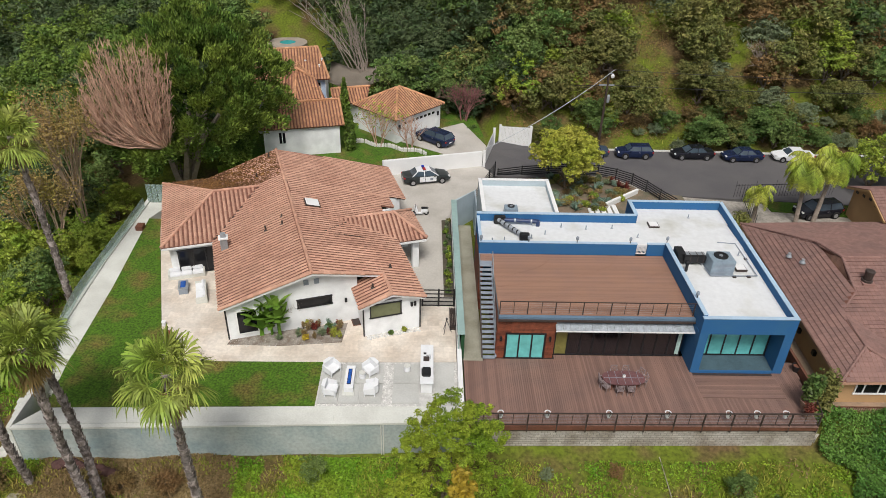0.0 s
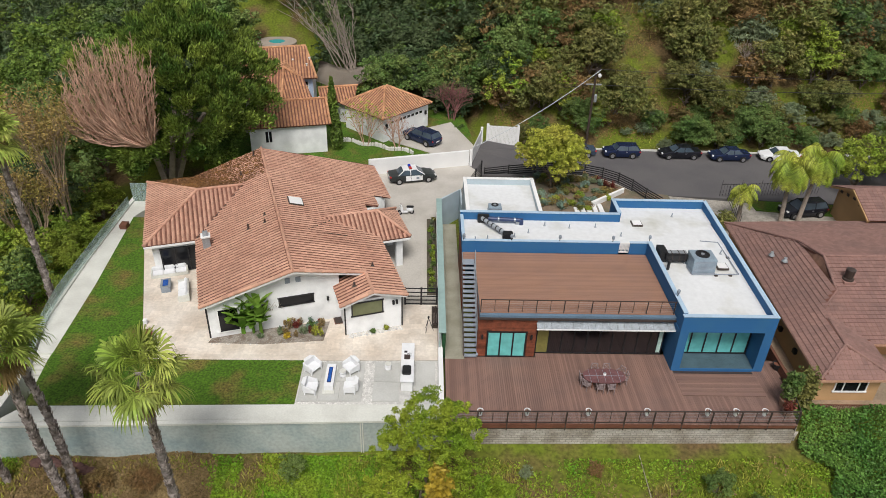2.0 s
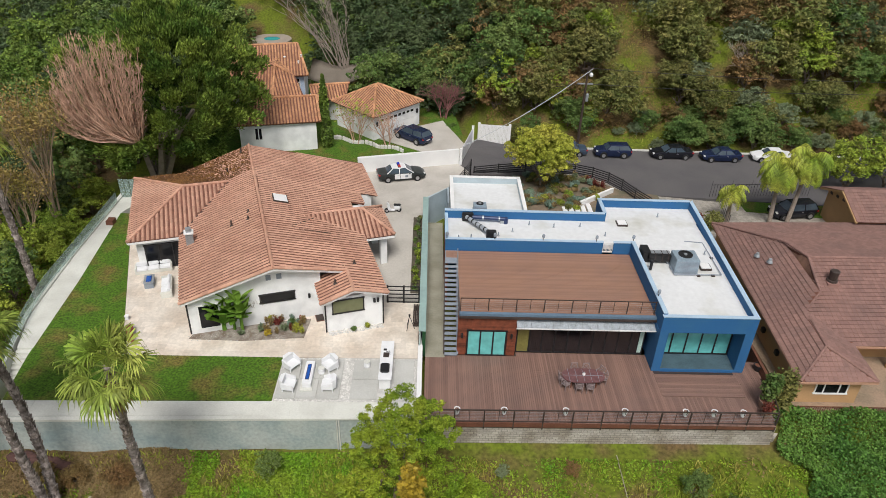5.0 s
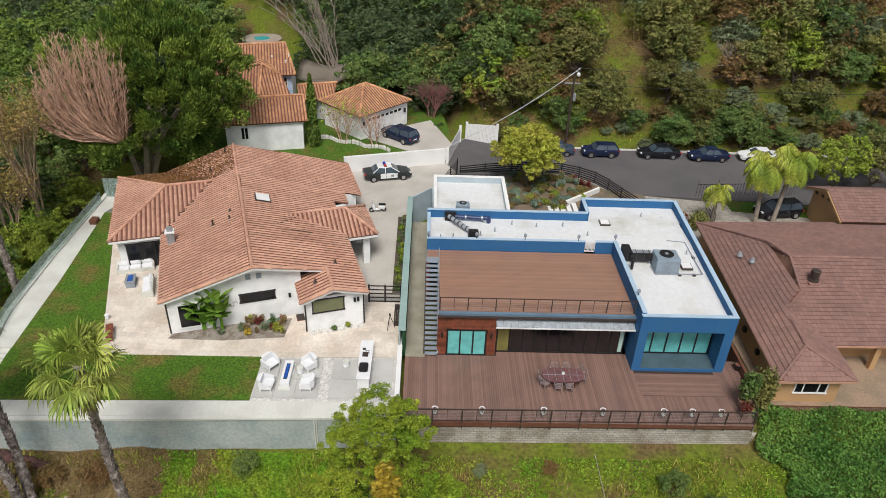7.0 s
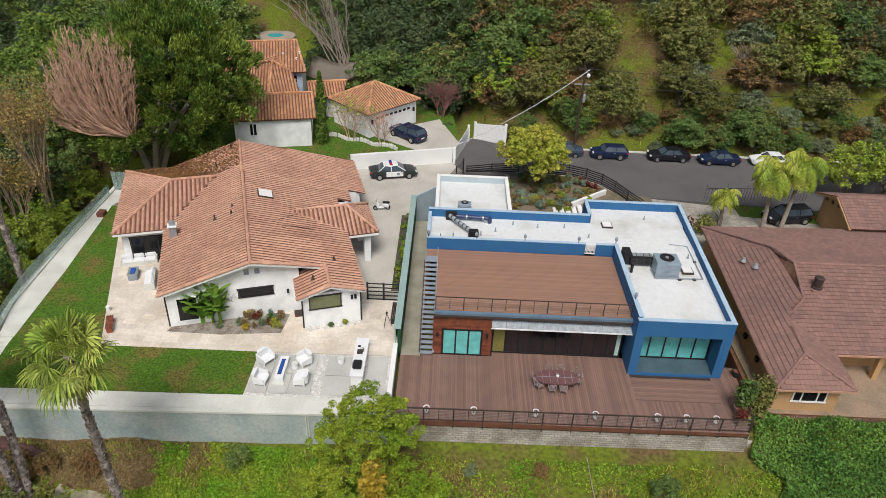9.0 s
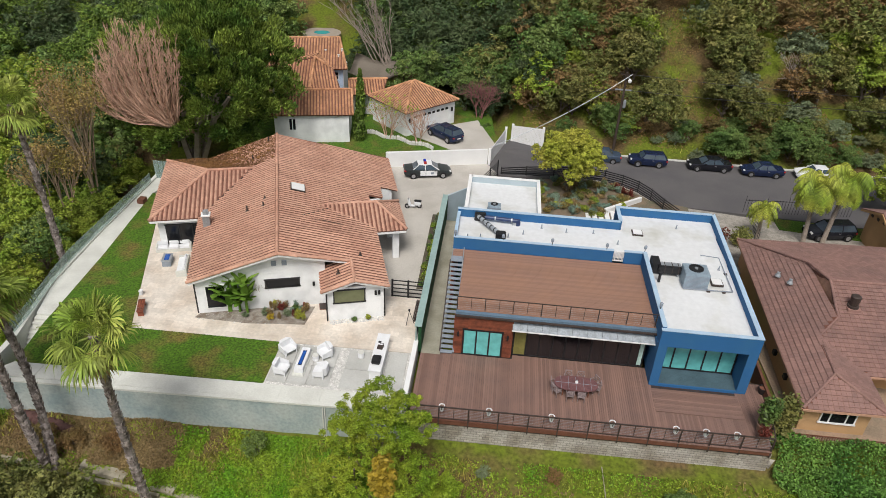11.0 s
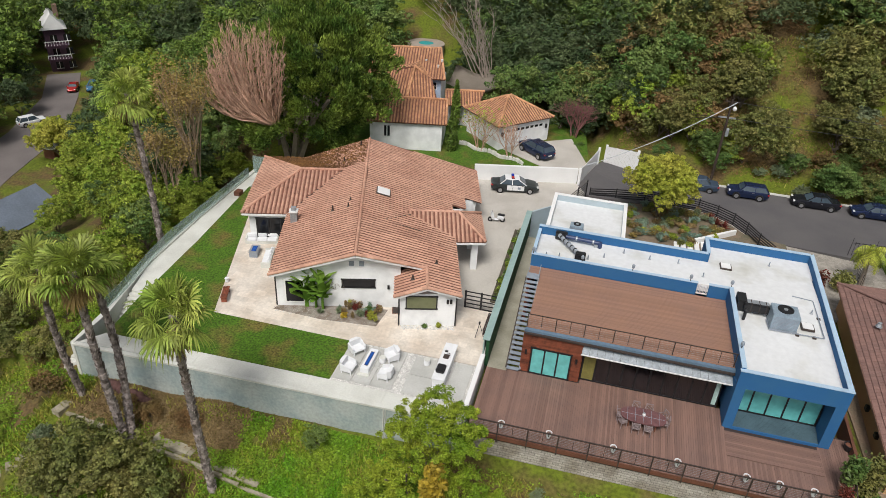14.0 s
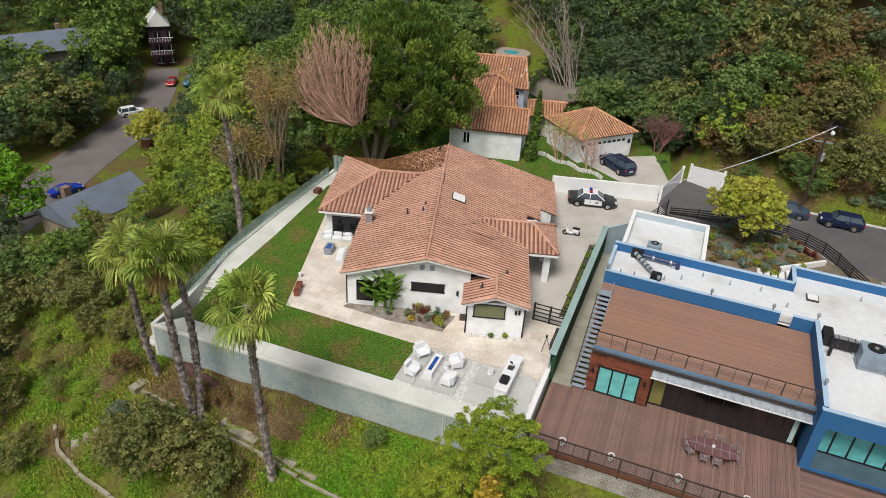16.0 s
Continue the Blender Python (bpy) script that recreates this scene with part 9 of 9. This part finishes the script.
for nm, sets in MASS.items():
    if sets:
        v = np.concatenate(sets)
        tagged(new("woodland", np_mesh("woodland", v, np.arange(len(v)).reshape(-1, 3), [k[2] for k in KINDS if k[0] == nm][0])), "far woodland of " + LABEL[nm].split(" on ")[0] + " kind", "woodland", kind="stuff")

# ---------------------------------------------------------------- roof tiles of the white house
HOUSE_ROOF.build(house, M_TILE, hw(4.5, -1.2), 300)

# fallen leaves on the shaded rear slopes of the roof
RNG = np.random.default_rng(23)
n = 5200
uu, vv = RNG.uniform(-9.6, -0.2, n), RNG.uniform(16.1, 21.5, n)
keep = (RNG.random(n) < 0.35 + 0.65 * np.clip((-uu) / 6, 0, 1)) & (vv - 15.8 > (-uu - 6) * 1.25)
uu, vv = uu[keep], vv[keep]
zz = np.maximum(5.9 + 0.354 * uu, np.where(uu < -1.5, 3.6 + (21.6 - vv) * 0.262, 0)) + 0.11
v, f = leaf_quads(np.array([hw(a, b, c) for a, b, c in zip(uu, vv, zz)]), 0.11, 0.0, 0.5, np.tile((0, 0, 1.0), (len(uu), 1)), None, 0.35)
L_FALLEN = leaf_mat("fallen_leaf", (0.26, 0.125, 0.04), (0.17, 0.085, 0.035), 0.4)
part("leaf_litter", np_mesh("leaf_litter", v, f, L_FALLEN), L_FALLEN, house, "brown fallen leaves", kind="stuff")

# ---------------------------------------------------------------- stones of the patio
stone = [finish(bx(0.008, w - 0.008, 0.008, 0.60, -0.02, 0.006 + 0.002 * k), "paving_stone", M_PATIO) for k, w in enumerate((0.92, 0.61))]
rs = random.Random(9)
laid = 0
for j in range(25):
    y = 37.72 + 0.608 * j
    x = -24.4 + rs.uniform(0, 0.6)
    while x < 0.4:
        k = rs.random() < 0.4
        w = 0.61 if k else 0.92
        if laid < 300 and all(inside(PATIO, x + a, y + b) for a in (0, w) for b in (0, 0.608)) and not (-14.5 < x < -0.5 and y > 43.5 + 0.3 * (x + 14.5)) and not (x > -12 and y > 43.4):
            ob = part("paving_stone", stone[1 if k else 0], M_PATIO, patio)
            ob.location = (x, y, PZ - 0.03)
            laid += 1
        x += w
